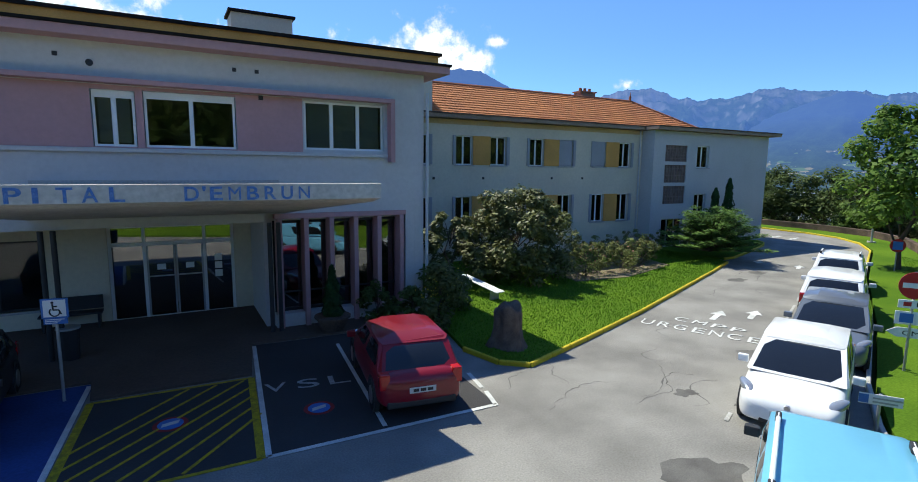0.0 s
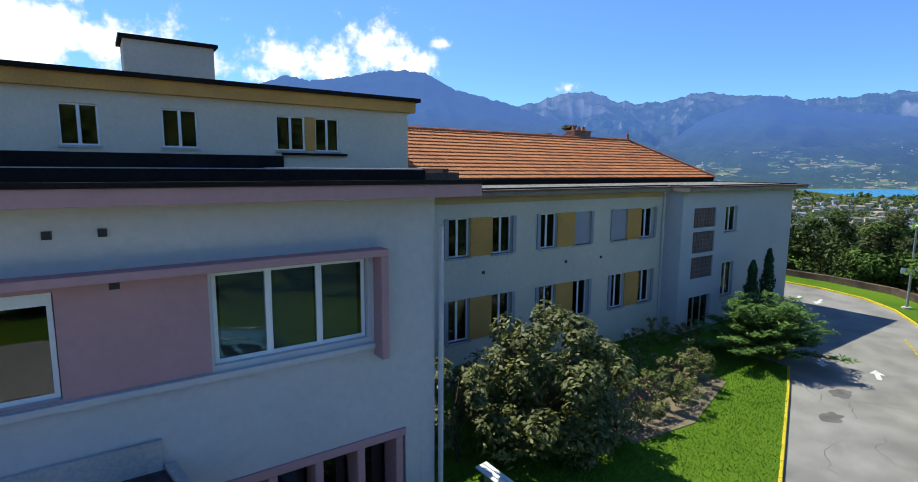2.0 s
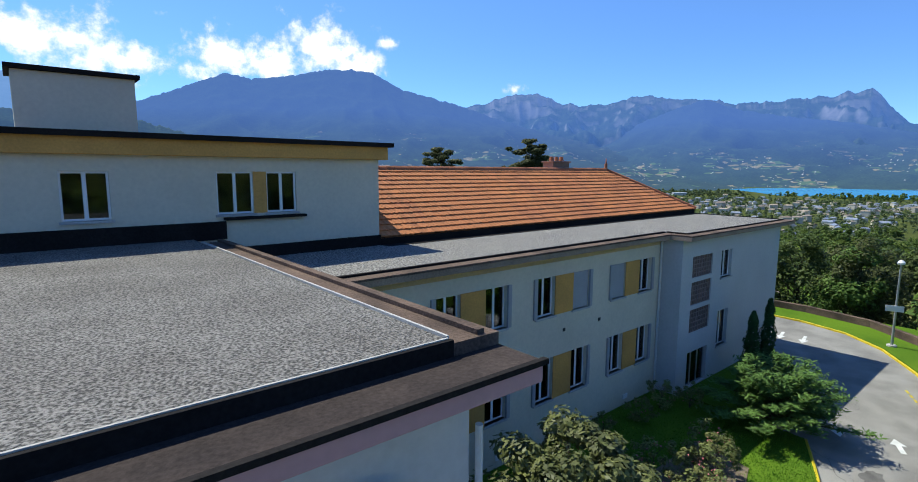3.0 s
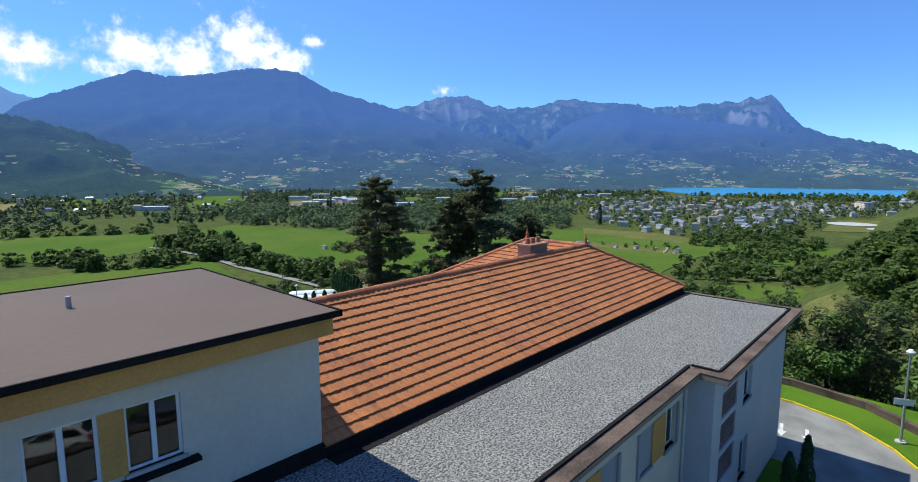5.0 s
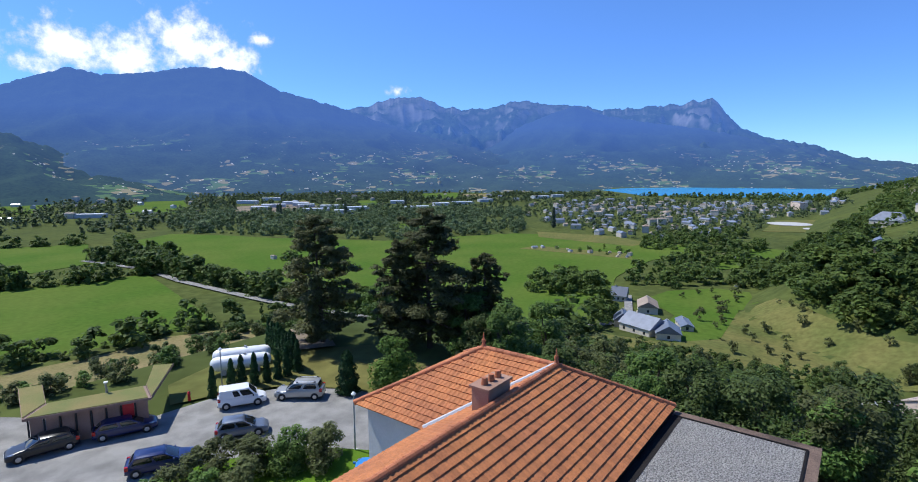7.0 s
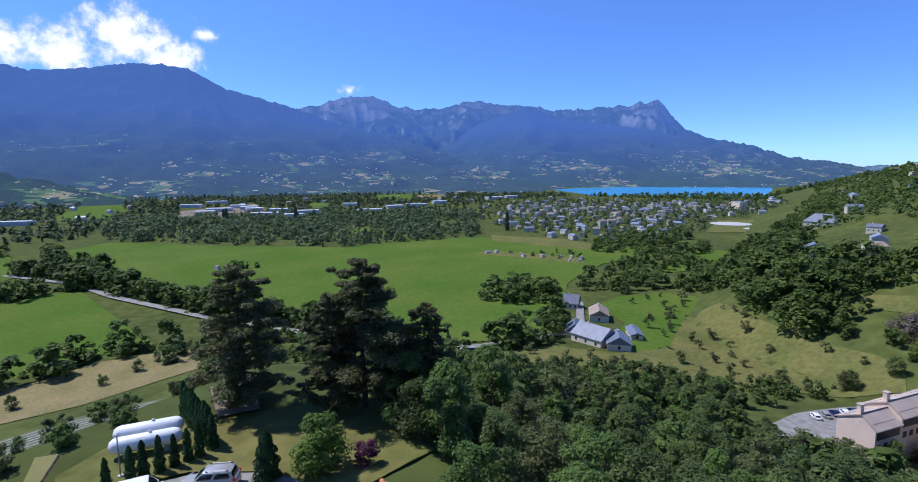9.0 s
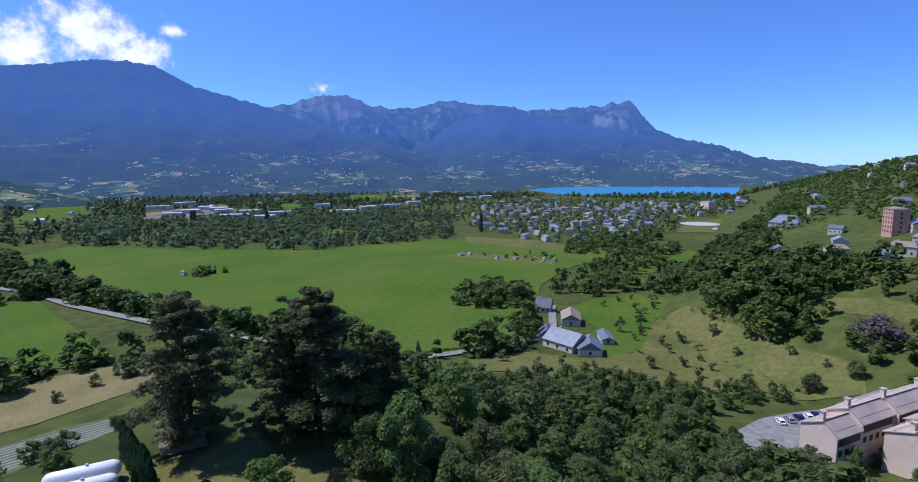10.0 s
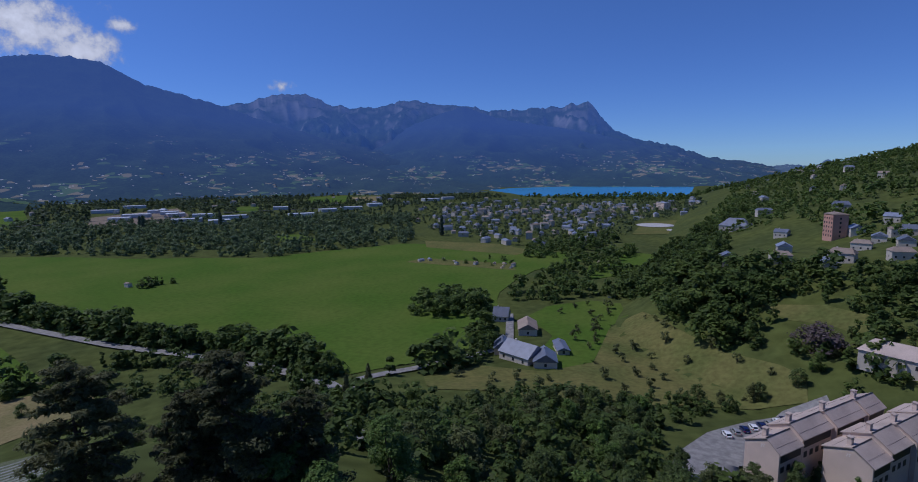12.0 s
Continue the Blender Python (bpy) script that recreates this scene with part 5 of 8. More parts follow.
woods("crest_wood", [p for p in scatter([(600, -165), (1000, -305), (1500, -425), (1650, -130), (1750, -150), (1700, -560), (1200, -520), (600, -360)], 19, 43, keep=0.9) if noise.noise((p[0] / 120, p[1] / 120, 4)) > -0.3], 9, 15,
      M["wood_far"], "dark wood along the crest of the hill", 11, 42, 0.18)
woods("hill_trees", [p for p in scatter(HILL, 9.6, 13, keep=0.95) if noise.noise((p[0] / 70, p[1] / 70, 9)) > -0.3 and not before_home(p)], 4.5, 10.5, M["wood_far"], "trees scattered over the hillside", 6, 64, 0.125, 1, 8)
TOWN = [(545, 190), (560, 110), (700, 115), (900, 125), (1000, 30), (1380, 60), (1300, 560), (1000, 600), (740, 450), (620, 330)]
TOWN_CORE = [(1020, 537), (1123, 389), (1270, 240), (1193, 119), (906, 157), (700, 140), (614, 149), (559, 212), (565, 271), (691, 385)]
woods("town_trees", [p for p in scatter(TOWN, 12.5, 14, keep=0.88) if not in_field(p)], 5, 9, M["haze_poplar"], "garden trees between the houses of the town", 7, 56, 0.13, 1, 8)
PARKING = [(146, 30), (150, 8), (158, 8), (185, -8), (222, -22), (224, -4), (206, 12), (186, 26), (165, 30)]
under = scatter([(62, 50), (100, 66), (150, 78), (190, 60), (200, 36), (214, -8), (200, -14), (170, 26), (145, 28), (136, 0), (120, -40), (52, -40), (52, 40)], 5.2, 17) \
    + scatter([(66, 88), (70, 62), (110, 74), (150, 88), (152, 112), (130, 122), (100, 116)], 5.5, 18) + along([(158, 130), (168, 175), (166, 225), (150, 255)], 4, 4, 19) \
    + along([(112, 120), (140, 132), (150, 160), (140, 200), (128, 240)], 6, 5, 20) + scatter([(205, -16), (260, -30), (300, -60), (270, -90), (225, -60)], 7, 29)
woods("slope_growth", [p for p in under if not inside(p, PARKING) and p[0] > 84], 4, 8.5, M["wood_far"], "dense mixed growth of young trees on the slope", 9, 240, 0.08)
lake_trees = scatter([(1500, 560), (1420, 300), (1480, -20), (1690, -40), (1560, 240), (1520, 520)], 16, 15) + scatter([(1620, 330), (1660, 300), (1700, 120), (1640, 100)], 16, 16)
woods("shore_wood", lake_trees, 8, 14, M["wood_far"], "trees along the lake shore", 8, 42, 0.18)

# slope below the terrace
sheet("meadow_slope", [(178, 140), (196, 127), (222, 114), (243, 118), (262, 134), (300, 127), (325, 146), (290, 200), (240, 232), (196, 232), (193, 185)], 0.3, M["field"], "green meadow rising towards the lane", "meadow", step=6)
sheet("meadow_farm", [(328, 108), (352, 88), (352, 69), (318, 60), (301, 66), (236, 62), (216, 74), (240, 86), (268, 88), (300, 112)], 0.2, M["field"], "green grass round the farm", "meadow", step=5)
sheet("meadow_hill", [(279, 1), (271, -21), (252, -38), (238, -40), (246, -27), (256, -20), (264, -8)], 0.2, M["dry"], "open grass on the hillside", "meadow", step=4)
sheet("meadow", [(312, 52), (276, 34), (249, 14), (235, -3), (226, -10), (214, -9), (214, 3), (205, 24), (195, 45), (183, 65), (176, 84), (168, 98), (172, 104), (184, 112), (208, 100), (214, 76), (236, 61.8), (294, 65.8), (312, 62)], 0.22, M["dry"], "dry orchard meadow on the slope", "meadow", step=4)
sheet("meadow_lower", [(40, 258), (86, 250), (110, 254), (138, 238), (126, 206), (86, 206), (40, 226)], 0.22, M["stubble"], "dry grass terrace below the yard", "meadow", step=4)
sheet("vegetable_plot", [(42, 202), (88, 192), (104, 178), (96, 160), (70, 158), (44, 176)], 0.2, M["plot"], "grey covered vegetable plot below the terrace", "field", step=4)
oaks = [tree("broadleaf_tree", "round green broadleaf tree on the slope", 8.5, 3.6, 2400, 0.185, m, 0.08, 26, "trees on the slope") for m in ("leaf", "leaf", "leaf_light", "leaf_olive", "leaf")]
near_oaks = [tree("broadleaf_tree", "leafy green tree on the bank below the terrace", 8.5, 3.6, 5600, 0.125, m, 0.10, 26, "trees on the slope") for m in ("leaf", "leaf_olive", "leaf_light", "leaf")]
shrubs = [tree("bush", "dense green bush on the bank", 3.2, 1.9, 1300, 0.125, m, 0.05, 14, "bushes", "bush") for m in ("leaf", "leaf_light", "leaf_olive")]
fruit = [tree("fruit_tree", "small fruit tree in the orchard", 3.6, 1.7, 420, 0.16, "leaf_olive", 0.3, 9, "orchard trees") for _ in range(3)]
SLOPE = [(49, -30), (49, 45), (58, 55), (78, 62), (100, 66), (150, 76), (186, 58), (195, 38), (150, 24), (138, 0), (120, -30)]
spots = [p for p in scatter(SLOPE, 6.3, 21) if not inside(p, PARKING)]
plant(near_oaks, [p for p in spots if p[0] < 86], 0.6, 1.1)
plant(oaks, [p for p in spots if p[0] >= 86], 0.6, 1.1)
plant(near_oaks, [(50.5, 21.5), (51.5, 25.5), (51, 29.5), (53, 33), (55, 27), (56, 20.5), (54.5, 16)], 0.72, 0.85)
plant(shrubs, [p for p in scatter(SLOPE, 9.0, 22) if not inside(p, PARKING)], 0.8, 1.6)
plant(fruit, scatter([(300, 56), (304, 50), (270, 32), (244, 8), (228, -4), (212, 8), (200, 42), (188, 66), (176, 90), (186, 106), (208, 94), (216, 72), (240, 58)], 9.6, 23, keep=0.8), 0.75, 1.5)
plant(fruit, scatter([(342, 96), (346, 72), (310, 70), (262, 66), (236, 68), (262, 80), (290, 84), (318, 104)], 8.5, 47, keep=0.85), 0.9, 1.9)
plant(oaks, along([(186, 60), (200, 36), (216, 4), (232, -14), (246, -28)], 6, 2, 24), 0.5, 0.8)
plant(shrubs, along([(-25, 85), (0, 86), (22, 85), (34, 83)], 1.7, 1.0, 25) + along([(-10, 90), (10, 91), (30, 89), (44, 86)], 2.0, 1.4, 46) + along([(34, 82), (48, 84), (60, 92)], 2.4, 1.8, 26), 0.5, 0.9)
plant(oaks, along([(62, 100), (90, 118), (118, 124), (150, 118)], 7, 4, 27) + [(86, 92), (98, 84), (112, 96), (124, 88), (76, 88)], 0.5, 0.95)
plant(near_oaks, [(60, 56), (58, 53), (63, 60), (57, 49.5), (61.5, 51.5), (65, 57)], 0.75, 1.05)
plant(oaks, [(157.1, 0.5), (152.4, 9.4), (154.5, -9.8), (164, -5), (170, -9.5), (150, 2)], 0.55, 0.75)
plant(oaks, [(98, 222), (112, 226), (122, 232), (74, 226)], 0.5, 0.65)
plant(shrubs, along([(60, 262), (108, 262), (140, 244), (132, 205)], 4, 2, 28) + along([(40, 150), (70, 140), (100, 146), (112, 170)], 4, 3, 44), 0.9, 1.5)
for ob, at in ((pine("tall dark pine with uneven tiers of limbs", 16.8, 5.8, 32000), (53.1, 74.0)), (pine("broad dark pine beside a taller one", 17.6, 6.4, 36000), (59.9, 62.0)),
               (pine("dark pine close behind another", 14.0, 4.2, 16000), (57.6, 64.6)), (pine("dark pine on the slope", 12.5, 4.2, 16000), (65.0, 57.4))):
    ob.matrix_basis = pose(at[0], at[1], land(*at) - 0.2)
for a in oaks + near_oaks + shrubs + fruit:
    x, y = rnd.uniform(60, 110), rnd.uniform(-20, 40)
    a.matrix_basis = pose(x, y, land(x, y) - 0.2)

# ---- houses ----
M["tanroof"] = surface("tan_roof", (0.50, 0.40, 0.33), 0.22, 0.6, 0.85, 0.1, per_object=0.12)


def house(name, label, w, d, h, roof_h, wall, roof, group, windows=2, hip=0.0, chimney=True, floors=2, category="house"):
    """A gabled or hipped house: walls, roof with overhang, windows, chimney."""
    root = thing(name, label, category, group)
    part("wall", boxes((-w / 2, w / 2, -d / 2, d / 2, -3, h)), M[wall], root)
    bm = bmesh.new()
    o = 0.45
    e = [bm.verts.new(p) for p in ((-w / 2 - o, -d / 2 - o, h - 0.1), (w / 2 + o, -d / 2 - o, h - 0.1), (w / 2 + o, d / 2 + o, h - 0.1), (-w / 2 - o, d / 2 + o, h - 0.1))]
    r = [bm.verts.new((s * (w / 2 + o) * (1 - hip), 0, h + roof_h)) for s in (-1, 1)]
    for f in ((e[0], e[1], r[1], r[0]), (e[2], e[3], r[0], r[1]), (e[1], e[2], r[1]), (e[3], e[0], r[0])):
        bm.faces.new(f)
    bm.faces.new(e[::-1])
    part("roof", bm, M[roof], root)
    if chimney:
        part("chimney", boxes((w * 0.2, w * 0.2 + 0.6, -0.3, 0.3, h, h + roof_h + 0.6)), M[wall], root)
    for side in (-1, 1):
        for i in range(windows):
            for k in range(floors):
                x, z, y = -w / 2 + w * (i + 0.5) / windows, 0.9 + k * 2.7, side * (d / 2)
                if z + 1.3 < h:
                    part("window", boxes((x - 0.5, x + 0.5, y - 0.03, y + 0.03, z, z + 1.3)), M["dark"], root)
    for side in (-1, 1):
        for k in range(floors):
            z = 0.9 + k * 2.7
            if windows and z + 1.3 < h:
                part("window", boxes((side * w / 2 - 0.03, side * w / 2 + 0.03, -0.5, 0.5, z, z + 1.3)), M["dark"], root)
    return root


def settle(protos, spots, jitter=1.0, lo=0.85, hi=1.2, base=0.0, height=land):
    for x, y in spots:
        ob = protos[rnd.randint(len(protos))]
        made = copy_thing(ob, pose(x, y, height(x, y) + (0.8 if height is land and x > 480 else 0.1), 0, 0, base + rnd.normal() * 18 * jitter + 90 * rnd.randint(2)))
        s = rnd.uniform(lo, hi)
        made.scale = (s, s, s)


far_houses = [house("town_house", lab, w, d, h, rh, wl_, rf, "houses of the town", 0, hip, False, 2) for lab, w, d, h, rh, wl_, rf, hip in (
    ("pale house with a grey roof in the town", 13, 9, 5.5, 2.8, "housewall", "slate", 0.3), ("small pale house with a light roof", 10, 8.5, 4.5, 2.4, "housewall", "paleroof", 0.0),
    ("long pale house with a slate roof", 18, 9, 6, 2.6, "housewall", "slate", 0.2), ("tall pale apartment house in the town", 16, 10, 10, 2.0, "housewall", "paleroof", 0.3))]
PITCH = FIELD_POLY[4]
settle(far_houses, [p for p in scatter(TOWN_CORE, 21, 31, keep=0.85) if not inside(p, PITCH)], 1.4, 0.45, 0.78)
settle(far_houses, [p for p in scatter(TOWN, 34, 36, keep=0.5) if not inside(p, PITCH) and not inside(p, TOWN_CORE) and not in_field(p)], 1.4, 0.5, 0.85)
settle(far_houses, scatter([(600, 900), (560, 1250), (900, 1300), (1300, 900), (1100, 660)], 75, 32, keep=0.6), 1.4, 0.6, 1.0)
settle(far_houses, scatter([(-100, 1050), (-150, 1600), (500, 1700), (640, 1300), (380, 900)], 75, 34, keep=0.6), 1.4, 0.6, 0.95)
hill_houses = [house("hillside_house", lab, w, d, h, rh, wl_, rf, "houses on the hillside", 3, hip, True, 2) for lab, w, d, h, rh, wl_, rf, hip in (
    ("beige house with a pale hipped roof on the hillside", 12, 9, 4.9, 2.4, "housewall", "paleroof", 0.35), ("pale house with a slate roof on the hillside", 11, 9, 4.6, 2.6, "housewall", "slate", 0.0))]
settle(hill_houses, HILL_HOMES, 0.8, 0.62, 0.86)
settle(far_houses, arc(32, 66, 1640, 2050, 95, 64, 150, 0.12) + arc(68, 90, 1480, 1600, 85, 66, 140, 0.0), 1.4, 0.6, 0.95, height=flank)
settle(far_houses, [p for p in scatter([(540, 10), (700, -10), (1100, -30), (1400, -60), (1300, -260), (900, -200), (600, -120), (500, -60)], 48, 33, keep=0.42)], 1.2, 0.6, 0.9)
for ob in far_houses + hill_houses:
    x, y = rnd.uniform(900, 1000), rnd.uniform(200, 400)
    ob.matrix_basis = pose(x, y, VALLEY + 0.8)
tower = house("apartment_tower", "pink rendered apartment tower on the hillside", 10, 9, 15, 1.2, "salmon", "paleroof", "", 4, 0.4, False, 6, "apartment building")
tower.matrix_basis = pose(421, -48, land(421, -48) + 0.5, 0, 0, 20)
near_home = house("hillside_house", "wide low house with a pale hipped roof among trees", 17, 11, 3.6, 3.0, "housewall", "tanroof", "houses on the hillside", 4, 0.3, True, 2)
near_home.matrix_basis = pose(226, -33, land(226, -33) + 0.6, 0, 0, 60)
hall = house("village_hall", "large pale hall with a steep blue-grey hipped roof", 24, 15, 4, 6.5, "housewall", "slate", "", 3, 0.5, False, 1, "hall")
hall.matrix_basis = pose(556, 2, land(556, 2) + 0.6, 0, 0, 70)
for i, (x, y, w) in enumerate(((1180, 60, 40), (1240, 40, 30), (1120, 110, 34))):
    b = house("apartment_block", "brown flat-roofed apartment block by the lake", w, 13, 14, 0.5, "beige", "slate", "blocks by the lake", 8, 0.1, False, 5, "apartment building")
    b.matrix_basis = pose(x, y, VALLEY + 0.5, 0, 0, 15 * i)
# works halls
halls = [house("works_hall", "long pale works hall with a flat metal roof", w, d, 6, 0.8, "hallroof", "hallroof", "works halls", 0, 0.05, False, 1, "hall") for w, d in ((46, 20), (32, 24))]
for i, (x, y) in enumerate(HALLS[:17]):
    copy_thing(halls[i % 2], pose(x, y, VALLEY + 0.5, 0, 0, 132 + 8 * (i % 3)))
halls[0].matrix_basis, halls[1].matrix_basis = pose(HALLS[17][0], HALLS[17][1], VALLEY + 0.5, 0, 0, 138), pose(HALLS[18][0], HALLS[18][1], VALLEY + 0.5, 0, 0, 140)
# farm
for lab, w, d, h, rh, rf, x, y, a in (("farmhouse with a blue-grey slate roof", 15, 12, 3.4, 4.0, "slate", 226, 89, 70), ("barn with a slate roof beside the farmhouse", 11, 9, 3, 3.0, "slate", 223, 78.5, 20),
                                      ("pale stone barn of the farm", 15, 9, 3.4, 2.6, "paleroof", 270, 101.5, 20), ("small steep-roofed granary of the farm", 8, 7.5, 3, 4.4, "slate", 287, 122, 100),
                                      ("low shed of the farm", 13, 5, 2.4, 1.2, "slate", 246, 78, 25), ("old stone annex of the farm", 9, 7, 3.2, 3.2, "slate", 232, 100, 20)):
    b = house("farm_building", lab, w, d, h, rh, "housewall", rf, "farm", 3, 0.0, True, 1, "farm building")
    b.matrix_basis = pose(x, y, land(x, y) + 0.2, 0, 0, a)


def terraced(name, label, s0, s1, n0, n1, ridge_n, eave, rise, ground):
    """One stepped apartment house: its ridge runs from s0 to s1 along the row, the roof is steeper on one side."""
    root = thing(name, label, "apartment building", "stepped row of apartments", at=pose(0.81 * s0 + 0.586 * ridge_n, -0.586 * s0 + 0.81 * ridge_n, 0, 0, 0, -35.9))
    ln, lo, hi = s1 - s0, n0 - ridge_n, n1 - ridge_n
    top = eave + rise
    e_lo, e_hi = top - rise, top - rise * hi / -lo * 0.62
    prof = [(lo, ground), (hi, ground), (hi, e_hi), (0, top), (lo, e_lo)]
    bm = bmesh.new()
    a, b = [bm.verts.new((0, y, z)) for y, z in prof], [bm.verts.new((ln, y, z)) for y, z in prof]
    bm.faces.new(a)
    bm.faces.new(b[::-1])
    for k in range(5):
        bm.faces.new((a[k], a[(k + 1) % 5], b[(k + 1) % 5], b[k]))
    part("wall", bm, M["beige"], root)
    for side, ze in ((lo, e_lo), (hi, e_hi)):
        ux, uz = side / math.hypot(side, top - ze), (ze - top) / math.hypot(side, top - ze)
        over = 0.55
        pts = [(0, top + 0.02), (side + ux * over, ze + uz * over + 0.02), (side + ux * over, ze + uz * over + 0.24), (0, top + 0.26)]
        bm = bmesh.new()
        a, b = [bm.verts.new((-0.25, y, z)) for y, z in pts], [bm.verts.new((ln + 0.1, y, z)) for y, z in pts]
        bm.faces.new(a)
        bm.faces.new(b[::-1])
        for k in range(4):
            bm.faces.new((a[k], a[(k + 1) % 4], b[(k + 1) % 4], b[k]))
        roof = part("roof", bm, M["tanroof"], root)
        y, z = side * 0.72, top + (ze - top) * 0.72 + 0.25
        for k in range(int(ln / 0.8)):
            part("snow_guard", boxes((0.3 + k * 0.8, 0.6 + k * 0.8, y - 0.06, y + 0.06, z - 0.03, z + 0.07)), M["dark"], roof)
    part("fascia", boxes((-0.28, ln, -0.12, 0.12, top + 0.2, top + 0.34)), M["dark"], root, "dark ridge capping")
    st = part("chimney", boxes((1.2, 2.3, 1.0, 1.9, top - 1.5, top + 1.5)), M["beige"], root, "beige rendered chimney")
    part("cap", boxes((1.05, 2.45, 0.85, 2.05, top + 1.5, top + 1.68)), M["tanroof"], st)
    # flat dark box stands in for the shade inside a balcony recess
    part("balcony", boxes((0.5, ln - 0.5, lo - 0.05, lo + 0.05, e_lo - 2.4, e_lo - 0.15)), M["dark"], root, "dark strip for the shade of a balcony recess")
    for k in range(max(2, int(ln / 2.4))):
        part("window", boxes((0.7 + k * 2.4, 2.0 + k * 2.4, lo - 0.04, lo + 0.04, e_lo - 4.8, e_lo - 3.4)), M["dark"], root)
    for y, z in ((0.4, top - 1.7), (0.9, top - 1.9), (0.5, top - 2.2), (1.0, top - 2.4)):
        part("vent", boxes((-0.04, 0.02, y, y + 0.2, z, z + 0.2)), M["white"], root)


for s0, s1, n0, n1, rn, eave, rise in ((122.8, 131.6, 94.6, 102.6, 97.6, -32.3, 2.3), (131.7, 143.8, 94.6, 102.6, 97.6, -31.0, 2.3), (143.9, 157.0, 93.6, 101.6, 96.6, -30.6, 2.4), (157.1, 165.0, 93.0, 101.0, 96.0, -30.3, 2.4),
                                       (134.9, 142.6, 82.0, 91.8, 86.0, -32.5, 2.5), (142.7, 151.5, 82.0, 91.8, 86.0, -31.2, 2.5), (151.6, 162.0, 81.0, 90.8, 85.0, -30.8, 2.5), (162.1, 171.0, 81.0, 90.8, 85.0, -30.4, 2.5)):
    terraced("terraced_apartment", "beige rendered apartment house with a tan tiled roof", s0, s1, n0, n1, rn, eave, rise, -46)
sheet("car_park", [(138, 27), (146, 12), (160, 12), (182, -2), (204, -16), (216, -14), (211, -2), (200, 7), (181, 19), (160, 26)], 0.5, M["asphalt"], "grey asphalt car park below the slope", "car park", step=4)

# allotments and a lone clump on the meadow
settle(far_houses, [(442, 253), (452, 244), (435, 258), (433, 221), (447, 191), (440, 180), (434, 171), (450, 183), (446, 230), (438, 205), (431, 178), (443, 172), (484, 108), (478, 100), (366, 78)], 1.5, 0.18, 0.32)
woods("garden_trees", [(440, 215), (448, 200), (452, 212), (438, 190), (445, 240), (455, 178), (470, 205), (478, 196), (466, 190)], 3, 6, M["wood_far"], "small trees in the allotment gardens", 16)
for i, (x, y) in enumerate(((491, 746), (486, 731), (566, 675), (560, 666), (793, 757), (610, 329))):
    f = column_tree("poplar_tree", "tall narrow dark poplar", 22 + 2 * (i % 3), 3.2, "flank", 900, 0.7, "far poplars", 0.5)
    f.matrix_basis = pose(x, y, VALLEY)
woods("meadow_clump", [(264, 396), (269, 391), (273, 386), (271, 397), (262, 388), (279, 382)], 5, 9, M["wood_far"], "lone clump of trees on the meadow", 12)
settle(far_houses, [(258, 402)], 1.0, 0.3, 0.32)
for i, (x, y) in enumerate(((139, 111), (143, 106), (148, 110))):
    f = column_tree("fir_tree", "dark pointed fir beside the lane", 9.5 + i, 2.3, "needle", 2600, 0.2, "firs by the lane", 1.3)
    f.matrix_basis = pose(x, y, land(x, y) - 0.2)
for x, y, r in ((820, 95, 26), (765, 62, 14)):
    structure("trim_pitch", cyl(bmesh.new(), (x, y, VALLEY + 0.6), (x, y, VALLEY + 0.9), r, r, 24), M["concrete"], "pale sanded ring on the sports ground", "field")

# ---- valley roads ----
M["plot_row"] = surface("row_cover", (0.24, 0.24, 0.22), 0.35, 0.8, 0.9, 0.3, col2=(0.15, 0.17, 0.11), big=1)


def lane(name, pts, width, material, label, lift=0.75):
    bm = bmesh.new()
    fine = []
    for (x0, y0), (x1, y1) in zip(pts, pts[1:]):
        n = max(1, int(math.hypot(x1 - x0, y1 - y0) / 5))
        fine += [(x0 + (x1 - x0) * i / n, y0 + (y1 - y0) * i / n) for i in range(n)]
    fine.append(pts[-1])
    prev = None
    for i, (x, y) in enumerate(fine):
        a, b = fine[max(0, i - 1)], fine[min(len(fine) - 1, i + 1)]
        t = Vector((b[0] - a[0], b[1] - a[1])).normalized()
        z = max(land(x, y), VALLEY) + lift
        cur = [bm.verts.new((x - t.y * s * width / 2, y + t.x * s * width / 2, z)) for s in (-1, 1)]
        if prev:
            bm.faces.new((prev[0], prev[1], cur[1], cur[0]))
        prev = cur
    structure(name, bm, material, label, "road")


lane("road_valley", [(160, 520), (174, 437), (169, 372), (172, 281), (177, 231), (176, 180), (165, 140), (150, 118)], 5.2, M["asphalt"], "pale country road through the valley")
lane("road_farm", [(160, 126), (171, 131), (189, 121), (217, 110), (240, 100), (262, 108), (300, 122)], 4.0, M["asphalt"], "narrow lane to the farm")
lane("railway", RAIL, 9, M["dark_bank"], "dark railway embankment across the valley", 6.0)
lane("road_slope", [(150, 118), (120, 100), (100, 76), (92, 70)], 2.6, M["asphalt"], "narrow lane up the slope", 0.5)

for k in range(9):
    lane("trim_row", [(50 + 1.6 * k, 198 - 3.4 * k), (72 + 1.4 * k, 192.5 - 3.4 * k), (96 - 0.2 * k, 182 - 2.6 * k)], 0.8, M["plot_row"], "grey-green row of the covered vegetable plot", 0.32)

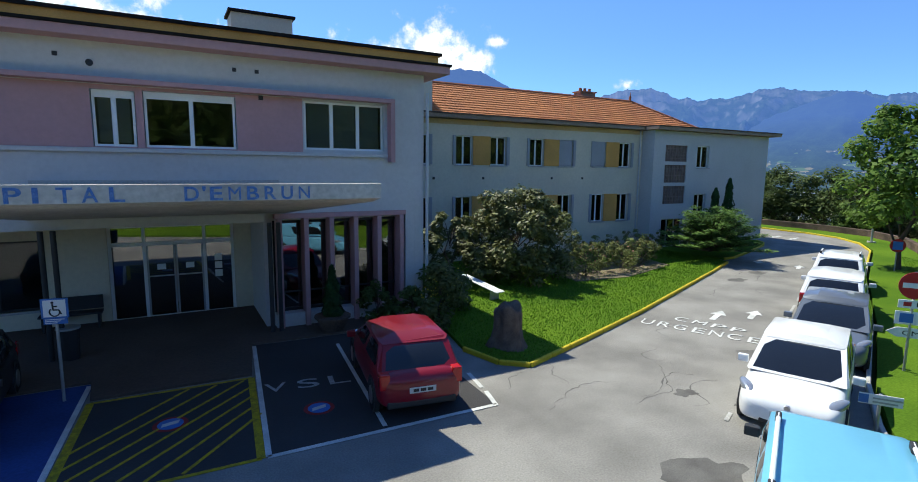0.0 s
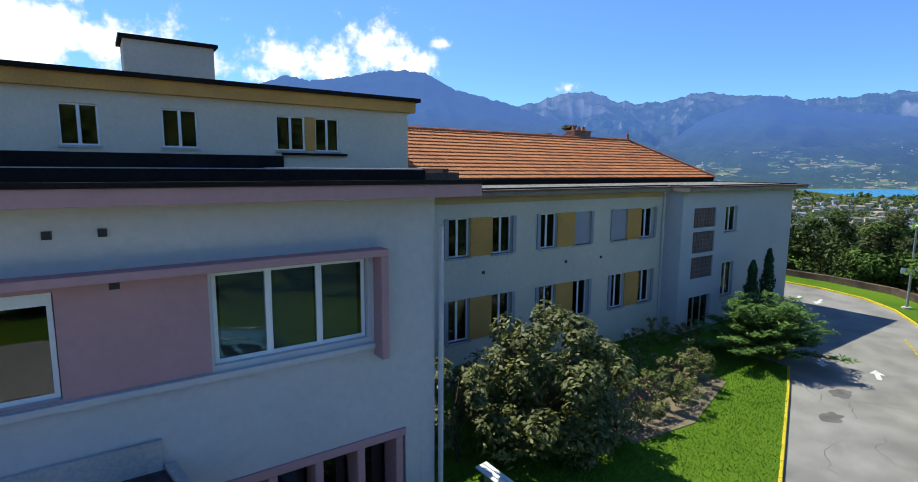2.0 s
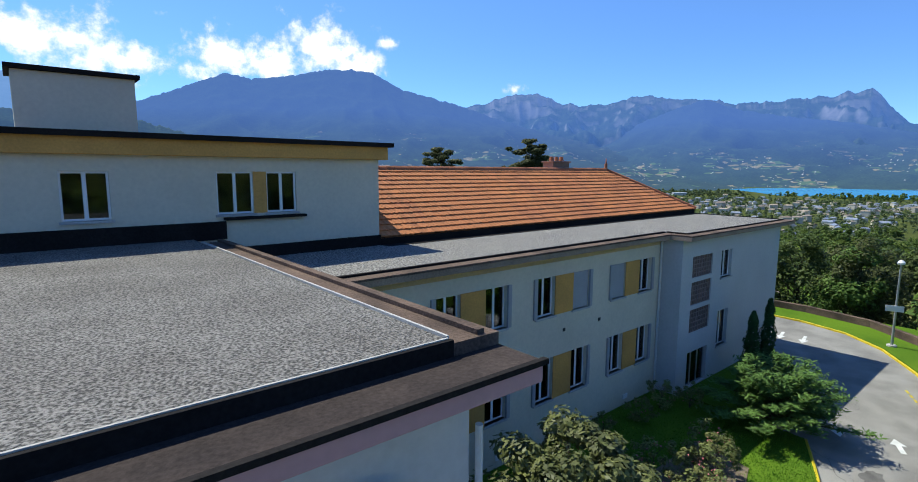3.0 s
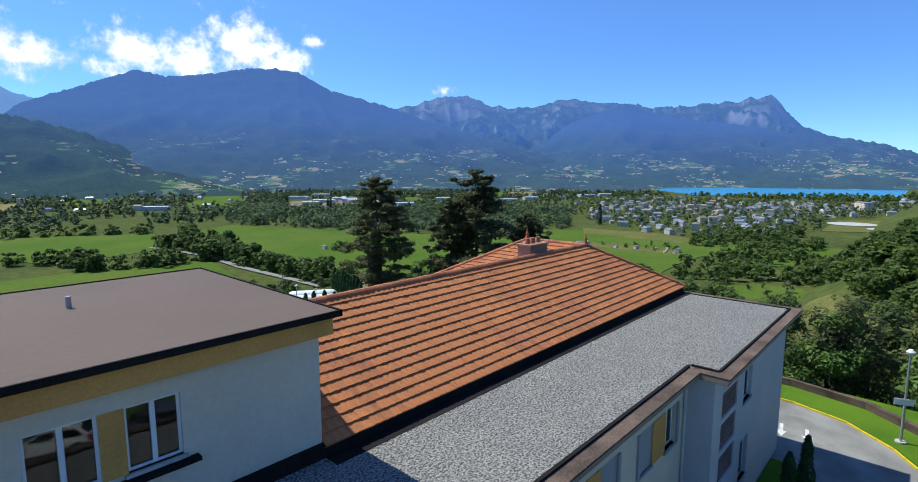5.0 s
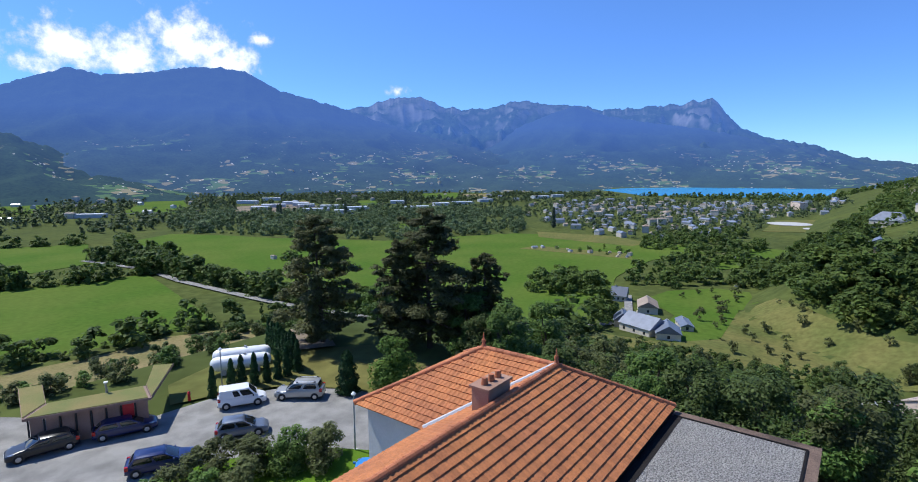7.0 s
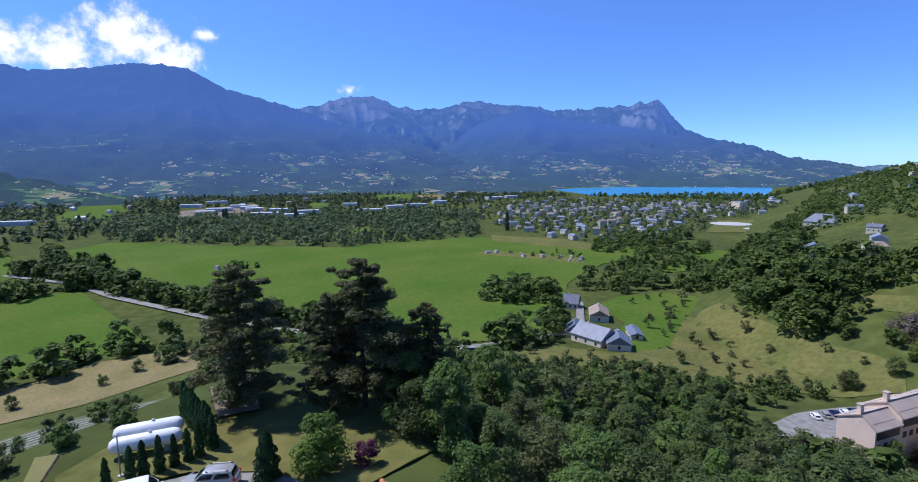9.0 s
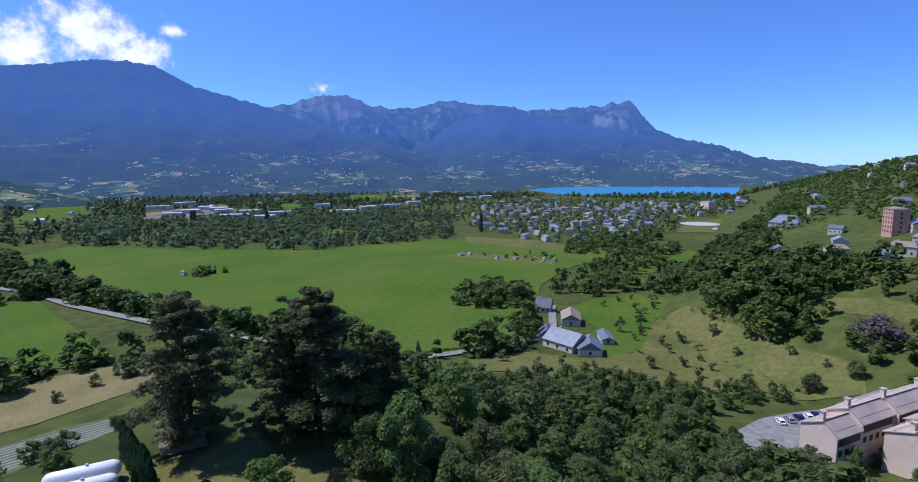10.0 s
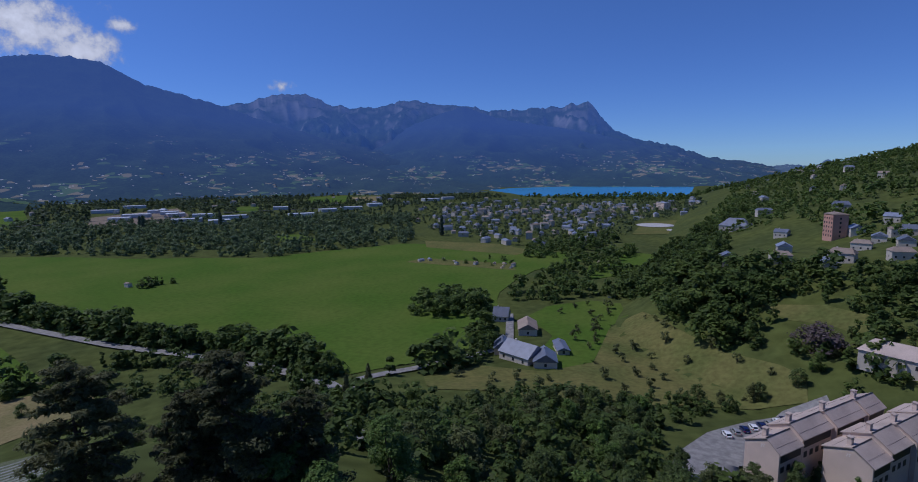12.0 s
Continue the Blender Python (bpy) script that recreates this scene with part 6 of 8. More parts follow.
# ---- vehicles ----
for nm, col in (("white", (0.78, 0.78, 0.77)), ("red", (0.21, 0.004, 0.014)), ("grey", (0.17, 0.19, 0.22)), ("sky", (0.16, 0.44, 0.62)), ("navy", (0.010, 0.018, 0.085)),
                ("silver", (0.42, 0.41, 0.38)), ("black", (0.012, 0.012, 0.015)), ("bright", (0.05, 0.24, 0.60))):
    M["car_" + nm] = surface("car_paint_" + nm, col, 0.04, 2, 0.32, 0.0, metal=0.35 if nm in ("grey", "silver") else 0.0, coat=0.5)
M["rubber"] = surface("rubber", (0.02, 0.02, 0.02), 0.3, 6, 0.85, 0.2)
M["alloy"] = surface("alloy", (0.5, 0.5, 0.52), 0.1, 6, 0.35, 0.05, metal=0.9)
M["lamp_red"] = surface("red_lens", (0.45, 0.01, 0.01), 0.1, 9, 0.15, 0.0, coat=0.6)
M["lamp_clear"] = surface("clear_lens", (0.45, 0.47, 0.5), 0.25, 12, 0.1, 0.0, metal=0.5, coat=1.0)
M["car_glass"] = surface("car_glass", (0.012, 0.014, 0.016), 0.1, 3, 0.04, 0.0, spec=0.8)
M["plate"] = surface("plate", (0.6, 0.6, 0.58), 0.05, 9, 0.5, 0.0)
M["plastic"] = surface("black_plastic", (0.03, 0.03, 0.032), 0.2, 5, 0.6, 0.1)


def car(label, paint, length=4.0, width=1.72, height=1.48, kind="hatch", group="parked cars", rails=False, dark_trim=False):
    """A parked car that points along +x: lofted body, glazed cabin, wheels, lamps, mirrors."""
    root = thing("car", label, "car", group)
    L, w, H = length / 2, width / 2, height
    belt = {"van": 1.08, "suv": 1.05}.get(kind, 0.92) * (0.98 if H < 1.46 else 1.0)
    nose = {"van": 0.66, "suv": 0.74}.get(kind, 0.64)
    cowl = {"van": 0.92, "hatch": 0.80, "estate": 0.86, "suv": 0.78}[kind]
    cowl_x = L - {"van": 0.85, "hatch": 1.0, "estate": 1.25, "suv": 1.15}[kind]
    st = [(L + 0.05, 0.30, nose - 0.10, 0.66), (L - 0.02, 0.22, nose + 0.02, 0.84), (L - 0.26, 0.20, nose + 0.12, 0.96), (L - 0.62, 0.20, (nose + cowl) / 2 + 0.08, 0.98), (cowl_x, 0.20, cowl + 0.08, 1.0),
          (cowl_x - 0.45, 0.20, belt, 1.0), (0, 0.20, belt, 1.0), (-L + 1.0, 0.20, belt + 0.02, 1.0), (-L + 0.45, 0.22, belt + 0.04, 0.985), (-L + 0.10, 0.26, belt + 0.02, 0.95), (-L - 0.04, 0.32, belt - 0.14, 0.86)]
    bm = bmesh.new()
    prev = None
    for x, zb, zt, k in st:
        h = zt - zb
        sec = [(0.84, 0.0), (0.97, 0.10), (1.0, 0.30), (1.0, 0.55), (0.985, 0.78), (0.93, 0.93), (0.82, 1.0), (0.45, 1.025), (0, 1.035)]
        ring = [bm.verts.new((x, s * k * w, zb + z * h)) for s, z in sec]
        ring += [bm.verts.new((x, -s * k * w, zb + z * h)) for s, z in sec[-2::-1]]
        if prev:
            for a in range(len(ring) - 1):
                bm.faces.new((prev[a], prev[a + 1], ring[a + 1], ring[a]))
            bm.faces.new((prev[-1], prev[0], ring[0], ring[-1]))
        else:
            bm.faces.new(ring)
        prev = ring
    bm.faces.new(prev[::-1])
    body = part("body", bm, paint, root, smooth=True)
    sub = body.modifiers.new("round", "SUBSURF")
    sub.levels = sub.render_levels = 2
    # cabin
    rx = {"van": -L + 0.10, "hatch": -L + 0.14, "estate": -L + 0.18, "suv": -L + 0.20}[kind]
    fx, tx = cowl_x + 0.08, cowl_x - {"van": 0.62, "hatch": 0.85, "estate": 0.85, "suv": 0.68}[kind]
    bx = rx + {"van": 0.10, "hatch": 0.48, "estate": 0.42, "suv": 0.25}[kind]
    tw = 0.83 if kind != "van" else 0.87
    low = [(fx, 0.93), (fx - 0.12, 0.975), (rx + 0.12, 0.97), (rx, 0.90)]
    high = [(tx, 0.77), (tx - 0.09, tw - 0.01), (bx + 0.07, tw - 0.01), (bx, 0.74)]

    def ring_at(pts, z):
        return [(x, s * w, z) for x, s in pts] + [(x, -s * w, z) for x, s in pts[::-1]]
    a = ring_at(low, belt - 0.03)
    drop = (0.05, 0.05, 0.05, 0.05) if kind == "van" else (0.12, 0.07, 0.07, 0.13)
    b = [(x, y, H - d) for (x, y, z), d in zip(ring_at(high, 0), drop + drop[::-1])]
    bm = bmesh.new()
    va, vb = [bm.verts.new(p) for p in a], [bm.verts.new(p) for p in b]
    for i in range(8):
        bm.faces.new((va[i], va[(i + 1) % 8], vb[(i + 1) % 8], vb[i]))
    bm.faces.new(vb)
    part("cabin", bm, paint, root)

    def pane(i, u0, u1, v0, v1, bulge, name="window_glass"):
        """A slightly domed pane set on side i of the cabin; u runs along the belt, v up."""
        p0, p1, q1, q0 = (Vector(k) for k in (a[i], a[(i + 1) % 8], b[(i + 1) % 8], b[i]))
        nrm = (p1 - p0).cross(q0 - p0).normalized()
        mid_c = (p0 + p1 + q0 + q1) / 4
        if nrm.dot(Vector((mid_c.x * 0.5, mid_c.y, 0.1))) < 0:
            nrm = -nrm
        nu, nv = 7, 4
        bm = bmesh.new()
        g = []
        for jv in range(nv + 1):
            for iu in range(nu + 1):
                fu, fv = iu / nu, jv / nv
                u, v = u0 + (u1 - u0) * fu, v0 + (v1 - v0) * fv
                rim = iu in (0, nu) or jv in (0, nv)
                off = -0.004 if rim else 0.008 + bulge * (1 - (2 * fu - 1) ** 2)
                g.append(bm.verts.new(p0.lerp(p1, u).lerp(q0.lerp(q1, u), v) + nrm * off))
        for jv in range(nv):
            for iu in range(nu):
                k = jv * (nu + 1) + iu
                bm.faces.new((g[k], g[k + 1], g[k + nu + 2], g[k + nu + 1]))
        part(name, bm, M["car_glass"], root, "dark tinted car glass", smooth=True)
    pane(7, 0.015, 0.985, 0.04, 0.97, 0.03, "windscreen")
    pane(3, 0.03, 0.97, 0.12, 0.93, 0.03, "rear_window")
    for i, flip in ((1, False), (5, True)):
        cuts = ((-0.03, 0.44), (0.48, 0.97)) if kind != "van" else ((-0.03, 0.36), (0.40, 0.60))
        for u0, u1 in cuts:
            if flip:
                u0, u1 = 1 - u1, 1 - u0
            pane(i, max(u0, 0.01), min(u1, 0.99), 0.08, 0.90, 0.006)
    bm = bmesh.new()
    lo = [bm.verts.new((x, y, H - 0.005 - d)) for (x, y, z), d in zip(ring_at([(x + (0.03 if x > 0 else -0.03), k + 0.012) for x, k in high], 0), drop + drop[::-1])]
    hi = [bm.verts.new((x * 0.95, y * 0.93, H + 0.035 - d)) for (x, y, z), d in zip(ring_at(high, 0), drop + drop[::-1])]
    mid = [bm.verts.new((x * 0.8, y * 0.55, H + 0.012)) for x, y, z in ring_at(high, 0)]
    for r0, r1 in ((lo, hi), (hi, mid)):
        for i in range(8):
            bm.faces.new((r0[i], r0[(i + 1) % 8], r1[(i + 1) % 8], r1[i]))
    bm.faces.new(mid)
    part("roof", bm, paint, root, smooth=True)
    for sgn in (-1, 1):
        mr = soft(boxes((fx - 0.42, fx - 0.30, sgn * w * 1.0 if sgn > 0 else -w - 0.2, w + 0.2 if sgn > 0 else -w, belt - 0.02, belt + 0.13)), 0.03, 2)
        part("mirror", mr, M["plastic"] if dark_trim else paint, root)
        hl = bmesh.new()
        bmesh.ops.create_icosphere(hl, subdivisions=3, radius=1.0, matrix=Matrix.Translation((L - 0.34, sgn * w * 0.775, nose + 0.055)) @ Matrix.Rotation(-sgn * 0.62, 4, "Z") @ Matrix.Rotation(0.30, 4, "Y") @ Matrix.Diagonal((0.34, 0.115, 0.085, 1)))
        part("headlight", hl, M["lamp_clear"], root, smooth=True)
        zt = belt - 0.02
        tl = soft(boxes((-L + 0.02, -L + 0.28, sgn * w * 0.72 if sgn > 0 else -w * 0.96, w * 0.96 if sgn > 0 else -w * 0.72, zt - 0.26, zt + 0.05)), 0.04, 2)
        part("tail_light", tl, M["lamp_red"], root)
        for x in (L - 0.78, -L + 0.72):
            wheel = part("wheel", cyl(bmesh.new(), (x, sgn * (w - 0.19), 0.31), (x, sgn * (w + 0.012), 0.31), 0.31, 0.30, 20), M["rubber"], root, "black tyre", True)
            part("rim", cyl(bmesh.new(), (x, sgn * (w + 0.0), 0.31), (x, sgn * (w + 0.022), 0.31), 0.21, 0.17, 14), M["alloy"], wheel, "grey metal rim")
            part("arch", cyl(bmesh.new(), (x, sgn * (w - 0.1), 0.33), (x, sgn * (w + 0.004), 0.33), 0.37, 0.37, 20), M["plastic"], root, "dark wheel arch")
        if rails:
            bm = cyl(bmesh.new(), (tx - 0.35, sgn * tw * w * 0.88, H + 0.06), (bx + 0.25, sgn * tw * w * 0.88, H + 0.06), 0.028, 0.028, 8)
            rail = part("roof_rail", bm, M["white"], root, "pale metal roof rail")
            for x in (tx - 0.40, bx + 0.25):
                part("rail_foot", soft(boxes((x - 0.08, x + 0.10, sgn * tw * w * 0.88 - 0.035, sgn * tw * w * 0.88 + 0.035, H - 0.01, H + 0.085)), 0.015, 1), M["plastic"], rail)
    part("bumper", soft(boxes((L - 0.16, L + 0.035, -w * 0.5, w * 0.5, 0.25, 0.37)), 0.03, 2), M["plastic"], root, "dark front grille")
    part("grille", soft(boxes((L - 0.12, L + 0.03, -w * 0.42, w * 0.42, nose - 0.11, nose - 0.075)), 0.012, 1), M["plastic"], root, "slim dark upper grille")
    part("bumper", soft(boxes((-L - 0.02, -L + 0.16, -w * 0.8, w * 0.8, 0.28, 0.42)), 0.04, 2), M["plastic"], root, "dark rear bumper trim")
    for x0, z in ((-L - 0.045, belt - 0.36), (L + 0.035, 0.40)):
        pl = part("number_plate", boxes((x0, x0 + 0.02, -0.26, 0.26, z, z + 0.11)), M["plate"], root)
        for i in range(3):
            part("plate_bar", boxes((x0 - 0.003 if x0 < 0 else x0 + 0.02, x0 if x0 < 0 else x0 + 0.023, -0.2 + i * 0.14, -0.09 + i * 0.14, z + 0.025, z + 0.085)), M["dark"], pl)
    part("badge", cyl(bmesh.new(), (L - 0.02, 0, nose - 0.02), (L + 0.03, 0, nose - 0.03), 0.05, 0.05, 10), M["alloy"], root)
    return root


KERB_TURN = math.degrees(math.atan2(2.15, 5.2))
for args, x, y, z, turn in (
    (("white hatchback facing down the road", M["car_white"], 4.03, 1.72, 1.49, "hatch"), 11.3, 5.67, 0, KERB_TURN + 180),
    (("grey-blue hatchback parked behind a white one", M["car_grey"], 4.03, 1.72, 1.48, "hatch"), 15.55, 7.15, 0, KERB_TURN + 180),
    (("white crossover with black trim, rear to the forecourt", M["car_white"], 4.12, 1.77, 1.56, "hatch"), 19.75, 9.1, 0, KERB_TURN),
    (("white estate car with roof rails at the bend", M["car_white"], 4.3, 1.75, 1.52, "estate", "parked cars", True), 24.7, 11.3, 0, KERB_TURN),
    (("light blue high-roofed van with pale roof rails", M["car_sky"], 4.1, 1.72, 1.68, "van", "parked cars", True, True), 6.75, 2.85, 0, 28),
    (("red hatchback in the marked bay by the entrance", M["car_red"], 3.95, 1.70, 1.48, "hatch"), 4.35, 10.6, 0, 81),
    (("black car parked in the blue bay", M["car_black"], 4.1, 1.72, 1.45, "hatch"), -3.8, 12.3, 0, -88),
    (("white panel van in the rear yard", M["car_white"], 4.2, 1.8, 1.82, "van", "cars in the yard", False, True), 37.3, 65.9, -3, -29),
    (("silver estate car with roof rails in the rear yard", M["car_silver"], 4.6, 1.8, 1.70, "suv", "cars in the yard", True), 41.6, 62.9, -3, 129),
    (("dark blue estate car beside the grass", M["car_navy"], 4.7, 1.8, 1.47, "estate", "cars in the yard"), 27.9, 60.6, -3, -27),
    (("dark blue saloon before the hut", M["car_navy"], 4.6, 1.8, 1.44, "hatch", "cars in the yard"), 28.4, 68.6, -3, -22),
    (("black estate car before the hut", M["car_black"], 4.6, 1.8, 1.46, "estate", "cars in the yard"), 23.2, 70.3, -3, 168),
    (("pale blue small car in the yard", M["car_sky"], 3.7, 1.65, 1.5, "hatch", "cars in the yard"), 23.0, 58.6, -3, 63),
    (("dark car half hidden by bushes", M["car_grey"], 4.1, 1.74, 1.5, "hatch", "cars in the yard"), 34.2, 60.6, -3, -32),
    (("black car at the edge of the yard", M["car_black"], 4.3, 1.76, 1.46, "hatch", "cars in the yard"), 19.0, 76.6, -3, 150),
    (("white car behind the third storey", M["car_white"], 4.1, 1.74, 1.48, "hatch", "cars in the yard"), 19.2, 57.6, -3, -30),
    (("bright blue car behind the end wing", M["car_bright"], 4.0, 1.72, 1.48, "hatch", "cars in the yard"), 35.8, 47.2, -3, 40),
):
    ob = car(*args)
    ob.matrix_basis = pose(x, y, z if z == 0 else land(x, y) + 0.14, 0, 0, turn)
small = [car(lab, M[p], 4.1, 1.74, 1.5, "hatch", "cars in the lower car park") for lab, p in (("white car in the lower car park", "car_white"), ("grey car in the lower car park", "car_silver"), ("dark car in the lower car park", "car_navy"))]
for i in range(8):
    x, y = 180.5 + i * 3.7, 14.2 - i * 2.35
    m = pose(x, y, land(x, y) + 0.55, 0, 0, 20)
    if i < 3:
        small[i].matrix_basis = m
    else:
        copy_thing(small[(i * 2) % 3], m)

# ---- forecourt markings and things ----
# darker bay asphalt, with the canopy and building shade put into its colour
M["shade_asphalt"] = surface("shade_asphalt", (0.048, 0.046, 0.047), 0.3, 1.0, 0.92, 0.4, grain=40)
M["worn_yellow"] = surface("worn_yellow_paint", (0.50, 0.36, 0.01), 0.5, 4, 0.85, 0.2, col2=(0.26, 0.19, 0.02), big=2)
M["worn_white"] = surface("worn_white_paint", (0.46, 0.45, 0.43), 0.5, 6, 0.9, 0.2, col2=(0.29, 0.28, 0.26), big=1.2)
M["ring_red"] = surface("ring_red", (0.30, 0.03, 0.03), 0.4, 6, 0.85, 0.1)
M["paving"] = surface("paving", (0.115, 0.082, 0.062), 0.25, 1.5, 0.9, 0.3)
M["bay_blue"] = surface("bay_blue", (0.02, 0.06, 0.22), 0.3, 2, 0.85, 0.2)


def slab(name, pts, material, label, z0=0.002, z1=0.008, category="marking"):
    return structure(name, prism(bmesh.new(), pts, z0, z1), material, label, category)


def stripe(name, p, q, w, material, label, z=0.014):
    (x0, y0), (x1, y1) = p, q
    d = math.hypot(x1 - x0, y1 - y0)
    tx, ty = (x1 - x0) / d, (y1 - y0) / d
    nx, ny = -ty * w / 2, tx * w / 2
    return slab(name, [(x0 + nx, y0 + ny), (x0 - nx, y0 - ny), (x1 - nx, y1 - ny), (x1 + nx, y1 + ny)], material, label, z - 0.005, z)


slab("pavement", [(-26, 13.45), (-1.7, 13.45), (-1.62, 12.42), (1.46, 12.34), (1.74, 14.52), (6.0, 14.36), (7.3, 14.3), (7.3, 15.5), (6.9, 18.58), (-26, 18.58)], M["paving"], "brownish paved entrance apron", 0.001, 0.06, "pavement")
slab("trim_bay", [(1.2, 8.6), (5.65, 8.55), (5.9, 14.3), (1.75, 14.48)], M["shade_asphalt"], "dark asphalt of the ambulance bays, shade put into its colour")
slab("trim_hatched", [(-1.85, 8.6), (1.2, 8.6), (1.45, 12.25), (-1.6, 12.35)], M["shade_asphalt"], "dark asphalt of the hatched bay, shade put into its colour")
slab("trim_blue_bay", [(-5.2, 8.2), (-1.95, 8.6), (-1.65, 13.4), (-5.2, 13.4)], M["bay_blue"], "blue painted disabled bay")
for i, (p, q, c, w) in enumerate((((1.78, 14.4), (1.22, 8.6), "roadwhite", 0.10), ((1.2, 8.6), (5.65, 8.5), "roadwhite", 0.10), ((3.8, 13.6), (3.3, 8.7), "roadwhite", 0.09), ((5.62, 8.5), (5.78, 9.15), "roadwhite", 0.1),
                                   ((5.8, 9.35), (5.95, 10.2), "roadwhite", 0.1), ((-1.72, 13.3), (-1.98, 8.6), "roadwhite", 0.1), ((-1.6, 12.3), (-1.85, 8.6), "worn_yellow", 0.14), ((1.42, 12.2), (1.1, 8.6), "worn_yellow", 0.14),
                                   ((-1.6, 12.28), (1.42, 12.2), "worn_yellow", 0.08), ((-1.85, 8.65), (1.1, 8.6), "worn_yellow", 0.08))):
    stripe("trim_line", p, q, w, M[c], "painted parking line")
for i in range(7):
    x = -1.75 + i * 0.55
    a, b = (max(-1.72, x - 1.6), 8.7 + max(0, (-1.72 - (x - 1.6)) * 0.9)), (min(1.35, x + 1.9), 0)
    k = (b[0] - a[0])
    stripe("trim_line", a, (b[0], min(12.2, a[1] + k * 0.85 + 0.4)), 0.06, M["worn_yellow"], "yellow hatching line", 0.016)
for x, y in ((2.4, 10.0), (-0.2, 10.6)):
    structure("trim_disc", cyl(bmesh.new(), (x, y, 0.006), (x, y, 0.018), 0.22, 0.22, 20), M["blue"], "blue painted disc on the ground", "marking")
    structure("trim_ring", cyl(bmesh.new(), (x, y, 0.004), (x, y, 0.012), 0.3, 0.3, 24), M["ring_red"], "red painted ring round the blue disc", "marking")
    structure("trim_bar", prism(bmesh.new(), [(x - 0.16, y - 0.10), (x + 0.13, y - 0.03), (x + 0.16, y + 0.10), (x - 0.13, y + 0.03)], 0.019, 0.022), M["roadwhite"], "white bar across the painted disc", "marking")


def road_text(text, p, q, deep, label, paint="roadwhite"):
    """Painted letters from p to q, as tall as deep along the road."""
    (x0, y0), (x1, y1) = p, q
    d = math.hypot(x1 - x0, y1 - y0)
    a = math.atan2(y1 - y0, x1 - x0)
    n = len(text)
    holder = thing("road_lettering", label, "marking", kind="structure", at=pose(x0, y0, 0.016, 0, 0, math.degrees(a)))
    for i, ch in enumerate(text):
        ob = lettering(ch, 1.0, pose(d * i / n, 0, 0), M[paint], holder, "letter", 0.002, d / n * 0.72)
        ob.matrix_basis = Matrix.Translation((d * i / n, 0, 0)) @ Matrix.Diagonal((1, deep / 0.73, 1, 1))


road_text("URGENCES", (12.78, 11.32), (14.48, 7.72), 0.6, "white letters painted on the road")
road_text("CMPP", (14.02, 11.05), (14.78, 9.0), 0.5, "white letters painted on the road")
road_text("VSL", (1.55, 11.2), (3.45, 10.95), 0.5, "worn white letters painted in the bay", "worn_white")


def arrow(x, y, turn, length, label="white arrow painted on the road"):
    pts = [(0, -0.09), (length * 0.55, -0.09), (length * 0.55, -0.26), (length, 0), (length * 0.55, 0.26), (length * 0.55, 0.09), (0, 0.09)]
    c, sn = math.cos(radians(turn)), math.sin(radians(turn))
    slab("trim_arrow", [(x + px * c - py * sn, y + px * sn + py * c) for px, py in pts], M["roadwhite"], label, 0.008, 0.014)


arrow(15.2, 10.45, 22, 1.4)
arrow(16.4, 9.95, 22, 1.3)
arrow(27.1, 14.25, 24, 1.2)
arrow(27.9, 16.6, 204, 1.2)
arrow(39.9, 22.4, 190, 1.7)
arrow(40.0, 21.2, 190, 1.7)
for i in range(10):
    k = i / 10
    stripe("trim_line", (29.5 + 5 * k, 13.2 + 2.3 * k), (29.85 + 5 * k, 13.36 + 2.3 * k), 0.1, M["yellow"], "broken yellow edge line")
for x0, x1 in ((9.2, 9.6), (12.0, 12.6), (15, 15.8), (16.1, 17.9), (18.3, 19.6), (20.4, 21.6), (22.3, 23.2)):
    stripe("trim_line", (x0, x0 * 0.425 + 0.55 + 1.4), (x1, x1 * 0.425 + 0.55 + 1.4), 0.08, M["worn_white"], "worn white parking line")

# cracks and tar patches in the asphalt
M["crack"] = surface("crack_tar", (0.145, 0.137, 0.127), 0.4, 6, 0.9, 0.3)


def crack(x, y, turn, length, w=0.02):
    """A wandering crack, as a thin ribbon of tar."""
    bm = bmesh.new()
    a, prev = turn, None
    n = int(length / 0.14)
    for i in range(n + 1):
        half_w = w * rnd.uniform(0.3, 1.2) * (1 - abs(2 * i / n - 1) * 0.8)
        cur = [bm.verts.new((x - math.sin(a) * k * half_w, y + math.cos(a) * k * half_w, 0.004)) for k in (-1, 1)]
        if prev:
            bm.faces.new((prev[0], prev[1], cur[1], cur[0]))
        prev = cur
        a = turn + (a - turn) * 0.7 + rnd.normal() * 0.5
        x, y = x + math.cos(a) * 0.14, y + math.sin(a) * 0.14
    structure("road_crack", bm, M["crack"], "dark crack in the asphalt", "road")


for x, y, a, ln in ((8.2, 7.2, 0.5, 3.6), (8.6, 7.4, 0.3, 2.6), (10.4, 8.5, 0.7, 2.2), (9.2, 6.6, 0.2, 2.4), (12.2, 9.9, 0.4, 2.0), (6.4, 7.8, -0.2, 2.6), (14, 9.4, 0.5, 2.4), (18, 12.2, 0.3, 3.0), (22, 13.6, 0.2, 2.8),
                    (23.2, 14.9, 0.6, 2.0), (24.0, 14.0, -0.4, 2.0), (24.6, 15.4, 1.2, 1.6), (22.6, 14.6, 1.0, 1.5), (20, 11.4, 0.4, 2.4), (30, 16.4, 0.4, 2.0), (6.2, 9.0, 0.6, 1.4), (7.6, 8.6, 0.9, 1.6)):
    crack(x, y, a, ln)
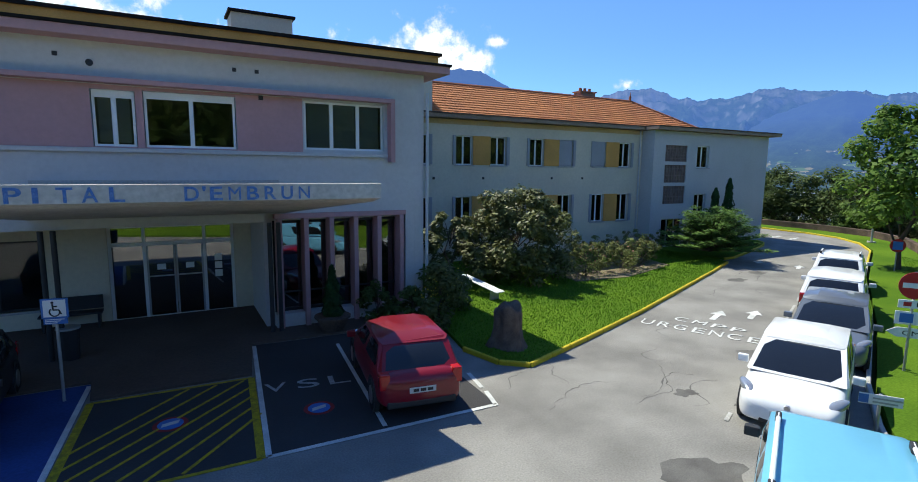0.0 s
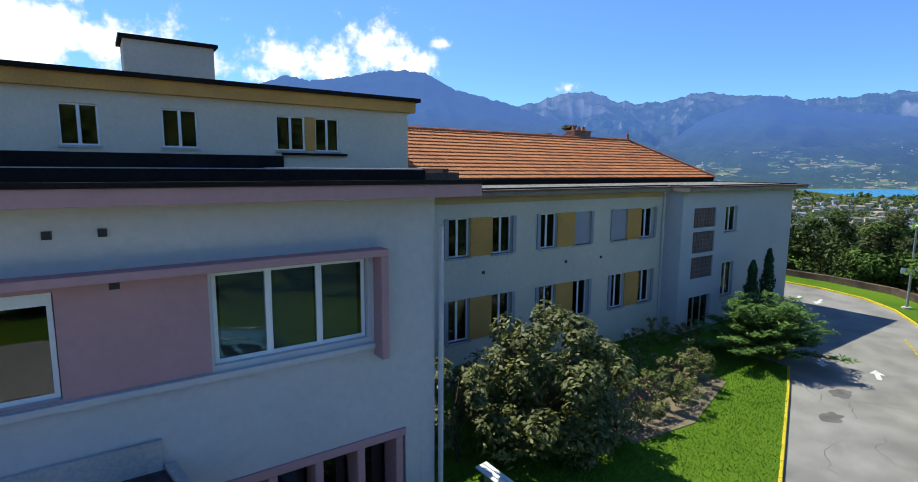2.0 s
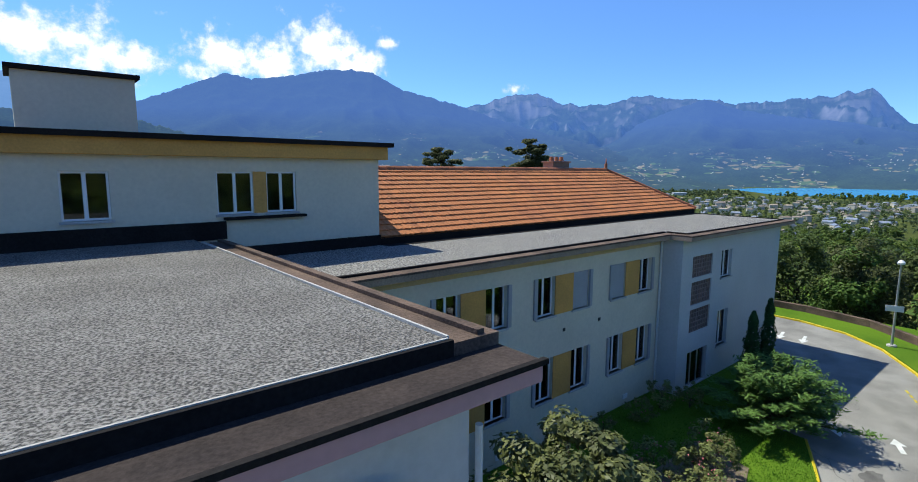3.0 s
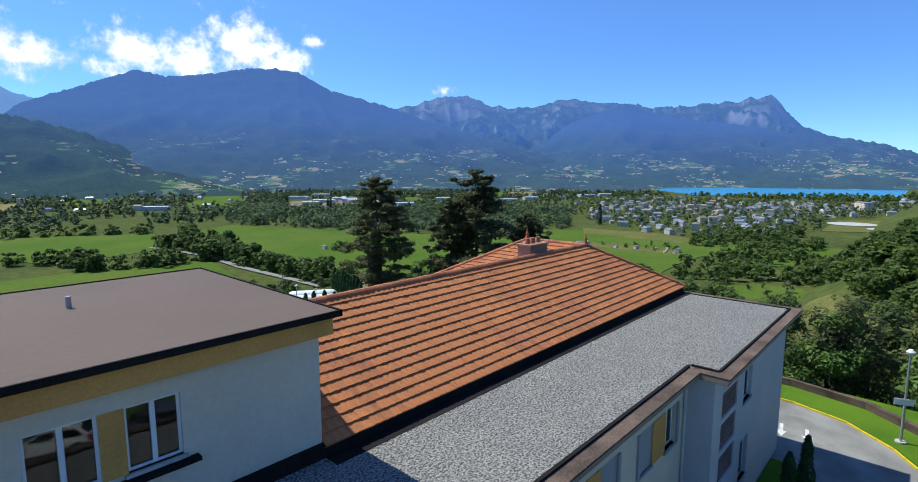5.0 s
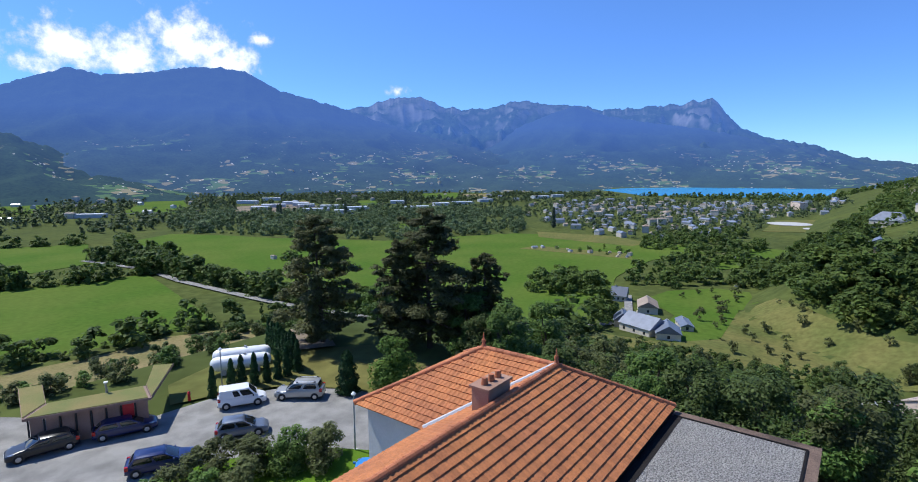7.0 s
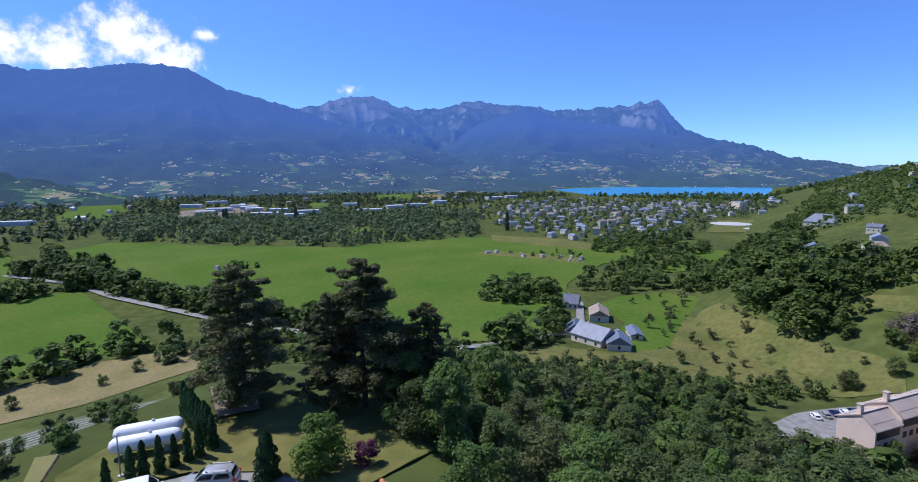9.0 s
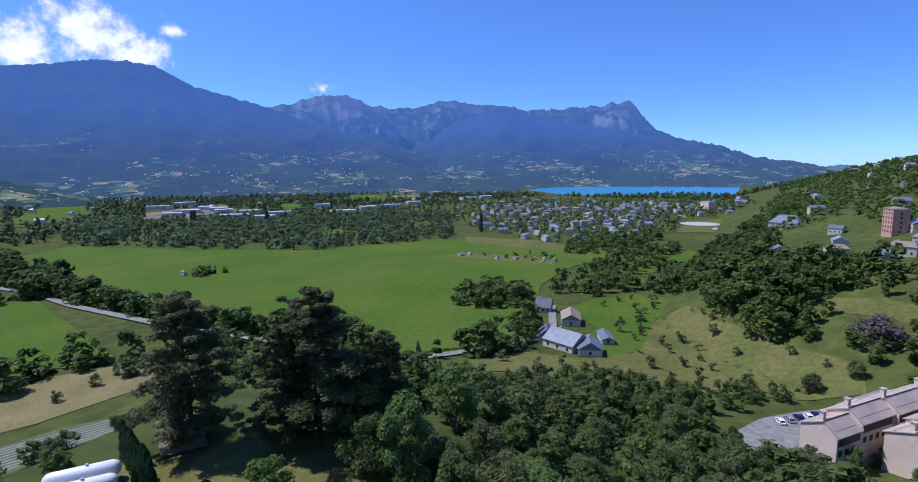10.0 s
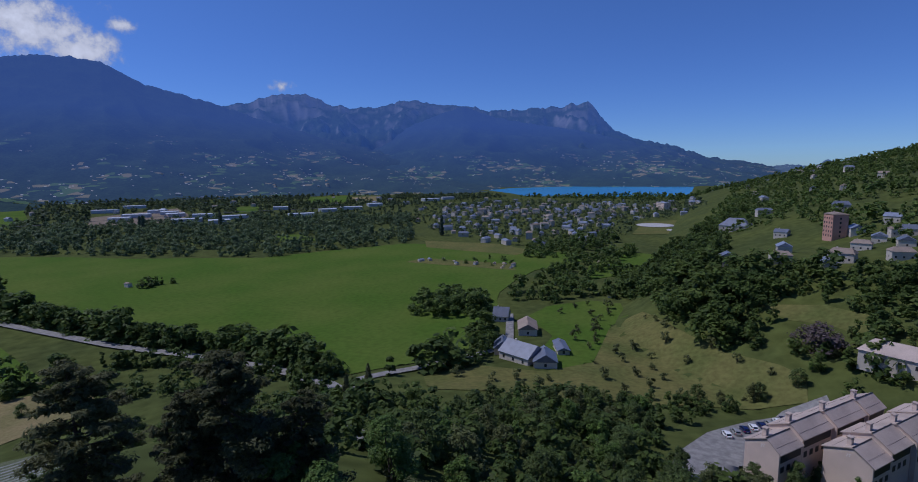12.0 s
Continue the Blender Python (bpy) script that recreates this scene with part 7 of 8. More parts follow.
for x, y, r in ((7.2, 4.9, 0.75), (10.3, 6.2, 0.25), (9.6, 7.1, 0.3), (13.3, 8.0, 0.35), (21.9, 14.0, 0.5), (24.3, 14.6, 0.45)):
    pts = []
    for i in range(26):
        t = 2 * math.pi * i / 26
        q = r * (0.75 + 0.5 * noise.noise((math.cos(t) * 1.6 + x, math.sin(t) * 1.6, y)) + 0.18 * noise.noise((math.cos(t) * 6 + x, math.sin(t) * 6, y)))
        pts.append((x + q * math.cos(t) * 1.3, y + q * math.sin(t) * 0.8))
    slab("road_patch", pts, M["crack"], "dark stain on the asphalt", 0.0005, 0.0025, "road")

# entrance things
bench = thing("garden_bench", "white slatted bench tipped over on the lawn", "bench")
for i in range(3):
    part("slat", soft(boxes((-1.15, 1.15, -0.2 + i * 0.14, -0.08 + i * 0.14, 0.42, 0.455)), 0.008, 1), M["white"], bench)
for x in (-0.8, 0.8):
    part("leg", boxes((x - 0.03, x + 0.03, -0.18, 0.2, 0.0, 0.418)), M["grey"], bench)
bench.matrix_basis = pose(9.95, 16.3, 0.12, 0, 6, -83)
stump = thing("tree_stump", "thick brown tree stump on the lawn corner", "stump")
bm = bmesh.new()
rings = []
for z, r in ((-0.1, 0.60), (0.08, 0.50), (0.25, 0.42), (0.5, 0.37), (0.75, 0.36), (0.98, 0.37), (1.08, 0.33), (1.0, 0.2)):
    ring = []
    for i in range(44):
        t = 2 * math.pi * i / 44
        k = 1 + 0.10 * math.sin(3 * t + z) + 0.06 * math.sin(7 * t + 0.6 * z) + 0.035 * math.sin(17 * t) + 0.05 * noise.noise((math.cos(t) * 3, math.sin(t) * 3, z * 2.5))
        k += 0.16 * max(0, 0.3 - z) * math.sin(5 * t)
        ring.append(bm.verts.new((math.cos(t) * r * k, math.sin(t) * r * k, z + (0.10 * math.sin(t * 2) + 0.05 * math.sin(5 * t) if z > 0.9 else 0))))
    rings.append(ring)
for r0, r1 in zip(rings, rings[1:]):
    for i in range(44):
        bm.faces.new((r0[i], r0[(i + 1) % 44], r1[(i + 1) % 44], r1[i]))
bm.faces.new(rings[-1])
M["stump"] = surface("weathered_wood", (0.20, 0.14, 0.10), 0.5, 5, 0.95, 0.8, col2=(0.10, 0.07, 0.055), big=0.8)
part("wood", bm, M["stump"], stump, smooth=True)
stump.matrix_basis = pose(7.75, 11.2, 0.08)


def planter(x, y, proto_label, height):
    root = thing("planter", "round dark planter with a clipped conifer", "planter")
    bm = cyl(bmesh.new(), (0, 0, 0), (0, 0, 0.38), 0.30, 0.48, 20)
    cyl(bm, (0, 0, 0.38), (0, 0, 0.43), 0.52, 0.52, 20)
    part("bowl", bm, M["mossy"], root)
    c = column_tree("conifer", proto_label, height, 0.36, "thuja", 1600, 0.05, "", 1.2, "shrub")
    c.matrix_basis = pose(x, y, 0.45)
    root.matrix_basis = pose(x, y, 0.06)


planter(4.0, 14.75, "small clipped conifer in a planter", 1.5)
M["maple"] = foliage("maple_leaves", (0.17, 0.27, 0.05), (0.12, 0.20, 0.04), 0.6, 0.45)
M["flower"] = surface("yellow_petals", (0.65, 0.5, 0.03), 0.2, 9, 0.6, 0)
M["purple"] = foliage("purple_leaves", (0.09, 0.025, 0.06), (0.06, 0.02, 0.04))
for lab, x, y, h, w, n, sz, mt in (("round dark bush beside the entrance", 5.5, 15.0, 1.25, 0.7, 1500, 0.05, "leaf"), ("loose bush with yellow blossom at the corner", 6.9, 13.6, 1.9, 1.15, 2200, 0.055, "leaf_olive"),
                                   ("low dark bush behind the bench", 7.9, 15.1, 1.7, 1.0, 2000, 0.055, "leaf"), ("clipped dark bush near the planter", 6.3, 14.3, 1.1, 0.7, 1300, 0.05, "leaf")):
    b = tree("bush", lab, h, w, n, sz, mt, 0.05, 16, "", "bush", 0.03, 8)
    b.matrix_basis = pose(x, y, 0.05)
fl = thing("blossom_spray", "yellow blossom over the corner bush", "flowers", kind="stuff")
c, rad = lobes(12, 1.9, 1.15, 0.1)
p, nrm = crown_points(c, rad, 90, 0.1)
k = new("petals", quads_mesh("petals", leaf_quads(p, nrm, 0.035, 1.0), M["flower"]))
k.parent = fl
fl.matrix_basis = pose(6.9, 13.6, 0.08)
M["magnolia"] = foliage("glossy_leaves", (0.14, 0.15, 0.045), (0.06, 0.07, 0.024), 1.5, 0.2)
M["magnolia"].node_tree.nodes["Principled BSDF"].inputs["Roughness"].default_value = 0.5
M["magnolia"].node_tree.nodes["Principled BSDF"].inputs["Specular IOR Level"].default_value = 0.25
magnolia = tree("magnolia_bush", "large dense glossy-leaved bush on the lawn", 3.9, 2.8, 19000, 0.064, "magnolia", 0.03, 100, "", "bush", 0.08, 24, 0.58)
magnolia.matrix_basis = pose(12.9, 18.3, 0.05)
m2 = tree("magnolia_bush", "smaller leggy bush beside a larger one", 2.9, 1.5, 2600, 0.07, "magnolia", 0.30, 20, "", "bush", 0.06, 9, 0.65)
m2.matrix_basis = pose(9.9, 18.6, 0.05)
M["rose"] = foliage("rose_leaves", (0.23, 0.27, 0.09), (0.16, 0.16, 0.06), 2.0, 0.4)
M["petal"] = surface("pink_petals", (0.55, 0.16, 0.18), 0.3, 9, 0.6, 0)
roses = [tree("rose_bush", "leggy rose bush in the flower bed", 1.45, 0.9, 1000, 0.042, "rose", 0.15, 22, "rose bushes", "bush", 0.02, 16, 0.6) for _ in range(2)]
for root in roses:
    c, rad = lobes(14, 1.5, 0.95, 0.4)
    p, nrm = crown_points(c, rad * 0.6, 26, 0.1)
    k = tagged(new("blossom", quads_mesh("blossom", leaf_quads(p, nrm, 0.04, 1.0), M["petal"])), "scattered pink rose blossom", kind="stuff")
    k.parent = root
for i, (x, y) in enumerate(((15.9, 17.2), (17.0, 17.6), (18.1, 17.2), (19.2, 18.0), (20.2, 17.9), (21.0, 18.6), (16.4, 18.6), (18.6, 19.2))):
    m = pose(x, y, 0.08, 0, 0, 47 * i)
    if i < 2:
        roses[i].matrix_basis = m
    else:
        copy_thing(roses[i % 2], m)
slab("trim_bed", [(14.8, 16.5), (17.5, 16.2), (21.6, 17.4), (22.0, 19.4), (15.2, 19.4)], M["earth"], "brown earth of the flower bed", 0.08, 0.125, "flower bed")


def juniper():
    """A wide spreading juniper with layered sprays."""
    root = thing("juniper", "wide spreading bright green juniper", "shrub")
    bm = bmesh.new()
    cs = []
    for i in range(64):
        a = i * 2.399
        tier = i / 63
        r = 3.1 * (1 - tier * 0.62) * rnd.uniform(0.65, 1.0)
        z = 0.55 + 2.3 * tier + 0.18 * r - 0.35 + rnd.normal() * 0.06
        e = Vector((math.cos(a) * r, math.sin(a) * r, z))
        cyl(bm, (0, 0, 0.2 + z * 0.35), e, 0.05, 0.015, 5, False)
        for k in range(5):
            q = Vector((0, 0, 0.2 + z * 0.35)).lerp(e, 0.45 + 0.14 * k)
            cs.append((q.x, q.y, q.z + 0.05))
    cs = np.array(cs)
    i = rnd.randint(0, len(cs), 20000)
    p = cs[i] + unit(20000) * rnd.uniform(0, 1, (20000, 1)) * np.array([0.44, 0.44, 0.11])
    nrm = unit(20000) * 0.4 + np.array([0, 0, 0.8])
    nrm /= np.linalg.norm(nrm, axis=1)[:, None]
    k = new("crown", quads_mesh("crown", leaf_quads(p, nrm, 0.042, 3.0), M["juniper"]))
    t = new("trunk", mesh_of("trunk", bm, M["bark"], True))
    k.parent = t.parent = root
    root.matrix_basis = pose(25.5, 18.0, 0.05)


juniper()
for x, y, sc in ((21.8, 21.6, 0.75), (23.6, 21.7, 0.9), (24.6, 20.9, 0.8), (19.6, 21.8, 0.7)):
    b = copy_thing(roses[int(x) % 2], pose(x, y, 0.06, 0, 0, 50 * x))
    b.scale = (sc, sc, sc)
    tagged(b, "low leafy shrub in the shade of the wing")
for x, y, h in ((28.75, 20.2, 3.7), (29.35, 19.75, 4.3)):
    c = column_tree("cypress", "narrow dark green cypress by the wall", h, 0.55, "thuja", 2600, 0.06, "cypresses", 0.9)
    c.matrix_basis = pose(x, y, 0.05)
roadside = tree("maple_tree", "light green maple on the verge", 8.2, 3.3, 7500, 0.11, "maple", 0.28, 40, "", "tree", 0.13, 14, 0.7)
roadside.matrix_basis = pose(31.2, 11.7, 0.05)
m = copy_thing(roadside, pose(36.5, 10.2, 0.05, 0, 0, 120))
tagged(m, "light green maple farther along the verge")

# unseen trees and wood behind the camera, added to darken the window reflections
woods("street_trees", along([(-40, -22), (-10, -14), (20, -12), (45, -6)], 3.2, 2.5, 41) + scatter([(-45, -45), (50, -45), (50, -16), (-10, -20), (-45, -28)], 6, 42), 6, 10, M["wood_far"], "unseen leafy trees added for the window reflections", 10)
woods("street_wood", scatter([(-260, -150), (260, -150), (300, -460), (-300, -460)], 15, 45), 9, 15, M["wood_far"], "unseen wood added to darken the window reflections", 14, 42, 0.2)


def grass(poly, n, z, seed, lo=0.03, hi=0.075):
    rs = np.random.RandomState(seed)
    a, b = np.min(poly, 0), np.max(poly, 0)
    pts = [p for p in rs.uniform(a, b, (n, 2)) if inside(p, poly)]
    p = np.array(pts)
    k = len(p)
    t = rs.uniform(0, 2 * np.pi, k)
    h, w = rs.uniform(lo, hi, k), rs.uniform(0.008, 0.02, k)
    lean = rs.normal(0, 0.03, (k, 2))
    base = np.stack([p[:, 0], p[:, 1], np.full(k, z)], 1)
    d = np.stack([np.cos(t) * w, np.sin(t) * w, np.zeros(k)], 1)
    v = np.stack([base - d, base + d, base + np.stack([lean[:, 0], lean[:, 1], h], 1)], 1).reshape(-1, 3)
    me = bpy.data.meshes.new("grass")
    me.from_pydata(v.tolist(), [], np.arange(3 * k).reshape(k, 3).tolist())
    me.materials.append(M["blade"])
    tagged(new("grass", me), "short green grass blades on the lawn", "grass", kind="stuff")


M["blade"] = foliage("grass_blade", (0.13, 0.25, 0.02), (0.08, 0.17, 0.015), 1.5)
grass(lawn_n, 90000, 0.098, 51)
grass([(10, 2), (20, 6.5), (36, 13.5), (36, 9), (20, 1), (12, -1)], 50000, 0.088, 52)

# signs on the verge and in the bay


def post_sign(name, label, x, y, h, turn, w, t, material, shape="box", bars=(), post=True, z=None):
    root = thing(name, label, "sign", at=pose(x, y, 0.05, 0, 0, turn))
    if post:
        part("post", cyl(bmesh.new(), (0, 0.03, -0.2), (0, 0.03, h), 0.03, 0.03, 10), M["grey"], root)
    if shape == "disc":
        p = part("panel", cyl(bmesh.new(), (0, 0, h - w), (0, -0.02, h - w), w, w, 28), material, root)
        for x0, x1, z0, z1, mt in bars:
            part("bar", boxes((x0, x1, -0.03, -0.022, h - w + z0, h - w + z1)), M[mt], p)
    elif shape == "arrow":
        bm = bmesh.new()
        pts = [(-w / 2 - 0.2, h - t / 2), (-w / 2, h), (w / 2, h), (w / 2, h - t), (-w / 2, h - t)]
        a, b = [bm.verts.new((px, 0, pz)) for px, pz in pts], [bm.verts.new((px, -0.02, pz)) for px, pz in pts]
        bm.faces.new(a)
        bm.faces.new(b[::-1])
        for i in range(5):
            bm.faces.new((a[i], a[(i + 1) % 5], b[(i + 1) % 5], b[i]))
        p = part("panel", bm, material, root)
    else:
        p = part("panel", soft(boxes((-w / 2, w / 2, -0.02, 0, h - t, h)), 0.006, 1), material, root)
        for x0, x1, z0, z1, mt in bars:
            part("bar", boxes((x0, x1, -0.026, -0.0205, h + z0, h + z1)), M[mt], p)
    return root, p


M["sign_red"] = surface("sign_red", (0.45, 0.02, 0.03), 0.1, 5, 0.4, 0)
post_sign("road_sign", "round red no-entry sign on a post", 15.2, 5.35, 2.45, -55, 0.32, 0, M["sign_red"], "disc", ((-0.24, 0.24, -0.06, 0.06, "white"),))
post_sign("road_sign", "small white supplementary plate", 15.25, 5.3, 1.78, -55, 0.7, 0.2, M["white"], bars=((-0.25, -0.1, -0.15, -0.05, "sign_red"), (0.0, 0.25, -0.15, -0.05, "dark")), post=False)
post_sign("road_sign", "white parking direction plate with blue mark", 15.3, 5.25, 1.5, -55, 0.9, 0.32, M["white"], bars=((-0.36, -0.1, -0.27, -0.05, "blue"), (0.0, 0.36, -0.13, -0.07, "dark"), (0.0, 0.3, -0.25, -0.19, "dark")), post=False)
_, pp = post_sign("road_sign", "pale arrow-shaped direction plate", 15.35, 5.2, 1.1, -55, 0.9, 0.24, M["white"], "arrow", post=False)
lettering("CMPP", 0.16, pose(-0.35, -0.022, 0.92, 90), M["dark"], pp, "letters", 0.001, 0.6)
post_sign("road_sign", "round no-parking sign on a short post", 30.5, 11.62, 1.6, -50, 0.32, 0, M["sign_red"], "disc", ((-0.2, 0.2, -0.2, 0.2, "blue"),))
post_sign("road_sign", "low white parking sign with blue mark", 11.16, 4.21, 0.74, -55, 0.66, 0.2, M["white"], bars=((-0.33, -0.18, -0.18, -0.02, "blue"), (-0.12, 0.33, -0.09, -0.06, "grey"), (-0.12, 0.25, -0.16, -0.13, "grey")))
root, pp = post_sign("disabled_sign", "white and blue disabled parking sign", -2.08, 12.65, 2.1, -10, 0.46, 0.40, M["blue"], bars=((-0.19, 0.19, -0.37, -0.03, "white"),))
bm = cyl(bmesh.new(), (-0.03, -0.027, 2.02), (-0.03, -0.031, 2.02), 0.026, 0.026, 12)
part("symbol", bm, M["dark"], pp)
bm = bmesh.new()
for k in range(14):
    t0, t1 = math.pi * (0.75 + 1.4 * k / 14), math.pi * (0.75 + 1.4 * (k + 1) / 14)
    cyl(bm, (0.085 * math.cos(t0), -0.03, 1.83 + 0.085 * math.sin(t0)), (0.085 * math.cos(t1), -0.03, 1.83 + 0.085 * math.sin(t1)), 0.013, 0.013, 6)
for q0, q1 in (((-0.03, 1.99), (-0.02, 1.87)), ((-0.02, 1.87), (0.07, 1.87)), ((0.07, 1.87), (0.11, 1.78)), ((-0.025, 1.94), (0.05, 1.94))):
    cyl(bm, (q0[0], -0.03, q0[1]), (q1[0], -0.03, q1[1]), 0.014, 0.014, 6)
part("symbol", bm, M["dark"], pp, "dark wheelchair symbol")
part("bar", boxes((-0.2, 0.2, -0.02, 0, 1.58, 1.70)), M["blue"], root, "blue plate with unreadable lines")
for i in range(3):
    part("bar", boxes((-0.17, 0.15 - 0.06 * i, -0.026, -0.0205, 1.67 - i * 0.035, 1.685 - i * 0.035)), M["white"], root)
bin_ = thing("litter_bin", "dark litter bin by the entrance", "bin", at=pose(-2.3, 15.3, 0.06))
part("body", soft(cyl(bmesh.new(), (0, 0, 0), (0, 0, 0.75), 0.2, 0.24, 14), 0.01, 1), M["dark"], bin_)
part("rim", cyl(bmesh.new(), (0, 0, 0.76), (0, 0, 0.8), 0.26, 0.26, 14), M["grey"], bin_)
seat = thing("entrance_bench", "dark bench against the entrance wall", "bench", at=pose(-2.6, 18.1, 0.06))
part("seat", soft(boxes((-0.75, 0.75, -0.2, 0.2, 0.42, 0.48)), 0.01, 1), M["dark"], seat)
part("backrest", soft(boxes((-0.75, 0.75, 0.2, 0.25, 0.5, 0.9)), 0.01, 1), M["dark"], seat)
for x in (-0.65, 0.65):
    part("leg", boxes((x - 0.03, x + 0.03, -0.18, 0.22, 0, 0.42)), M["dark"], seat)

# street lamps


def street_lamp(label, x, y, z, h, sign=False, turn=0):
    root = thing("street_lamp", label, "street lamp", "street lamps", at=pose(x, y, z, 0, 0, turn))
    part("pole", cyl(bmesh.new(), (0, 0, 0), (0, 0, h), 0.07, 0.05, 12), M["grey"], root)
    part("base", cyl(bmesh.new(), (0, 0, -0.3), (0, 0, 0.12), 0.28, 0.25, 14), M["concrete"], root)
    bm = cyl(bmesh.new(), (0, 0, h), (0, 0, h + 0.10), 0.16, 0.2, 14)
    cyl(bm, (0, 0, h + 0.10), (0, 0, h + 0.24), 0.2, 0.08, 14)
    part("shade", bm, M["white"], root, "white lamp head")
    if sign:
        part("direction_plate", soft(boxes((-0.5, 0.35, -0.09, -0.07, h - 2.75, h - 2.4)), 0.006, 1), M["white"], root, "white direction plate")
    return root


street_lamp("grey street lamp with a direction plate", 41.5, 17.3, 0.05, 4.85, True, -70)
street_lamp("grey yard lamp on a round base", 38.0, 50.9, -3.0, 4.6, False)
street_lamp("grey lamp beside the gas tanks", 38.2, 71.2, -3.0, 3.9, False)
street_lamp("grey lamp beside the bowling ground", 51.5, 74.6, -3.2, 3.4, False)

# ---- rear yard ----
M["sedum"] = surface("sedum_roof", (0.20, 0.165, 0.055), 0.45, 1.2, 0.95, 0.6, col2=(0.14, 0.15, 0.04), grain=14)
M["boards"] = surface("weathered_boards", (0.30, 0.20, 0.16), 0.3, 2, 0.85, 0.2)
hut = thing("garden_hut", "low hut with a planted sedum roof and two arms", "hut")
A, B = Vector((22.6, 71.6)), Vector((30.1, 68.1))
for nm, pts in (("roof", [(22.3, 71.2), (30.1, 67.5), (30.9, 70.6), (24.4, 73.2)]), ("roof", [(22.28, 71.25), (24.35, 73.25), (25.4, 78.3), (23.8, 79.0)]), ("roof", [(30.15, 67.55), (35.0, 74.3), (33.6, 75.4), (30.95, 70.6)])):
    r = part(nm, prism(bmesh.new(), pts, -0.45, -0.24), M["boards"], hut, "timber-edged roof")
    cx, cy = sum(p[0] for p in pts) / 4, sum(p[1] for p in pts) / 4
    part("planting", prism(bmesh.new(), [(cx + (x - cx) * 0.95, cy + (y - cy) * 0.95) for x, y in pts], -0.238, -0.18), M["sedum"], r, "dry yellow-green sedum")
d = (B - A).normalized()
nrm2 = Vector((-d.y, d.x))
for i in range(8):
    p = A + d * (0.2 + i * 1.03)
    q = p + d * 0.82
    part("wall_panel", prism(bmesh.new(), [(p.x, p.y), (q.x, q.y), (q.x + nrm2.x * 0.1, q.y + nrm2.y * 0.1), (p.x + nrm2.x * 0.1, p.y + nrm2.y * 0.1)], -3.3, -0.45), M["boards"] if i != 6 else M["sign_red"], hut)
    part("post", cyl(bmesh.new(), (p.x - d.x * 0.1, p.y - d.y * 0.1, -3.3), (p.x - d.x * 0.1, p.y - d.y * 0.1, -0.45), 0.07, 0.07, 8), M["dark"], hut)
part("back_wall", prism(bmesh.new(), [(24.4, 73.1), (30.8, 70.4), (30.9, 70.6), (24.5, 73.3)], -3.3, -0.45), M["boards"], hut)
part("flue", cyl(bmesh.new(), (28.2, 71.6, -1), (28.2, 71.6, 0.7), 0.09, 0.09, 10), M["grey"], hut)
part("flue_cap", cyl(bmesh.new(), (28.2, 71.6, 0.7), (28.2, 71.6, 0.78), 0.18, 0.18, 10), M["white"], hut)


def gas_tank(x, y, turn):
    root = thing("gas_tank", "long white gas tank on concrete feet", "tank", "gas tanks", at=pose(x, y, -2.95, 0, 0, turn))
    bm = bmesh.new()
    rings = []
    for px, r in ((-3.1, 0.12), (-3.0, 0.45), (-2.75, 0.68), (-2.4, 0.78), (2.4, 0.78), (2.75, 0.68), (3.0, 0.45), (3.1, 0.12)):
        rings.append([bm.verts.new((px, r * math.cos(t), 1.15 + r * math.sin(t))) for t in [2 * math.pi * i / 22 for i in range(22)]])
    for r0, r1 in zip(rings, rings[1:]):
        for i in range(22):
            bm.faces.new((r0[i], r0[(i + 1) % 22], r1[(i + 1) % 22], r1[i]))
    bm.faces.new(rings[0][::-1])
    bm.faces.new(rings[-1])
    part("shell", bm, M["white"], root, smooth=True)
    for px in (-1.7, 1.7):
        part("foot", soft(boxes((px - 0.2, px + 0.2, -0.6, 0.6, -0.3, 0.55)), 0.02, 1), M["concrete"], root)
    part("valve_box", cyl(bmesh.new(), (0.4, 0, 1.9), (0.4, 0, 2.1), 0.14, 0.14, 10), M["grey"], root)


gas_tank(41.6, 73.4, -33)
gas_tank(43.0, 75.6, -33)
thujas = [column_tree("thuja", "narrow dark green thuja in a row", 3.3, 0.55, "thuja", 1800, 0.075, "thuja row", 0.8) for _ in range(2)]
spots = [(36.4, 69.6), (38.2, 69.3), (39.2, 69.2), (40.5, 69.0), (41.7, 68.7), (42.9, 68.6), (43.9, 68.4)] + [(45.4 + 0.27 * i, 68.6 + 1.0 * i) for i in range(10)]
for i, (x, y) in enumerate(spots):
    m = pose(x, y, land(x, y), 0, 0, 61 * i)
    ob = thujas[i] if i < 2 else copy_thing(thujas[i % 2], m)
    ob.matrix_basis = m
    s_ = 0.95 + 0.25 * rnd.uniform() if i < 7 else 1.15 + 0.2 * rnd.uniform()
    ob.scale = (s_, s_, s_)
big = column_tree("thuja", "broad full thuja at the corner of the yard", 4.4, 1.35, "thuja", 4200, 0.10, "", 0.8)
big.matrix_basis = pose(45.0, 59.9, -3.1)
t = tree("maple_tree", "bright green young maple by the yard", 6.0, 2.8, 5200, 0.12, "maple", 0.15, 26, "", "tree", 0.1, 9)
t.matrix_basis = pose(48.2, 57.0, -3.2)
t = tree("plum_bush", "purple-leaved plum bush by the end wing", 2.6, 1.5, 1800, 0.08, "purple", 0.1, 14, "", "bush", 0.05, 8)
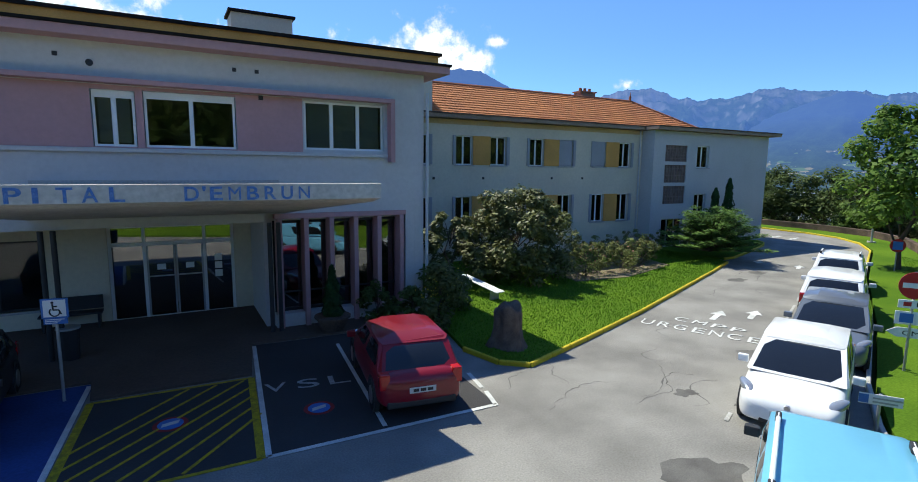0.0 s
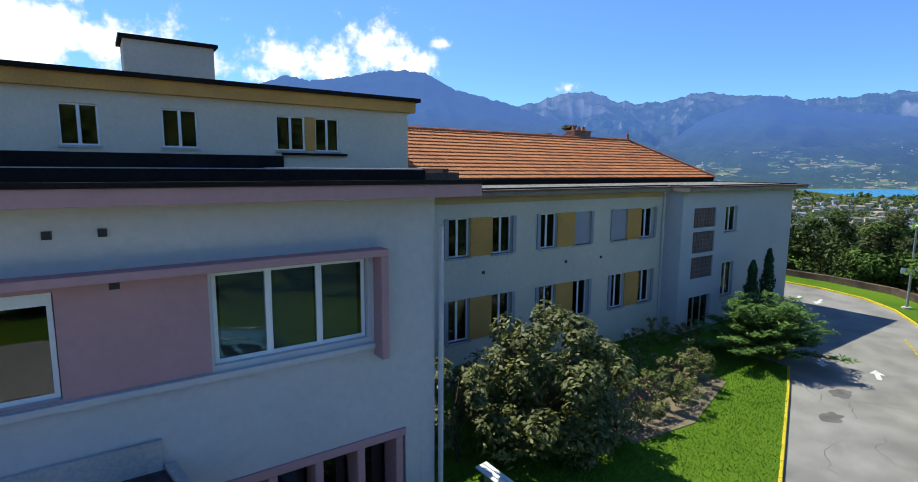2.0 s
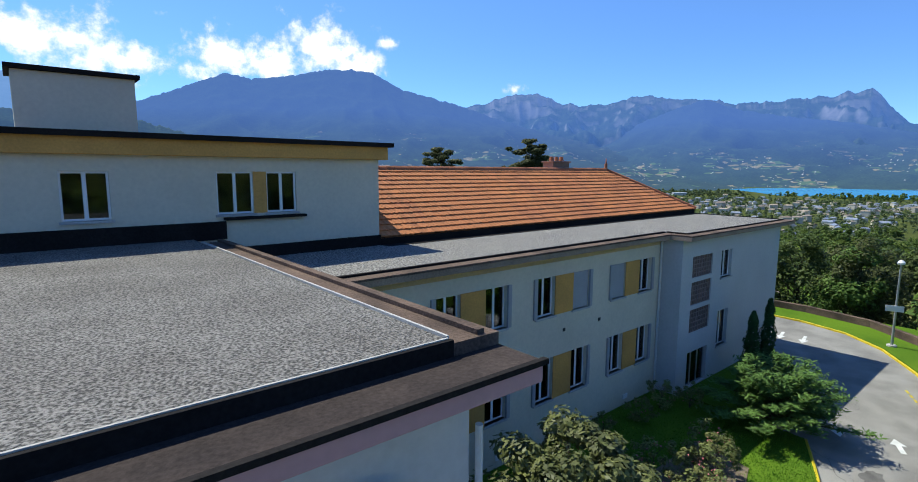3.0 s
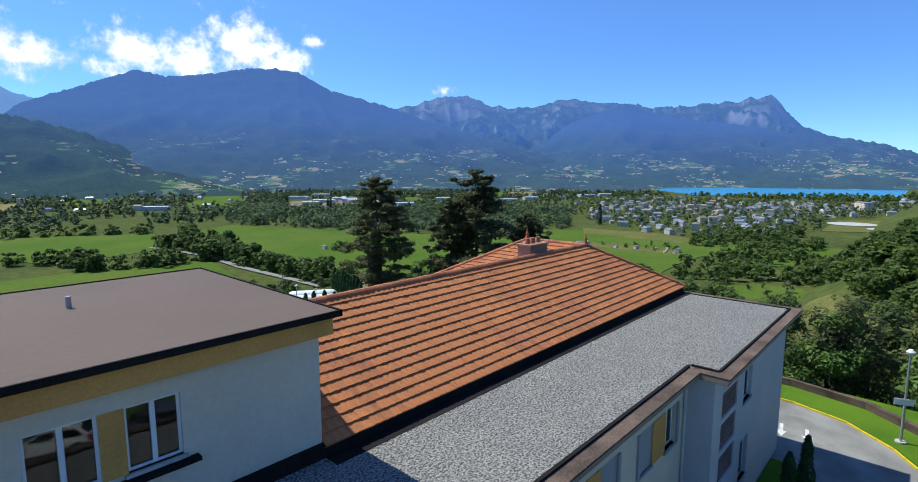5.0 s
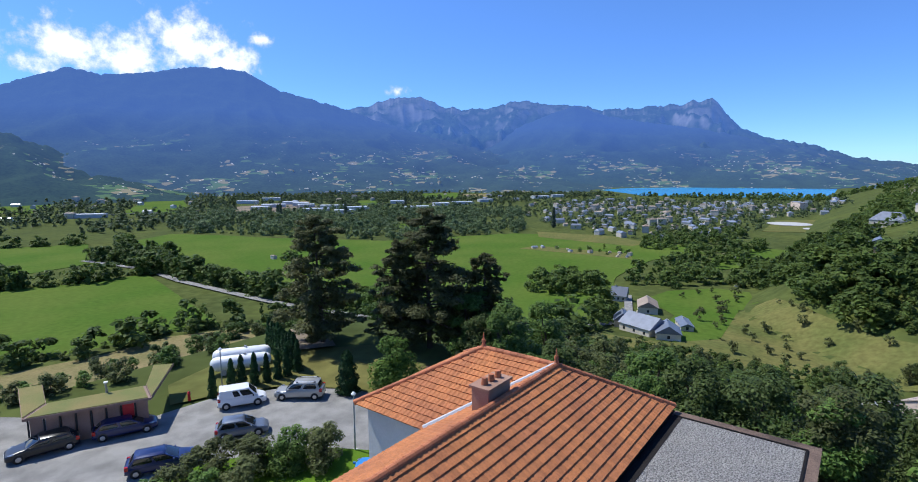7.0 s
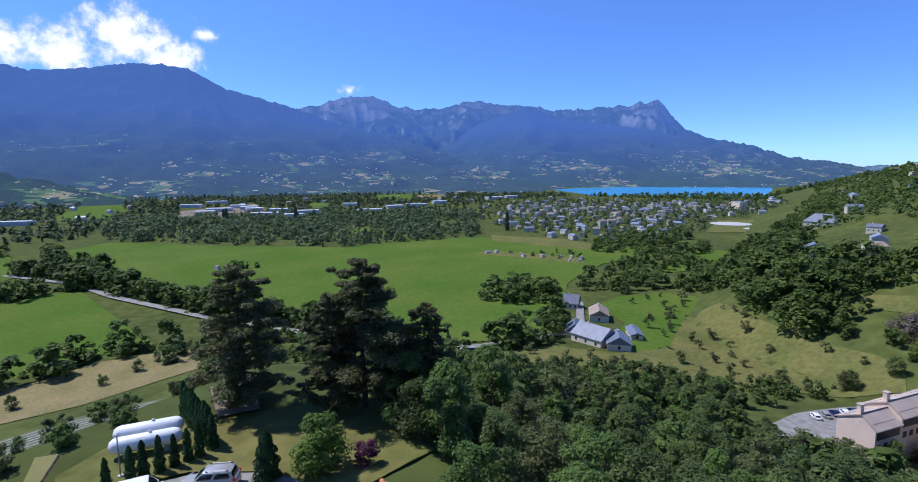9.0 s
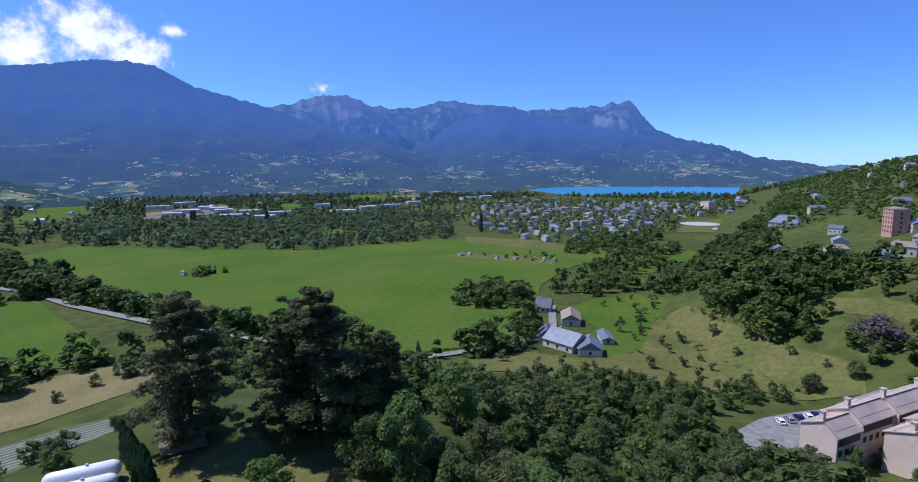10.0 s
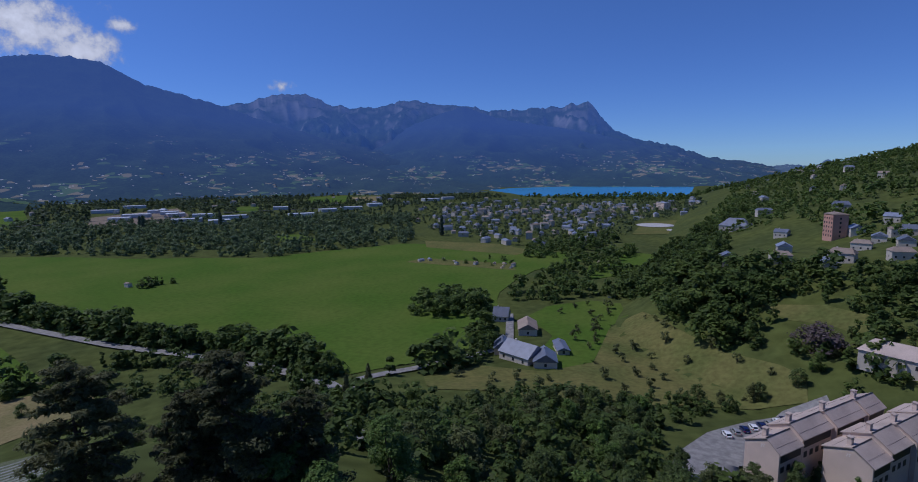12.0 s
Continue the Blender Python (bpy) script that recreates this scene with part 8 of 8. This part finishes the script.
t.matrix_basis = pose(51.2, 54.2, -3.3)
# planted bank in the yard
sheet("lawn_bank", [(22, 56), (27.5, 58.8), (30.5, 58.2), (36.5, 53.6), (38.6, 50.0), (37.6, 47.5), (30, 44), (22, 46)], 0.28, M["lawn"], "green planted bank in the yard", "lawn", step=2)
sheet("lawn_yard", [(46.6, 52), (45.9, 60.2), (41.8, 66.6), (36, 70), (33, 71), (35, 76), (44, 79), (50, 74), (62, 64), (58, 50)], 0.2, M["dry"], "thin grass round the tanks and pines", "lawn", step=3)
sheet("bowling_ground", [(49.2, 73.8), (53.0, 71.5), (57.5, 79.5), (53.5, 82)], 0.45, M["earth"], "brown gravel bowling ground", "yard", step=2)
bank = [tree("bush", "full olive-green bush on the bank", 2.6, 1.7, 2400, 0.085, mt, 0.04, 18, "bushes on the bank", "bush", 0.04, 9) for mt in ("leaf_olive", "leaf_olive", "leaf_light")]
for i, (x, y) in enumerate(((30.2, 56.4), (32.4, 55.2), (34.4, 54.0), (36.0, 52.2), (31.2, 54.0), (33.2, 52.6), (28.4, 56.2), (26.4, 56.0), (24.2, 55.0), (29.6, 52.4), (35.0, 50.6), (27.5, 53.4))):
    m = pose(x, y, land(x, y) + 0.2, 0, 0, 70 * i)
    ob = bank[i] if i < 3 else copy_thing(bank[i % 3], m)
    ob.matrix_basis = m
hyd = thing("fire_hydrant", "red fire hydrant on the grass", "hydrant", at=pose(34.6, 70.6, -3.0))
part("body", cyl(bmesh.new(), (0, 0, 0), (0, 0, 0.8), 0.14, 0.12, 12), M["sign_red"], hyd)
part("cap", cyl(bmesh.new(), (0, 0, 0.8), (0, 0, 0.95), 0.16, 0.06, 12), M["sign_red"], hyd)

# ---- clay tiles, one by one ----


def tile_mesh():
    """An interlocking clay tile, 0.24 wide and 0.42 long, lifted at its lower end."""
    me = bpy.data.meshes.new("tile")
    prof = [(-0.121, 0.004), (-0.075, 0.02), (-0.02, 0.022), (0.02, 0.006), (0.07, 0.0), (0.121, 0.004)]
    v, f = [], []
    for y, lift in ((0.0, 0.052), (0.40, 0.0)):
        for x, z in prof:
            v.append((x, y, z + lift))
    n = len(prof)
    v += [(x, 0.0, z + 0.052 - 0.05) for x, z in prof]
    for i in range(n - 1):
        f.append((i, i + 1, n + i + 1, n + i))
        f.append((2 * n + i, 2 * n + i + 1, i + 1, i))
    me.from_pydata(v, [], f)
    me.materials.append(M["tile"])
    return me


TILE = tile_mesh()
TV = np.array([v.co[:] for v in TILE.vertices])
TF = [tuple(p.vertices) for p in TILE.polygons]


def tile_face(keys, near=None):
    """Courses of tiles over one roof face; those in the near stretch are single pieces."""
    p = [Vector(PTS[k]) for k in keys]
    ex = (p[1] - p[0]).normalized()
    nz = (p[1] - p[0]).cross(p[-1] - p[0]).normalized()
    ey = nz.cross(ex)
    poly = [((q - p[0]).dot(ex), (q - p[0]).dot(ey)) for q in p]
    umin, umax, vmax = min(q[0] for q in poly), max(q[0] for q in poly), max(q[1] for q in poly)
    rot = Matrix((ex, ey, nz)).transposed()
    R = np.array(rot)
    verts, faces = [], []
    rows = int(vmax / 0.335) + 1
    for r in range(rows):
        vv = 0.0 + r * 0.335
        n = int((umax - umin) / 0.238) + 1
        for i in range(n):
            u = umin + 0.12 + i * 0.238
            if not inside((u, vv + 0.17), poly):
                continue
            at = p[0] + ex * u + ey * (vv - 0.06) + nz * (0.0 + rnd.normal() * 0.003)
            if near and near[0] < at.x < near[1]:
                ob = new("tile", TILE)
                ob.parent = tiled_roof
                ob.matrix_basis = Matrix.Translation(at) @ rot.to_4x4() @ pose(0, 0, 0, rnd.normal() * 0.5, 0, rnd.normal() * 0.6)
            else:
                base = len(verts)
                verts.extend((TV @ R.T + np.array(at)).tolist())
                faces.extend([tuple(base + k for k in f) for f in TF])
    if verts:
        me = bpy.data.meshes.new("tiling")
        me.from_pydata(verts, [], faces)
        me.materials.append(M["tile"])
        ob = tagged(new("tiling", me), "courses of red clay tiles", kind="stuff")
        ob.parent = tiled_roof


tile_face(("a", "b", "r1", "r0"), (16.0, 21.2))
for keys in ROOF_FACES[1:]:
    tile_face(keys)
